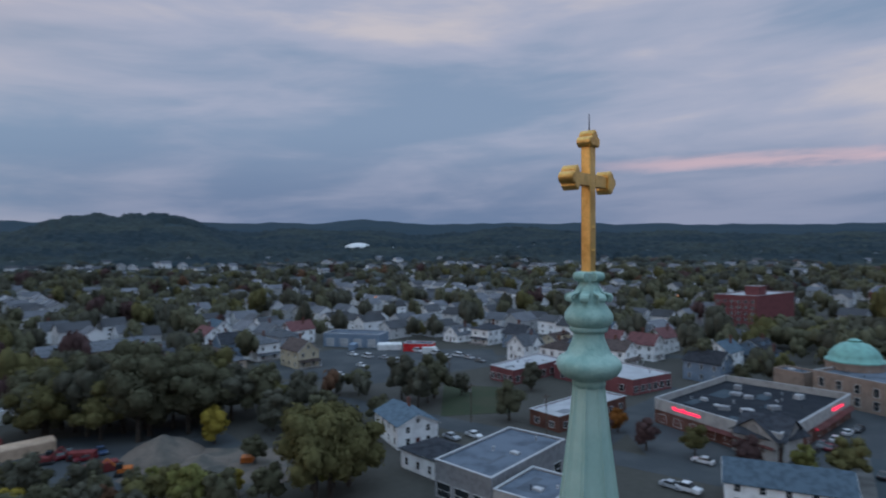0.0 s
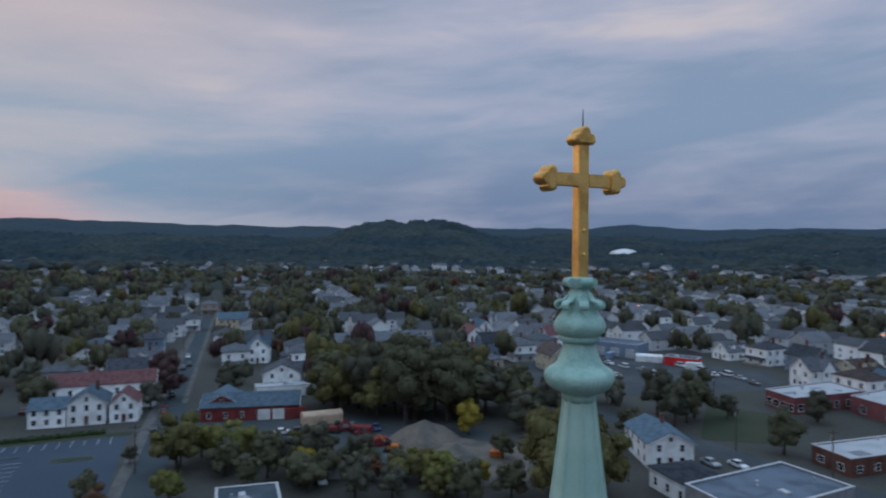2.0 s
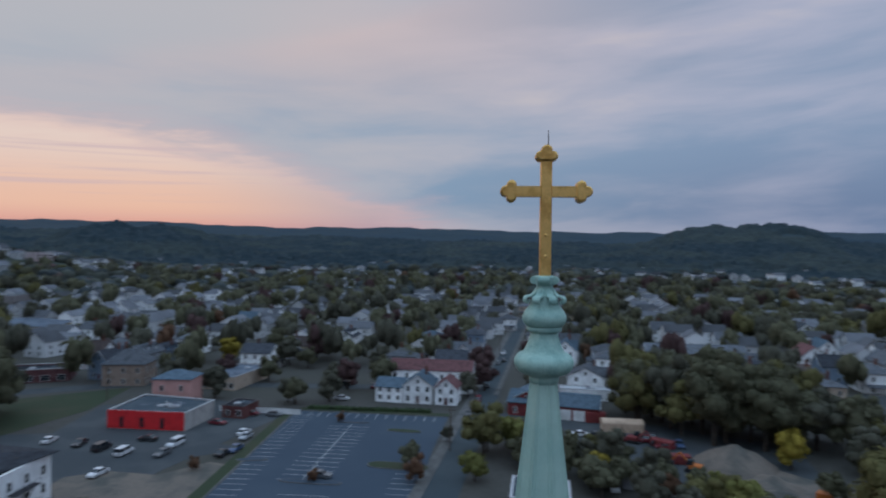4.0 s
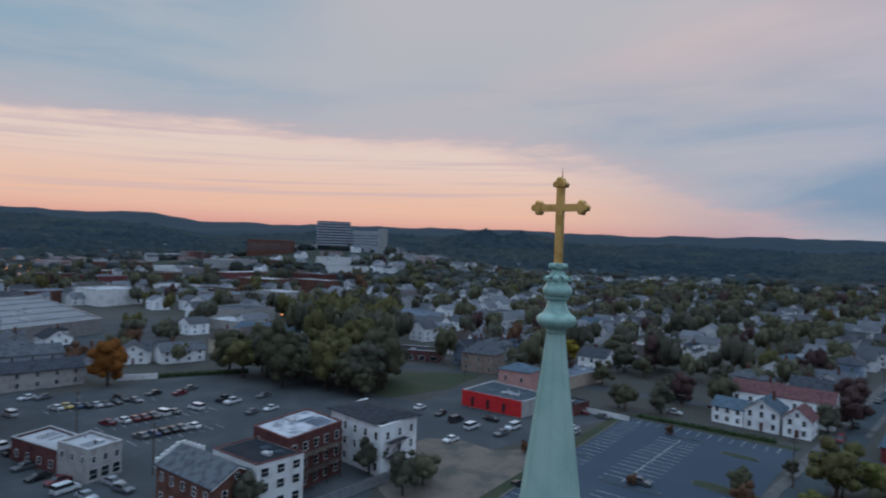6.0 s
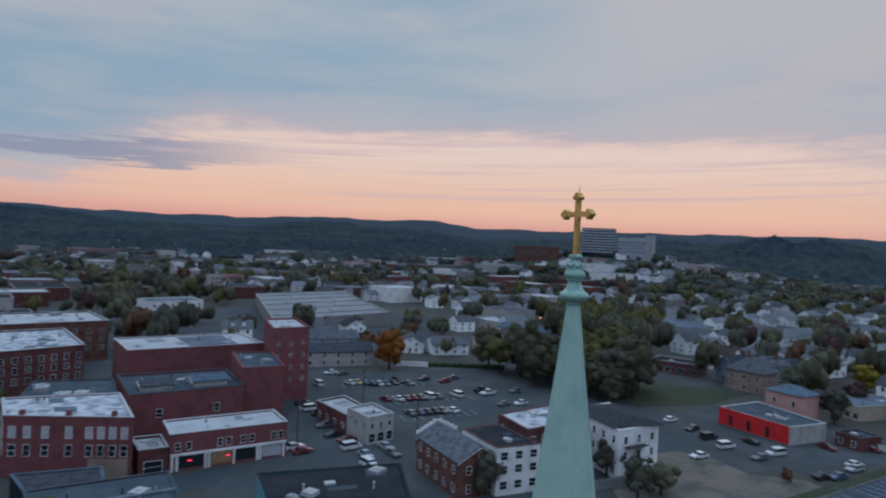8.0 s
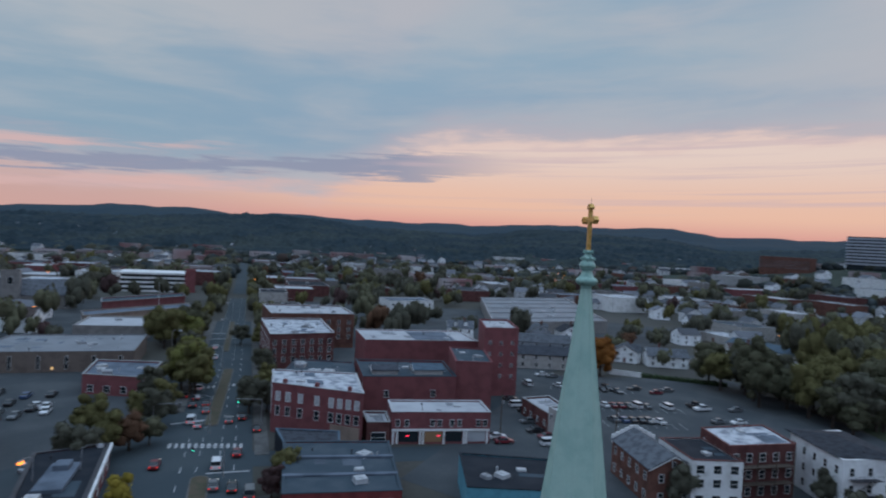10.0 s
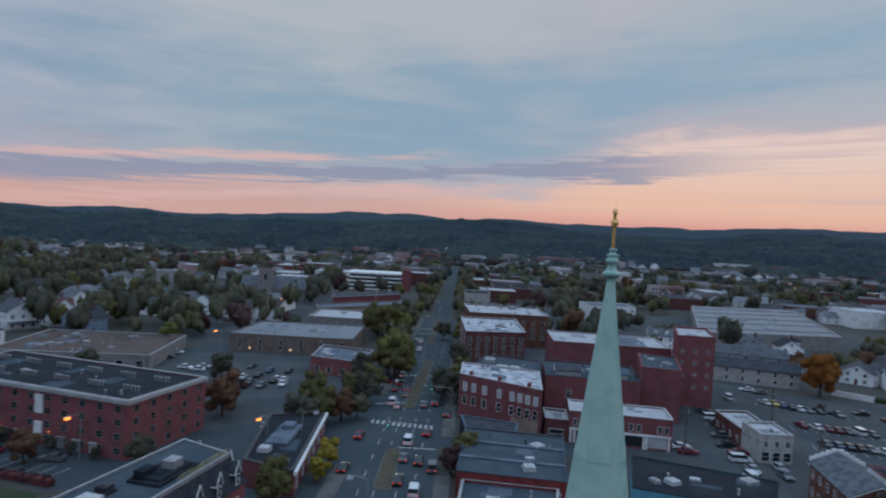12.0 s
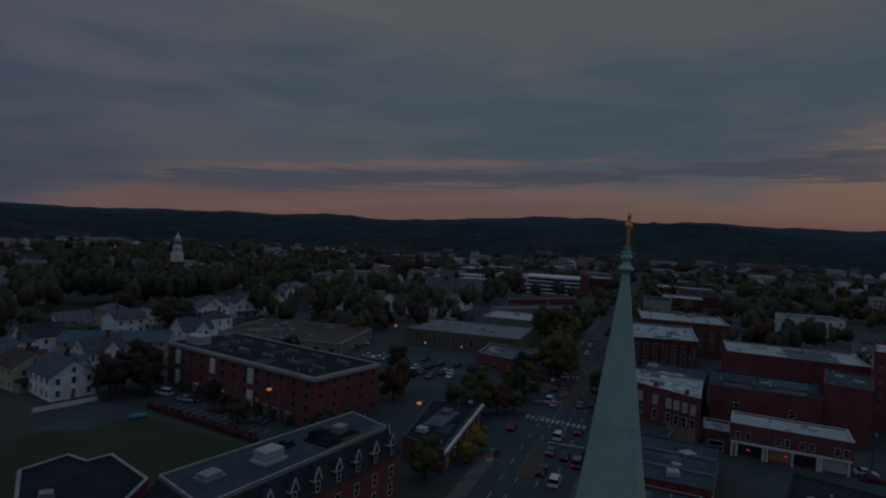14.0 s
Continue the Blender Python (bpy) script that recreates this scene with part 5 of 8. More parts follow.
def heap(x, y, r, h, seed):
    m = Mesh()
    n, k = 28, 9
    rows = []
    vs = [(0, 0, h)]
    for j in range(1, k + 1):
        for i in range(n):
            a = 2 * math.pi * i / n
            rr = r * j / k * (1 + 0.18 * noise.noise(Vector((math.cos(a) * 1.5, math.sin(a) * 1.5, seed))))
            zz = h * (1 - (j / k)) ** 0.9 + 0.5 * noise.noise(Vector((rr * math.cos(a) * 0.4, rr * math.sin(a) * 0.4, seed)))
            vs.append((rr * math.cos(a), rr * math.sin(a), max(zz, 0) if j < k else -0.2))
    fs = [(0, 1 + i, 1 + (i + 1) % n) for i in range(n)]
    for j in range(k - 1):
        o, p = 1 + j * n, 1 + (j + 1) * n
        fs += [(o + i, p + i, p + (i + 1) % n, o + (i + 1) % n) for i in range(n)]
    m.add(vs, fs)
    ob = new("mound", m.data("mound", "dirt", soft=True))
    ob.matrix_world = pose(x, y, 0)
    tagged(ob, "mound of brown earth piled in the work yard", "earth heap")
    TAKEN.append((x, y, r))


heap(-67, 127, 9.0, 4.8, 1.0)
heap(-56, 122, 5.5, 2.0, 7.0)
heap(-52, 116, 5.0, 1.6, 4.0)

red = flat_block("red_shop", "low shop with a bright red front and a dark flat roof", [(-173.5, 16.0), (-159.6, 31.8), (-169.5, 41.8), (-187, 27.4)], 4.4, "stucco", "roof_blue", "shop", trim="metal_white", parapet=0.3, units=2)
face = Mesh()
face.box(0.05, 20.9, -0.12, 0.0, 0.2, 4.9)
rc = (sum((-173.5, -159.6, -169.5, -187)) / 4, sum((16.0, 31.8, 41.8, 27.4)) / 4)
p0, p1 = (-173.5 - rc[0], 16.0 - rc[1]), (-159.6 - rc[0], 31.8 - rc[1])
part("red_front", face, "red_paint", red, "bright red painted front", m=on_wall(p0, p1, 0, 0))
for u in (4, 9.5, 15):
    slot = Mesh()
    slot.box(-0.5, 0.5, -0.2, -0.1, 0.6, 3.2)
    part("window", slot, "glass", red, m=on_wall(p0, p1, u, 0))
flat_block("low_grey_shop", "low grey shop with a pale flat roof behind the red shop", ccw([(-198, 56), (-213, 73), (-222, 65), (-207, 48)]), 4.2, "tan_siding", "roof_grey", "shop", rows=[(1, 4, [0.8], 1.6, 1.6), (3, 5, [0.8], 1.6, 1.6)], trim="metal_grey", parapet=0.2)
flat_block("dark_kiosk", "small dark shed with a flat roof beside the red shop", ccw([(-168, 43.5), (-163, 48), (-168.5, 54), (-173.5, 49.5)]), 3.2, "brick_dark", "roof_black", "shed", rows=[(0, 2, [0.8], 1.2, 1.4)], trim="iron", parapet=0.15)
house_ab("pink_house", "pink rendered house with a green-grey roof", (-189, 29.5), (-182.5, 38.5), 9, 8.4, 2.2, "pink_siding", "shingle_blue", kind="hip", chimney=False, cols=(0, 2))
house_ab("stone_gable_house", "tan stone house with a steep grey roof", (-228, 21), (-221, 33), 11, 7.2, 4.6, "stone_tan", "shingle_grey", kind="hip", cols=(3, 3))


def tenement_white():
    poly = [(-126, -18.3), (-113, -6.6), (-122.5, 0.8), (-136.5, -11.2)]
    ob = flat_block("white_tenement", "white three-storey tenement with an iron fire escape", poly, 10.3, "white_siding", "roof_black", "apartment house",
                    rows=[(0, 5, [1.0, 4.2, 7.4], 0.95, 1.5), (1, 3, [4.2, 7.4], 0.95, 1.5)], trim="white_paint", parapet=0.1)
    cx, cy = sum(p[0] for p in poly) / 4, sum(p[1] for p in poly) / 4
    p, q = (poly[1][0] - cx, poly[1][1] - cy), (poly[2][0] - cx, poly[2][1] - cy)
    for z in (3.6, 6.8):
        f = Mesh()
        f.box(1.5, 7.5, -1.5, -0.05, z, z + 0.1)
        for u in (1.5, 3.5, 5.5, 7.5):
            f.rod((u, -1.45, z), (u, -1.45, z + 1.0), 0.03, 4)
        f.rod((1.5, -1.45, z + 1.0), (7.5, -1.45, z + 1.0), 0.03, 4)
        part("landing", f, "iron", ob, "black iron fire escape landing", m=on_wall(p, q, 0, 0))
        s = Mesh()
        for o in (0.0, 0.8):
            s.rod((2.0, -0.4 - o, z - 3.2), (6.5, -0.4 - o, z), 0.06, 4)
        for k in range(10):
            s.box(2.0 + 0.45 * k, 2.3 + 0.45 * k, -1.2, -0.4, z - 3.2 + 0.32 * k, z - 3.16 + 0.32 * k)
        part("stair", s, "iron", ob, m=on_wall(p, q, 0, 0))
    roof = hip_roof(17.2, 12.6, 10.55, 1.3, 0.3)
    part("low_roof", roof, "shingle_dark", ob, m=pose(0, 0, 0, 0, 0, 42))


tenement_white()


def tenement_brick():
    poly = [(-111, -32), (-102.5, -23.6), (-115.5, -15.0), (-125, -23.6)]
    ob = flat_block("brick_tenement", "dark brick tenement with a patched white roof", poly, 10.6, "brick_dark", "roof_patched", "apartment house",
                    rows=[(0, 3, [7.6], 1.0, 1.5), (1, 5, [1.0, 4.3, 7.6], 1.2, 1.6)], trim="brick_dark", parapet=0.15)
    cx, cy = sum(p[0] for p in poly) / 4, sum(p[1] for p in poly) / 4
    p, q = (poly[1][0] - cx, poly[1][1] - cy), (poly[2][0] - cx, poly[2][1] - cy)
    for z in (3.5, 6.8):
        f = Mesh()
        f.box(1.0, 14.0, -1.6, 0.0, z, z + 0.15)
        part("porch_floor", f, "wood_pole", ob, m=on_wall(p, q, 0, 0))
    for u in (1.1, 5.4, 9.7, 13.9):
        f = Mesh()
        f.box(u - 0.08, u + 0.08, -1.58, -1.42, 0, 9.8)
        part("porch_post", f, "wood_pole", ob, m=on_wall(p, q, 0, 0))


tenement_brick()
flat_block("white_walled_house", "house with a plain white wall and a black flat roof", [(-101.5, -37), (-93.2, -27.2), (-100.2, -20.3), (-109, -31)], 9.0, "white_paint", "roof_black", "house", rows=[(0, 3, [1.2, 4.2, 6.8], 1.6, 1.5), (1, 3, [1.2, 4.2, 6.8], 1.5, 1.5)], trim="brick_dark", parapet=0.2)
bh = house_ab("brick_hall", "brick house with a grey gable roof and stepped white gable", (-99.5, -46.2), (-88.5, -33.2), 9.5, 7.0, 2.4, "brick_brown", "shingle_grey", cols=(2, 5), chimney=False)
for k in range(5):
    for s in (-1, 1):
        st = Mesh()
        st.box(s * (0.55 + 0.95 * k) - 0.5, s * (0.55 + 0.95 * k) + 0.5, 8.55, 8.95, 6.2, 9.95 - 0.48 * k)
        part("gable_step", st, "white_paint", bh)

sm = flat_block("stucco_store", "small pale stucco corner store with a white roof", [(-112.5, -70.3), (-107.5, -62), (-114, -58.5), (-120, -67.5)], 6.0, "stucco", "roof_white", "shop", rows=[(0, 3, [3.8], 0.9, 1.2), (1, 3, [0.6], 1.7, 2.0), (1, 3, [3.8], 0.9, 1.2)], trim="concrete_pale")
flat_block("brick_store_wing", "low brick wing with a white flat roof", [(-120.7, -84), (-112.5, -70.3), (-120, -67.5), (-129, -80.5)], 4.2, "brick_dark", "roof_white", "shop", rows=[(0, 4, [1.0], 1.1, 1.4)])
flat_block("mill_tower", "red brick tower block with arched windows and a white roof", [(-127.4, -103.6), (-137, -97.7), (-152, -113), (-143, -118.5)], 20.6, "brick", "roof_white", "tower", rows=[(0, 3, [5.5, 9, 12.5, 16], 0.8, 1.1), (1, 4, [5.5, 9, 12.5, 16], 0.8, 1.1), (1, 4, [1.0], 1.8, 3.2)], trim="brick", frames="white_paint")
flat_block("brick_stage", "windowless red brick block with a blue-grey roof", [(-105.8, -96.5), (-113.4, -89.5), (-128.5, -104.6), (-121.6, -113)], 14.0, "brick", "roof_blue", rows=[], trim="brick", units=1, parapet=0.3)
bt = flat_block("brick_theatre", "long red brick hall with a white roof", [(-109, -138), (-141, -117), (-153, -136), (-121, -157)], 13.6, "brick", "roof_white", "hall", trim="metal_white", parapet=0.3)
sheet = Mesh()
sheet.box(-9, 5, -8.5, 8.5, 0, 0.12)
part("roof_panel", sheet, "roof_grey", bt, "grey patch of newer roofing", m=pose(-6, 4, 13.66, 0, 0, 147))
ob = flat_block("brick_warehouse", "red brick building with blue-grey roofs", [(-83, -108.5), (-104, -94.5), (-117, -111), (-96, -127)], 10.2, "brick", "roof_blue", rows=[(0, 2, [5.2], 1.3, 1.8)], trim="roof_blue", units=4, seed=8)
pent = house_ab("roof_shed", "dark roof shed with a pale front", (-97.5, -104), (-104, -99.5), 7, 11.6, 0.9, "stucco", "shingle_blue", storeys=8, cols=(0, 0), chimney=False, category="roof shed")


rs = house_ab("roof_shed", "dark roof shed with a pale front", (-88, -110.5), (-93.5, -106.5), 6, 11.5, 0.8, "stucco", "shingle_dark", storeys=8, cols=(0, 0), chimney=False, category="roof shed")


def shop_row():
    poly = [(-74.5, -88.3), (-93.3, -74.2), (-99.6, -82.4), (-80.8, -96.5)]
    ob = flat_block("shop_row", "two-storey brick shop row with a white roof and lit shopfronts", poly, 7.1, "brick", "roof_white", "shop", trim="metal_white", parapet=0.3)
    cx, cy = sum(p[0] for p in poly) / 4, sum(p[1] for p in poly) / 4
    p, q = (poly[0][0] - cx, poly[0][1] - cy), (poly[1][0] - cx, poly[1][1] - cy)
    for u in (1.5, 3.6, 9.6, 11.3, 14.2, 16.0, 20.6, 22.2):
        part("window", window_data(0.95, 1.5), "", ob, m=on_wall(p, q, u, 4.1))
    fascia = Mesh()
    fascia.box(0.2, 23.3, -0.35, 0.0, 3.05, 3.5)
    part("fascia", fascia, "white_paint", ob, m=on_wall(p, q, 0, 0))
    for u in (0.3, 1.2, 6.6, 7.3, 12.2, 17.0, 17.6, 22.6):
        c = Mesh()
        c.box(u, u + 0.45, -0.22, 0.0, 0, 3.05)
        part("pier", c, "white_paint", ob, m=on_wall(p, q, 0, 0))
    for k, (a, b) in enumerate(((1.8, 6.4), (7.9, 12.0), (12.8, 16.8), (18.2, 22.4))):
        g = Mesh()
        g.box(a, b, -0.06, 0.0, 0.5, 2.9)
        part("shopfront", g, ("glass", "shop_light", "glass", "roof_white")[k], ob, m=on_wall(p, q, 0, 0))
    for u in (3.8, 11.2):
        n = Mesh()
        n.rod((u - 0.4, -0.12, 1.9), (u + 0.4, -0.12, 1.9), 0.12, 6)
        part("neon_sign", n, "sign_red", ob, "glowing red window sign", m=on_wall(p, q, 0, 0))


shop_row()
ob = flat_block("small_shop", "narrow low shop with a blue-grey roof beside the brick row", [(-70, -91.5), (-74.3, -88.4), (-79.5, -95.5), (-75, -99)], 4.6, "brick_dark", "roof_white", "shop", rows=[(0, 1, [0.5], 3.2, 2.2)])


def corner_block():
    poly = [(-58.4, -112.5), (-69.0, -92.0), (-81, -109), (-66, -124.5)]
    ob = flat_block("corner_block", "red brick corner building with tall pale windows", poly, 11.4, "brick", "roof_patched", "commercial block", trim="metal_white", parapet=0.25)
    cx, cy = sum(p[0] for p in poly) / 4, sum(p[1] for p in poly) / 4
    p, q = (poly[0][0] - cx, poly[0][1] - cy), (poly[1][0] - cx, poly[1][1] - cy)
    for u in (1.6, 4.2, 7.4, 11.6, 15.2, 17.3, 19.4, 21.5):
        part("window", window_data(1.15, 2.1, "white_paint", "metal_white"), "", ob, m=on_wall(p, q, u, 7.6))
        part("window", window_data(1.15, 2.1), "", ob, m=on_wall(p, q, u, 4.2))
    st = Mesh()
    st.box(15.2, 22.4, -0.2, 0.0, 0.1, 3.7)
    part("shopfront", st, "stone_tan", ob, "tan stone shopfront", m=on_wall(p, q, 0, 0))
    r, s = (poly[3][0] - cx, poly[3][1] - cy), p
    window_rows(ob, r, s, 5, [4.2, 7.6], 1.1, 2.0)
    for k in range(3):
        c = Mesh()
        c.box(-0.4, 0.4, -0.4, 0.4, 0, 1.3)
        part("chimney", c, "brick", ob, m=on_wall(p, q, 3 + k * 8.2, 11.4) @ Matrix.Translation((0, 0.5, 0)))


corner_block()
flat_block("brick_rear_hall", "red brick rear hall with a cluttered blue-grey roof", ccw([(-82.2, -110.6), (-95.2, -127.2), (-84, -140), (-69, -125.2)]), 9.6, "brick", "roof_blue", "hall", trim="roof_blue", units=4, seed=18, parapet=0.25, rows=[(3, 4, [2.2, 5.6], 1.1, 1.8)])
low = flat_block("low_shops", "low shops with blue-grey flat roofs", [(-34, -71), (-50, -59.5), (-65.5, -79.5), (-48.5, -92.5)], 4.6, "red_wood", "roof_blue", "shop", rows=[(1, 4, [0.6], 2.2, 2.0), (0, 5, [0.6], 2.0, 2.0)], units=2, seed=3, trim="roof_blue", parapet=0.2)
flat_block("red_shop_corner", "low red-fronted shop with a dark roof", [(-29, -62), (-42, -52), (-49, -60.5), (-35, -70.5)], 2.9, "red_wood", "roof_blue", "shop", rows=[(3, 3, [0.6], 2.0, 1.8, "shop_light")], units=1, seed=2)
for u0, u1, z in ((0.28, 0.32, 0.35), (0.62, 0.66, 0.45)):
    a0, a1, b0, b1 = Vector((-34, -71)), Vector((-48.5, -92.5)), Vector((-50, -59.5)), Vector((-65.5, -79.5))
    q = [a0.lerp(a1, u0), b0.lerp(b1, u0), b0.lerp(b1, u1), a0.lerp(a1, u1)]
    cm = Mesh()
    cm.prism(ccw([(p.x + 49.5, p.y + 75.625) for p in q]), 4.6, 4.66 + z, bottom=False)
    part("roof_step", cm, "roof_grey", low, "grey step between the roof's levels")
flat_block("navy_shop", "low shop with a dark navy roof and dim walls", [(-49, -93.2), (-58, -86.2), (-62.5, -92), (-52.8, -102)], 4.2, "roof_black", "shingle_dark", "shop", trim="shingle_blue", parapet=0.15)
flat_block("dark_shed", "low building with a black roof", [(-58, -52), (-73, -36), (-86.5, -44), (-70, -64)], 5.4, "cyan_paint", "roof_black", units=3, seed=11, parapet=0.2, trim="roof_black")
flat_block("brick_four_storey", "dark brick four-storey building with a patched white roof", [(-91, -165), (-112, -158), (-130, -190), (-109, -200)], 12.6, "brick_dark", "roof_patched", "commercial block", rows=[(0, 7, [3.6, 6.6, 9.4], 1.2, 1.7), (3, 6, [3.6, 6.6, 9.4], 1.2, 1.7)], trim="metal_white", units=3)
flat_block("brown_block", "brown brick block with a white roof edge", [(-116, -204), (-146, -188), (-160, -215), (-130, -233)], 13.8, "brick_brown", "roof_white", "commercial block", rows=[(0, 8, [4, 7, 10], 1.3, 1.6), (1, 5, [4, 7, 10], 1.3, 1.6)], trim="metal_white", units=4, seed=4)
flat_block("white_annex", "white three-storey block with a flat roof", [(-230, -256), (-258, -246), (-266, -264), (-238, -274)], 9.5, "white_paint", "roof_grey", "commercial block", rows=[(0, 6, [4, 7], 1.3, 1.3)], trim="metal_white")
flat_block("tan_strip", "long low tan shops with a grey roof", [(-76, -292), (-132, -306), (-138, -322), (-80, -308)][::-1], 4.2, "stone_tan", "roof_grey", "shop", rows=[(3, 9, [0.8], 2.4, 1.8)], trim="concrete")
flat_block("red_strip", "long low red brick shops with a blue-grey roof", [(-98, -334), (-150, -350), (-156, -368), (-104, -352)][::-1], 5.0, "brick", "roof_blue", "shop", trim="metal_grey")
flat_block("pale_hall", "white hall with a red brick wing", [(-22, -430), (-40, -436), (-44, -452), (-26, -446)][::-1], 6.0, "brick", "roof_white", "hall", trim="metal_white")
flat_block("long_pale_block", "long pale two-storey block among trees", [(5, -470), (-28, -478), (-31, -490), (2, -482)][::-1], 8.0, "concrete_pale", "roof_white", "commercial block", rows=[(3, 8, [1, 4.5], 1.4, 1.5)], trim="metal_white")
flat_block("hill_store", "white box store at the far edge of town", [(-795, -600), (-835, -575), (-850, -600), (-810, -625)][::-1], land(-820, -600) + 12, "white_paint", "roof_white", "store", trim="metal_white")
wh = flat_block("warehouse", "broad warehouse with a pale grey roof", [(-229, -177), (-300, -150), (-412, -245), (-338, -272)], 6.8, "concrete", "roof_pale", "warehouse", trim="metal_grey", units=10, seed=6)
for k in range(5):
    f = (k + 0.7) / 5.4
    a, b = Vector((-229, -177)).lerp(Vector((-338, -272)), f), Vector((-300, -150)).lerp(Vector((-412, -245)), f)
    rb = Mesh()
    rb.prism(ccw(strip(a.lerp(b, 0.02) - Vector((-319.75, -211)), b.lerp(a, 0.02) - Vector((-319.75, -211)), -0.5, 0.5)), 6.8, 7.25, bottom=False)
    part("roof_joint", rb, "roof_pale", wh, "raised joint across the roof")
flat_block("library", "low concrete library with tall narrow windows", [(-18, -212), (-58, -191), (-74, -220), (-36, -239)], 6.2, "library_stone", "roof_pale", "library", rows=[(0, 6, [1.0], 0.9, 4.0), (0, 3, [0.9], 0.5, 0.8, "sign_warm")], trim="roof_pale", parapet=0.25, units=2)
flat_block("brick_bank", "low brick building with a grey flat roof and red band", [(-36.5, -170.6), (-48.6, -157), (-60, -175), (-46, -188)], 5.0, "brick", "roof_grey", rows=[(0, 4, [0.8], 1.6, 1.8)], units=3, seed=9)


def brick_flats():
    poly = [(58.5, -148), (18.2, -108), (2.0, -123.8), (42.5, -163.8)]
    ob = flat_block("brick_flats", "red brick flats with a pale cornice and dark roof", poly, 11.4, "brick", "roof_black", "apartment block",
                    rows=[(0, 13, [1.0, 3.8, 6.6, 9.2], 1.5, 1.2), (1, 5, [1.0, 3.8, 6.6, 9.2], 1.3, 1.2)], trim="concrete_pale", parapet=0.3, coping=0.4, frames="concrete")
    cx, cy = sum(p[0] for p in poly) / 4, sum(p[1] for p in poly) / 4
    loc = [(x - cx, y - cy) for x, y in poly]
    for e in range(4):
        p, q = loc[e], loc[(e + 1) % 4]
        b = Mesh()
        b.box(-0.3, math.dist(p, q) + 0.3, -0.4, 0.0, 10.95, 11.7)
        part("cornice", b, "concrete_pale", ob, m=on_wall(p, q, 0, 0))
    for i in range(6):
        for j in range(2):
            m = Mesh()
            for k in range(5):
                m.lathe([(0, 0.16), (0.9, 0.16), (0.95, 0.3), (1.15, 0.26)], 8, 0, 0, k * 0.9 - 1.8, 0)
            a = Vector(loc[0]).lerp(Vector(loc[1]), 0.1 + 0.16 * i) + (Vector(loc[2]) - Vector(loc[1])) * (0.3 + 0.38 * j)
            part("roof_vent", m, "metal_grey", ob, m=pose(a.x, a.y, 11.46, 0, 0, 135))
    lift = Mesh()
    lift.box(-3, 3, -2, 2, 0, 2.4, 0, 0.1)
    part("lift_house", lift, "metal_white", ob, m=pose(loc[0][0] * 0.72, loc[0][1] * 0.72 - 3, 11.46, 0, 0, 135))
    p, q = loc[0], loc[1]
    for u in (5, 20, 35):
        for z in (1.0, 6.5):
            g = Mesh()
            g.box(u - 1.0, u + 1.0, -0.25, 0.0, z, z + 3.8)
            part("bay_panel", g, "white_paint", ob, m=on_wall(p, q, 0, 0))
    for u in (9, 13, 26, 30, 41, 45, 49):
        g = Mesh()
        g.box(u - 0.9, u + 0.9, -0.16, 0.0, 0.2, 2.3)
        g.box(u - 1.1, u + 1.1, -0.5, 0.0, 2.3, 2.5)
        part("entrance_panel", g, "concrete_pale", ob, "pale entrance panel under a flat canopy", m=on_wall(p, q, 0, 0))
    for u, z in ((14, 2.6), (38, 3.0), (25, 2.6)):
        lamp = Mesh()
        lamp.lathe([(z, 0.05), (z + 0.1, 0.16), (z + 0.22, 0.05)], 8, 0, 0, u, -0.3)
        part("wall_lamp", lamp, "lamp_orange", ob, m=on_wall(p, q, 0, 0))


brick_flats()
drs = flat_block("dark_roofed_shop", "low brick shop with a black flat roof and white eaves", [(0, -89), (-7, -80.5), (-22.6, -111.7), (-10.5, -114.5)], 4.6, "brick", "roof_black", "shop", trim="iron", units=1, seed=12, rows=[(1, 6, [0.9], 1.6, 1.6)], coping=0.6, parapet=0.15)
eave = Mesh()
eave.box(-0.3, 35.2, -0.5, 0.0, 4.1, 4.82)
part("eave", eave, "white_paint", drs, "white eave board", m=on_wall((-7 + 10.025, -80.5 + 98.925), (-22.6 + 10.025, -111.7 + 98.925), 0, 0))
strip_roof = Mesh()
strip_roof.box(-7, 5, -2.2, 2.2, 0, 0.7, 0, 0.1)
strip_roof.box(-6, -3, -1.2, 1.2, 0.7, 1.6, 0, 0.1)
part("roof_strip", strip_roof, "roof_grey", drs, "grey raised strip on the roof", m=pose(0.5, 0.5, 4.66, 0, 0, 60))


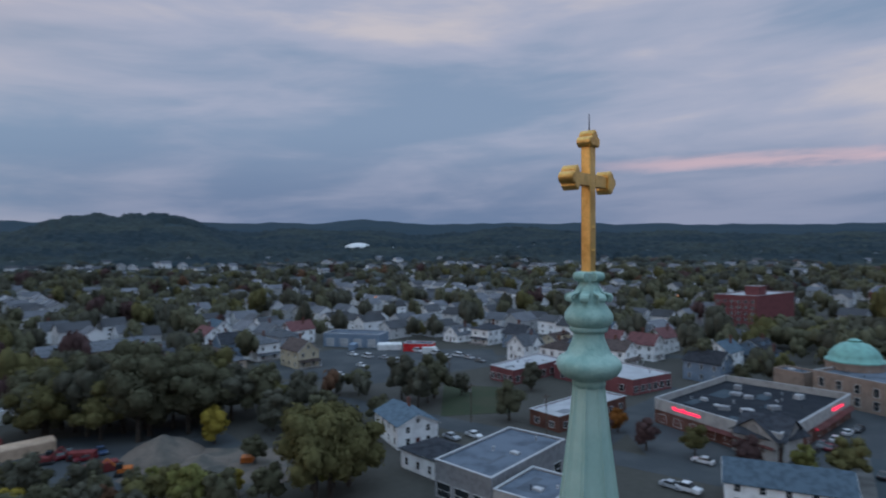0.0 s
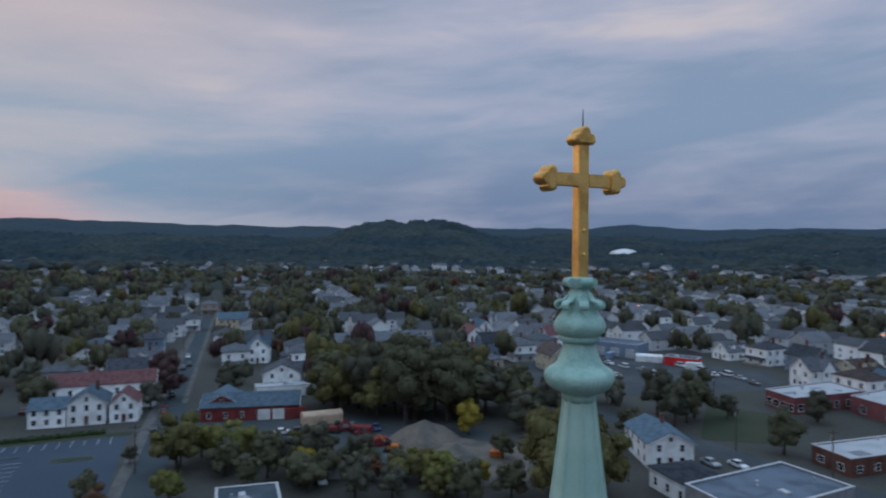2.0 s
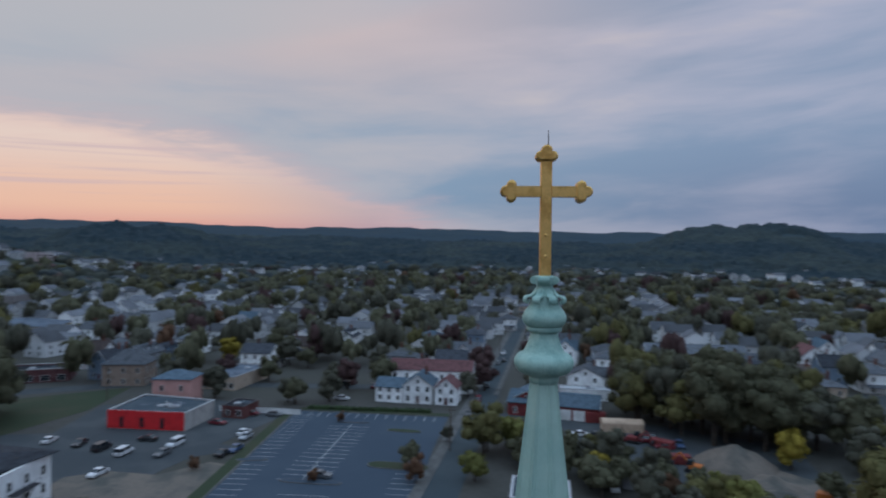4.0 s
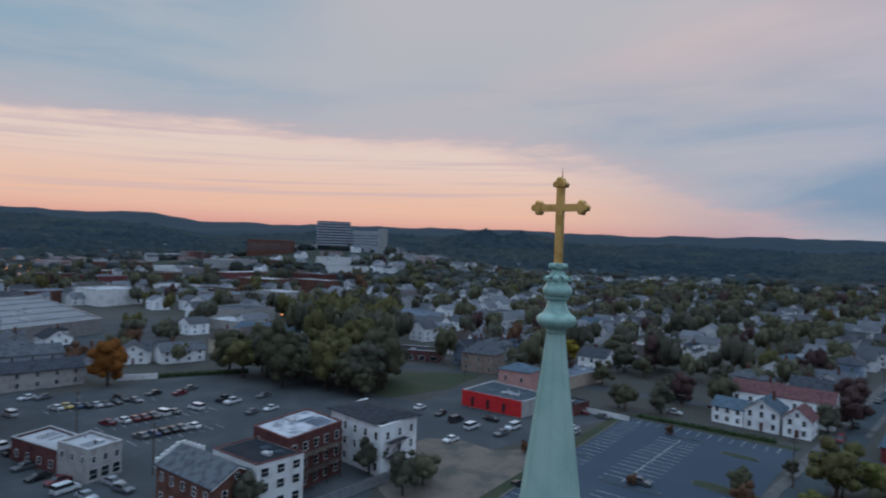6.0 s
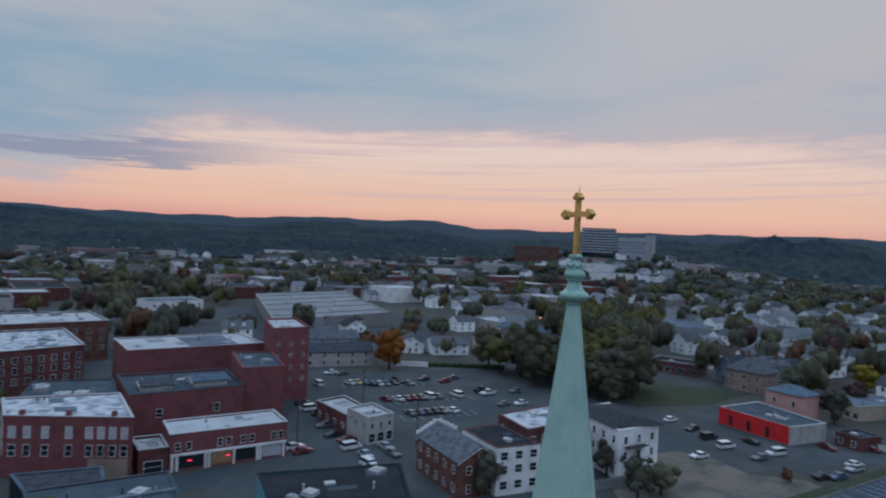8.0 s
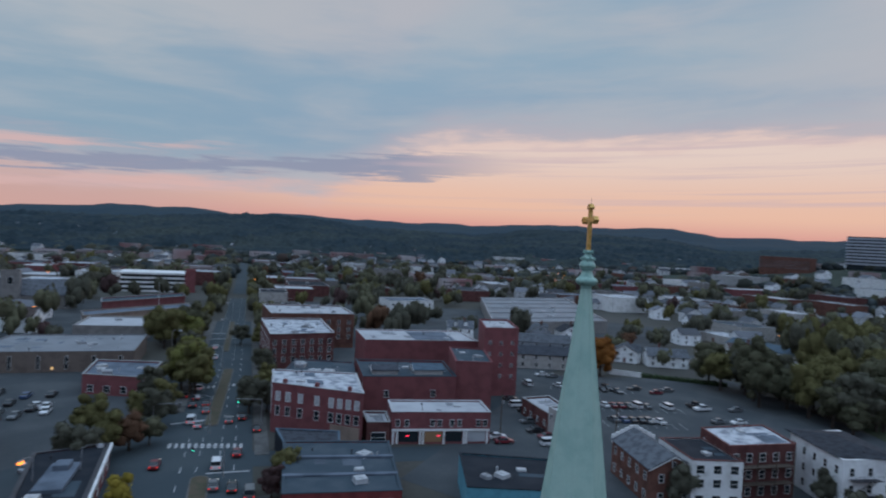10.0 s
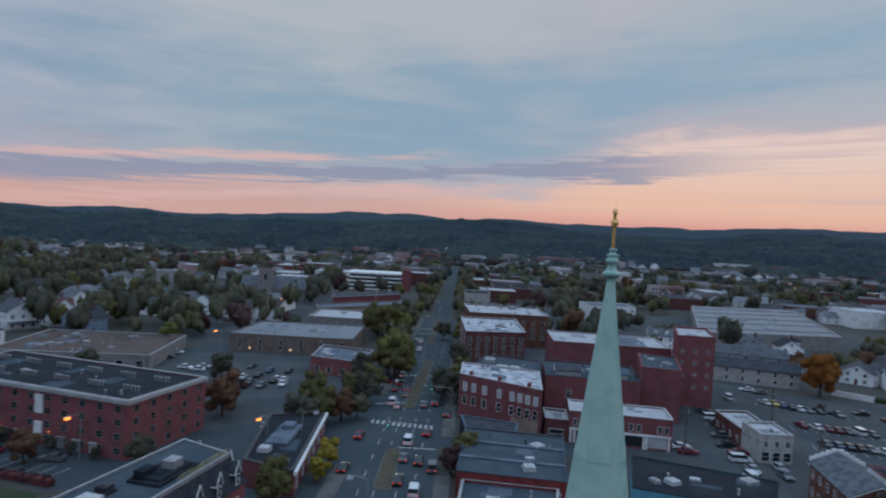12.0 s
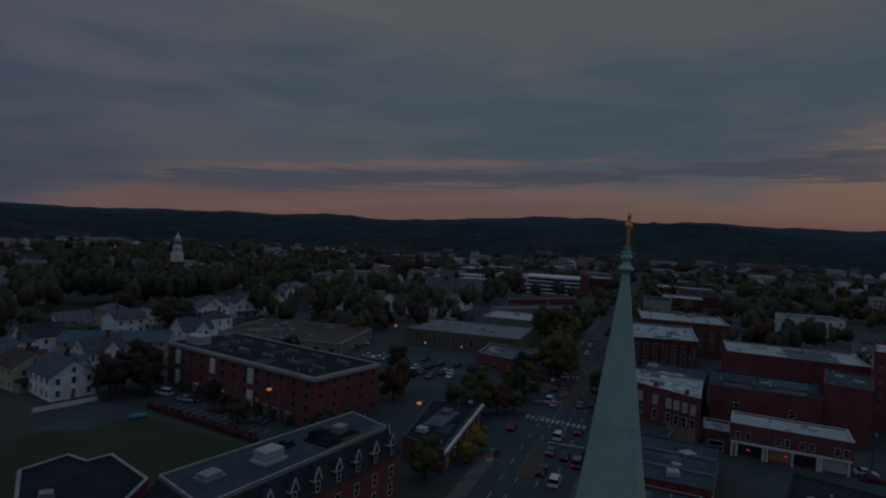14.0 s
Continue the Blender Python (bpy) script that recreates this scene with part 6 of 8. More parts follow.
def mansard_house():
    poly = [(2.9, -72), (10.5, -84), (40.5, -53), (31, -40)]
    ob = flat_block("mansard_school", "red brick building with slate mansard and white dormers", poly, 7.6, "brick", "roof_grey", "school", parapet=0.1, rows=[(3, 9, [1.0, 4.2], 1.1, 1.9), (0, 3, [1.0, 4.2], 1.1, 1.9)])
    cx, cy = sum(p[0] for p in poly) / 4, sum(p[1] for p in poly) / 4
    loc = [(x - cx, y - cy) for x, y in poly]
    lo, hi = inset(loc, -0.35), inset(loc, 2.0)
    m = Mesh()
    m.add([(x, y, 7.7) for x, y in lo] + [(x, y, 12.0) for x, y in hi], [(i, (i + 1) % 4, 4 + (i + 1) % 4, 4 + i) for i in range(4)])
    part("mansard", m, "shingle_dark", ob, "dark slate mansard slope")
    r = Mesh()
    r.prism(inset(loc, 2.1), 11.7, 12.05, bottom=False)
    part("flat_roof", r, "roof_blue", ob)
    curb = Mesh()
    a, b = inset(loc, 1.9), inset(loc, 2.25)
    vs = [(x, y, z) for pl, z in ((a, 11.8), (b, 11.8), (a, 12.4), (b, 12.4)) for x, y in pl]
    fs = []
    for i in range(4):
        j = (i + 1) % 4
        fs += [(i, j, 8 + j, 8 + i), (4 + j, 4 + i, 12 + i, 12 + j), (8 + i, 8 + j, 12 + j, 12 + i)]
    curb.add(vs, fs)
    part("roof_curb", curb, "metal_grey", ob)
    for e, n in ((3, 9), (0, 2)):
        p, q = loc[e], loc[(e + 1) % 4]
        ln = math.dist(p, q)
        for k in range(n):
            d = Mesh()
            d.box(-0.7, 0.7, -0.05, 1.6, 8.0, 10.0)
            d.add([(-0.7, -0.05, 10.0), (0.7, -0.05, 10.0), (0, -0.05, 11.6), (-0.7, 1.6, 10.0), (0.7, 1.6, 10.0), (0, 1.6, 11.6)], [(0, 1, 2), (5, 4, 3), (0, 2, 5, 3), (2, 1, 4, 5)])
            dm = part("dormer", d, "shingle_dark", ob, m=on_wall(p, q, ln * (k + 0.5) / n, 0))
            t = Mesh()
            for s in (-1, 1):
                t.rod((s * 0.85, -0.12, 9.8), (0, -0.12, 11.75), 0.09, 4)
                t.rod((s * 0.85, 1.4, 9.8), (s * 0.85, -0.12, 9.8), 0.07, 4)
            part("white_gable", t, "white_paint", dm, "white pointed gable trim")
            part("window", window_data(0.8, 1.5), "", dm, m=Matrix.Translation((0, -0.08, 8.2)))
    rng = random.Random(21)
    for fx, fy, a, b, hh, tone in ((0.30, 0.45, 3.4, 2.0, 0.7, "roof_black"), (0.27, 0.42, 1.1, 0.9, 1.9, "metal_grey"), (0.36, 0.55, 1.3, 0.8, 1.5, "roof_black"), (0.62, 0.50, 1.8, 1.3, 1.9, "metal_white"), (0.50, 0.66, 0.8, 0.8, 1.1, "iron"), (0.85, 0.6, 1.4, 1.0, 1.0, "metal_grey")):
        o = Vector(loc[0]).lerp(Vector(loc[3]), fx) + (Vector(loc[1]) - Vector(loc[0])) * fy
        u = Mesh()
        u.box(-a * 1.25, a * 1.25, -b * 1.25, b * 1.25, 0, 0.4)
        u.box(-a, a, -b, b, 0.4, hh, 0, 0.12)
        u.lathe([(hh, b * 0.4), (hh + 0.1, b * 0.4), (hh + 0.12, b * 0.3)], 10, 0, 0, a * 0.4, 0)
        part("roof_unit", u, tone, ob, "large plant box on the roof", pose(o.x, o.y, 12.05, 0, 0, 49))
    for k in range(2):
        rail = Mesh()
        for i in range(12):
            rail.rod((i * 1.0, 0, 0), (i * 1.0, 0, 1.0), 0.03, 4)
        for z in (0.5, 1.0):
            rail.rod((0, 0, z), (11, 0, z), 0.03, 4)
        o = Vector(inset(loc, 2.3)[0])
        part("roof_rail", rail, "yellow_paint", ob, m=pose(o.x + k * 0.4, o.y + k * 0.4, 12.05, 0, 0, 49))


mansard_house()
house_ab("blue_roofed_house", "long white house with a blue-grey roof", (-300, -86), (-288, -52), 13, 4.6, 2.6, "white_siding", "shingle_blue", cols=(2, 8), storeys=1)
house_ab("hipped_house", "broad cream house with a pale hipped roof", (-386, -19), (-372, 17), 24, 4.6, 3.6, "cream_siding", "roof_grey", kind="hip", cols=(4, 6), storeys=1, chimney=False)
flat_block("maroon_shop", "low shop with a maroon front and a dark roof", [(-248, -6), (-243, 13), (-254, 16), (-259, -3)], 4.0, "shingle_red", "roof_black", "shop", rows=[(0, 4, [0.6], 2.6, 1.8)], trim="metal_white")
house_ab("white_cottage", "white gabled house at the edge of the car park", (-222, -108), (-226, -98), 11, 4.6, 3.0, "white_siding", "shingle_grey", ridge="perp", cross=True, storeys=2)
house_ab("white_farmhouse", "white house with cross gables near the car park", (-225, -93), (-235, -80), 9, 4.6, 2.8, "white_siding", "shingle_grey", cols=(2, 4), cross=True, porch=False)
house_ab("terrace_row", "long pale terrace with a dark roof", (-163, -135), (-191, -104), 10, 5.6, 2.6, "stucco", "shingle_dark", cols=(2, 8), chimney=False)
house_ab("terrace_row_behind", "grey terrace with a dark roof behind the first", (-190, -150), (-212, -122), 10, 6.0, 2.8, "grey_siding", "shingle_grey", cols=(2, 6))
wall = Mesh()
wall.box(0, 12, -0.15, 0.15, 0, 1.9)
wl = new("boundary_wall", wall.data("boundary_wall", "white_paint"))
wl.matrix_world = pose(-196, -96, 0, 0, 0, 112)
tagged(wl, "low white wall at the edge of the car park", "wall")


for a, b, dp, ln in (((38, -305), (28, -309), 13, "shingle_grey"), ((22, -310), (11, -314), 13, "shingle_brown"), ((56, -266), (46, -271), 12, "shingle_grey"), ((42, -272), (33, -276), 12, "shingle_red"), ((68, -247), (57, -252), 12, "shingle_grey"), ((4, -318), (-7, -322), 13, "shingle_blue")):
    house_ab("victorian_house", "tall white wooden house with steep gables", a, b, dp, 7.2, 4.2, "white_siding", ln, ridge="perp", cross=True, porch=True, cols=(3, 3))
flat_block("low_market", "broad low building with a brown flat roof", [(54, -205), (10, -186), (-4, -220), (40, -240)], 4.0, "concrete", "roof_brown", "shop", rows=[(0, 8, [0.6], 2.2, 2.0)], units=8, seed=14)
house_ab("grey_roofed_house", "long tan house with a blue-grey roof", (98, -178), (66, -182), 11, 5.0, 2.6, "tan_siding", "shingle_blue", cols=(2, 7), chimney=False)
house_ab("white_corner_house", "white two-storey house with a slate-blue gable roof beside the lawn", (81, -129.3), (73, -136.5), 13, 6.0, 3.4, "white_siding", "shingle_blue", ridge="perp", cross=True, dormer=True, cols=(3, 4))
sheet_of("corner_lots", ccw([(-66, -160), (-27, -92), (-4, -74), (14, -94), (32, -99), (6, -124), (30, -166), (14, -206), (-44, -245), (-72, -192)]), 0.012, "asphalt", "asphalt lanes and yards round the corner shops", "parking lot")
sheet_of("driveway", ccw([(75.7, -108), (66, -108), (58.5, -118), (70, -131.5), (81, -120.5)]), 0.062, "asphalt_old", "worn asphalt driveway beside the lawn", "driveway")


def covered_bench():
    ob = thing("covered_bench", "long bench under a bright blue tarpaulin on the lawn", "bench", 57.6, -117.1, 0, 25)
    top = Mesh()
    top.add([(-1.9, -0.8, 0.35), (1.9, -0.8, 0.35), (1.9, 0.8, 0.35), (-1.9, 0.8, 0.35), (-1.7, -0.6, 0.85), (1.6, -0.62, 0.8), (1.7, 0.6, 0.86), (-1.6, 0.62, 0.82), (0, 0, 0.98)],
            [(3, 2, 1, 0), (0, 1, 5, 4), (1, 2, 6, 5), (2, 3, 7, 6), (3, 0, 4, 7), (4, 5, 8), (5, 6, 8), (6, 7, 8), (7, 4, 8)])
    part("tarp", top, "blue_tarp", ob)
    for x in (-1.6, 1.6):
        for y in (-0.6, 0.6):
            leg = Mesh()
            leg.box(x - 0.06, x + 0.06, y - 0.06, y + 0.06, 0, 0.4)
            part("leg", leg, "wood_pole", ob)


covered_bench()
flat_block("school_wing", "low brick wing with a black flat roof and thin pale edges", ccw([(41.5, -62), (49.6, -72.3), (52.3, -69.5), (56, -72.3), (60.5, -66), (55, -52), (43, -50)]), 7.9, "brick", "roof_black", "school wing", trim="metal_grey", units=1, seed=17, parapet=0.25)
for k, (x, y, a, b, hh, wall, roof) in enumerate(((-688, -262, 34, 12, 6, "white_paint", "roof_white"), (-726, -198, 38, 12, 7, "concrete_pale", "roof_white"), (-742, -335, 30, 13, 6, "brick_brown", "roof_grey"), (-588, -350, 24, 12, 6, "tan_siding", "roof_grey"),
                                                   (-640, -170, 30, 11, 6, "brick", "roof_white"), (-655, -318, 26, 10, 5, "red_wood", "roof_white"), (-900, -330, 40, 14, 8, "white_paint", "roof_white"))):
    d, e = VD * a, UD * b
    c = Vector((x, y))
    flat_block("roadside_store", {"w": "white", "c": "pale concrete", "b": "brick", "t": "tan", "r": "dark red"}[wall[0]] + " roadside store with a broad flat roof", ccw([tuple(c - d - e), tuple(c + d - e), tuple(c + d + e), tuple(c - d + e)]), land(x, y) + hh, wall, roof, "store", trim="metal_white", parapet=0.3)



def grey_church():
    ob = house_ab("stone_church", "grey stone church with a steep slate roof", (-50, -364), (-90, -352), 15, 7.5, 7.5, "concrete", "shingle_grey", cols=(1, 6), storeys=1, chimney=False, category="church")
    t = flat_block("church_bell_tower", "square grey stone bell tower with battlements", [(-58, -357), (-66, -354.5), (-68.5, -362.5), (-60.5, -365)], 19, "concrete", "roof_grey", "tower", rows=[(0, 1, [13.5], 2.0, 3.6)], parapet=1.0, trim="concrete")


grey_church()


def parking_deck():
    ob = thing("parking_deck", "open white parking deck of several storeys", "parking deck", -172, -440, 0, 155)
    for k in range(5):
        m = Mesh()
        m.box(-24, 24, -15, 15, k * 3.1 + 0.0, k * 3.1 + 1.3)
        part("deck_band", m, "white_paint", ob)
    # added dark block stands in for the shade inside the open storeys
    core = Mesh()
    core.box(-23, 23, -14, 14, 0, 12.6)
    part("dark_core", core, "glass", ob)
    st = Mesh()
    st.box(18, 25, -16, -10, 0, 17)
    part("stair_tower", st, "brick", ob)
    TAKEN.append((-172, -440, 28))


parking_deck()


def white_steeple():
    x, y, z = 117, -426, land(117, -426)
    ob = thing("white_steeple", "white tiered wooden steeple on a brick base", "steeple", x, y, z)
    b = Mesh()
    b.box(-4.2, 4.2, -4.2, 4.2, 0, 14 - z)
    part("base", b, "brick", ob)
    tiers = Mesh()
    tiers.box(-3.6, 3.6, -3.6, 3.6, 14 - z, 20 - z)
    part("belfry", tiers, "white_paint", ob)
    for z0, z1, r in ((20, 25, 3.0), (25, 29, 2.2)):
        m = Mesh()
        m.lathe([(z0 - z, r), (z1 - z - 0.4, r), (z1 - z - 0.3, r + 0.4), (z1 - z, r + 0.4)], 8, math.pi / 8)
        part("tier", m, "white_paint", ob)
        for i in range(8):
            a = i * math.pi / 4
            w = window_data(1.0, 2.2)
            part("louvre", w, "", ob, m=Matrix.Translation((r * 0.925 * math.cos(a), r * 0.925 * math.sin(a), z0 - z + 1.0)) @ Matrix.Rotation(a + math.pi / 2, 4, "Z"))
    d = Mesh()
    d.lathe([(29 - z, 2.2), (30.5 - z, 2.0), (31.8 - z, 1.3), (32.6 - z, 0.4), (35.5 - z, 0.05)], 12)
    part("cap", d, "white_paint", ob, soft=True)
    h = house("meeting_hall", "brick meeting hall below the white steeple", x + 4, y - 14, 10, 16, 24, 8, 5, "brick", "shingle_grey", z=z, cols=(3, 5), chimney=False, category="hall")


white_steeple()


def far_office():
    x, y = -850, -100
    z = land(x, y) - 1
    ob = thing("office_slab", "pale office slab with dark window bands on the far hill", "office building", x, y, z, 95)
    for k in range(9):
        m = Mesh()
        m.box(-23, 23, -10, 10, 6 + k * 3.7, 8.2 + k * 3.7)
        part("floor_band", m, "office_panel", ob)
    c = Mesh()
    c.box(-22, 22, -9, 9, 0, 39)
    part("glass_core", c, "glass", ob, "dark glazed core")
    w = flat_block("office_wing", "lower grey office wing beside the slab", [(-838, -74), (-836, -38), (-856, -36), (-858, -72)], z + 27, "office_panel", "roof_grey", "office building", rows=[(0, 8, [z + 8, z + 12, z + 16, z + 20], 2.4, 2.0)])
    w = flat_block("office_stair", "white stair tower of the office wing", [(-836, -38), (-835, -28), (-850, -26), (-852, -36)], z + 31, "concrete_pale", "roof_grey", "tower")
    w = flat_block("brick_mill", "long brick mill below the offices", [(-800, -205), (-797, -150), (-820, -148), (-823, -203)], land(-805, -180) + 19, "brick_brown", "roof_grey", "mill", rows=[(0, 12, [land(-805, -180) + q for q in (6, 9.5, 13)], 2.0, 2.0)])


far_office()


def far_dome():
    a = radians(99.1)
    r = 1250
    x, y = r * math.cos(a), r * math.sin(a)
    z = land(x, y) + 4
    ob = thing("white_dome", "low white domed arena among distant trees", "arena", x, y, 0)
    d = Mesh()
    d.lathe([(z - 30, 29), (z + 4, 29), (z + 8, 27), (z + 12, 22), (z + 14.6, 15), (z + 16.2, 7), (z + 16.6, 1)], 32)
    part("shell", d, "white_paint", ob, soft=True)


far_dome()


# ---- trees ----
def leaf_cloud(rng, lobes, count, size):
    """Many small leaf tufts on the surface of overlapping lobes, with gaps."""
    m = Mesh()
    tot = sum(r ** 2 for *_, r in lobes)
    for cx, cy, cz, r in lobes:
        for _ in range(int(count * r * r / tot)):
            u, a = rng.uniform(-0.75, 1), rng.uniform(0, 2 * math.pi)
            s = math.sqrt(1 - u * u)
            d = Vector((s * math.cos(a), s * math.sin(a), u))
            rr = r * (rng.uniform(0.80, 1.08) + 0.14 * noise.noise(d * 2.3 + Vector((cx, cy, cz))))
            p = Vector((cx, cy, cz)) + Vector((d.x * rr, d.y * rr, d.z * rr * 0.9))
            nrm = (d + Vector((rng.uniform(-1, 1), rng.uniform(-1, 1), rng.uniform(-0.3, 1))) * 0.4).normalized()
            t = nrm.orthogonal().normalized()
            t.rotate(Matrix.Rotation(rng.uniform(0, 6.28), 3, nrm))
            b = nrm.cross(t)
            k = size * rng.uniform(0.6, 1.25)
            q = [p + t * k - nrm * k * 0.25, p + b * k * 0.7, p - t * k - nrm * k * 0.25, p - b * k * 0.7]
            m.add(q, [(0, 1, 2, 3)])
    return m


def core(m, cx, cy, cz, r, rng, n=8, k=5):
    """A rough dark core inside a lobe, so that the crown is dense."""
    vs = []
    for j in range(k):
        e = -math.pi / 2 + math.pi * (j + 0.5) / k
        for i in range(n):
            a = 2 * math.pi * i / n
            rr = r * rng.uniform(0.72, 0.9)
            vs.append((cx + rr * math.cos(e) * math.cos(a), cy + rr * math.cos(e) * math.sin(a), cz + rr * 0.88 * math.sin(e)))
    fs = []
    for j in range(k - 1):
        fs += [(j * n + i, j * n + (i + 1) % n, (j + 1) * n + (i + 1) % n, (j + 1) * n + i) for i in range(n)]
    fs += [tuple(range(n - 1, -1, -1)), tuple((k - 1) * n + i for i in range(n))]
    m.add(vs, fs)


TREES = {}
FAR_TREES = []   # trees too far off to pick apart, joined later
LEAVES = {"g": ("leaf_green", "green"), "d": ("leaf_dark", "dark green"), "o": ("leaf_olive", "olive green"), "y": ("leaf_yellow", "bright yellow"), "l": ("leaf_lime", "yellow-green"),
          "r": ("leaf_rust", "rust brown"), "m": ("leaf_maroon", "dark maroon"), "n": ("leaf_orange", "orange")}


def tree(x, y, r, kind="g", tall=1.0, z=0.0):
    """A broadleaf tree with a crown of radius r."""
    rng = random.Random(int(x * 7 + y * 13))
    if math.hypot(x, y) > 265:
        FAR_TREES.append((kind, x, y, z, r, r * 2.0 * tall))
        return None
    var = rng.randrange(3 if kind in "gdo" else 2)
    big = r > 7.5
    key = (kind, var, big)
    turn = rng.uniform(0, 360)
    if key in TREES:
        s, old = r / 5.0, TREES[key].scale
        return copy_thing(TREES[key], pose(x, y, z, 0, 0, turn) @ Matrix.Diagonal((s / old.x, s / old.y, s * tall * rng.uniform(0.9, 1.1) / old.z, 1)))
    pr = random.Random(hash((ord(kind), var, big)) % 9973)
    ob = thing("tree", f"broadleaf tree with a {LEAVES[kind][1]} autumn crown" if kind in "yrno" else f"broadleaf tree with a {LEAVES[kind][1]} crown", "tree", x, y, z, turn)
    lobes = [(0, 0, 5.2, 3.3)]
    for k in range(17 if big else 12):
        a = k * 2.4 + pr.uniform(-0.5, 0.5)
        e = pr.uniform(-1.05, 1.25)
        d = pr.uniform(2.6, 3.7)
        lobes.append((d * math.cos(e) * math.cos(a), d * math.cos(e) * math.sin(a), 5.3 + d * 1.05 * math.sin(e), pr.uniform(0.9, 1.7)))
    tr = Mesh()
    tr.rod((0, 0, -0.3), (0.1, 0, 2.6), 0.34, 8, 0.24)
    tr.rod((0.1, 0, 2.6), (0, 0.1, 6.5), 0.24, 7, 0.1)
    for cx, cy, cz, rr in lobes[1::2]:
        tr.rod((0.08, 0, 2.4 + pr.uniform(0, 1.2)), (cx * 0.8, cy * 0.8, cz), 0.13, 5, 0.04)
    part("trunk", tr, "bark", ob)
    crown = leaf_cloud(pr, lobes, 2300 if big else 1000, 0.27 if big else 0.36)
    for cx, cy, cz, rr in lobes:
        core(crown, cx, cy, cz, rr, pr, 8 if rr > 2 else 6, 5 if rr > 2 else 4)
    part("crown", crown, LEAVES[kind][0], ob, soft=True)
    s = r / 5.0
    ob.scale = (s, s, s * tall * rng.uniform(0.9, 1.1))
    TREES[key] = ob
    return ob


def grove(x, y, rx, ry, turn, n, kinds, r0=5.0, r1=7.5, tall=1.0, seed=0):
    rng = random.Random(int(x * 3 + y * 5) + seed)
    rot = Matrix.Rotation(radians(turn), 2)
    for i in range(n):
        a = i * 2.39996
        d = math.sqrt((i + 0.5) / n)
        p = rot @ Vector((rx * d * math.cos(a), ry * d * math.sin(a)))
        tree(x + p.x + rng.uniform(-1, 1), y + p.y + rng.uniform(-1, 1), rng.uniform(r0, r1), rng.choice(kinds), tall * rng.uniform(0.85, 1.15))
    TAKEN.append((x, y, max(rx, ry)))


def free_street(p):
    """Keeps the pavements' trees out of the buildings."""
    return all((p.x - tx) ** 2 + (p.y - ty) ** 2 > (tr * 0.72) ** 2 for tx, ty, tr in TAKEN)


grove(-86, 147, 28, 12, 12, 25, "ggogdo", 7.0, 9.8, 1.12)
grove(-55, 160, 16, 9, 0, 7, "gdog", 4.5, 6.5)
grove(-203, -34, 34, 16, 72, 20, "gdgo", 6.5, 9.5, 1.15)
grove(-185, -14, 9, 7, 0, 3, "gd", 5, 6.5)
grove(-278, -28, 32, 20, 80, 12, "godl", 7, 9, 1.1)
grove(-345, -40, 40, 22, 80, 12, "gdol", 8, 10)
grove(-182, 220, 12, 9, 40, 4, "ogd", 5, 7)
grove(-253, 289, 26, 16, 40, 7, "dgo", 7, 9)
grove(155, 232, 24, 14, 20, 9, "dg", 6.5, 8, 0.85)
grove(162, 272, 46, 18, 20, 22, "ddgo", 7, 9, 0.72)
grove(230, 280, 40, 24, 20, 14, "ddgo", 9, 12, 1.1)
grove(-14, 172, 11, 8, 0, 4, "gd", 5, 6.5)
grove(-27, 106, 6, 5, 0, 4, "oo", 7.5, 9, 1.2)
grove(-21, -117, 7, 5, 60, 3, "do", 4, 5)
grove(-92, -233, 16, 9, 60, 6, "gol", 6, 8.5)
grove(-292, -345, 16, 8, 10, 6, "gol", 5, 7)
grove(-373, -368, 26, 9, 15, 8, "gold", 5, 7)
grove(-470, -395, 30, 10, 15, 8, "gdo", 6, 8)
grove(-16, -268, 9, 7, 0, 4, "dgl", 4, 6)
grove(-46, -270, 8, 6, 0, 3, "dg", 4, 6)
grove(-205, -265, 9, 6, 0, 3, "dg", 4, 5)
grove(-248, -118, 14, 5, 15, 5, "dgr", 3.2, 4.6)
grove(-282, -112, 12, 6, 20, 5, "dgd", 3.4, 5.2)
grove(-302, -136, 18, 5, 30, 6, "dgo", 3.4, 4.8)
grove(-236, -232, 16, 5, 60, 5, "gd", 3.4, 5.0)
grove(-322, -286, 18, 7, 40, 6, "gdo", 4.0, 5.6)
grove(-61, -158, 14, 4, 60, 5, "olo", 6, 7.5, 1.05)
grove(64, -140, 9, 8, 0, 4, "mdm", 5, 7)
grove(104, -300, 34, 16, -10, 20, "ddgd", 8, 11, 1.05)
grove(76, -352, 26, 12, -20, 9, "ddg", 7, 9, 1.0)
grove(73, -226, 5, 4, 0, 2, "gd", 6.5, 8, 0.9)
grove(-86, 94, 24, 9, 10, 13, "golodg", 3.2, 5.2, 1.0, 2)
grove(-50, 100, 10, 7, 0, 6, "glog", 3.0, 4.4, 1.0, 3)
for s in range(30):
    for off, lo in ((12.6, 34), (-12.2, 44)):
        p = Vector((-27, -84)) + UD * (lo + s * 13.0) + Vector((-UD.y, UD.x)) * (off * (0.72 if s > 15 else 1))
        if free_street(p):
            tree(p.x, p.y, 3.6 + (s * 37 % 10) / 6, "gdoodg"[s % 6])
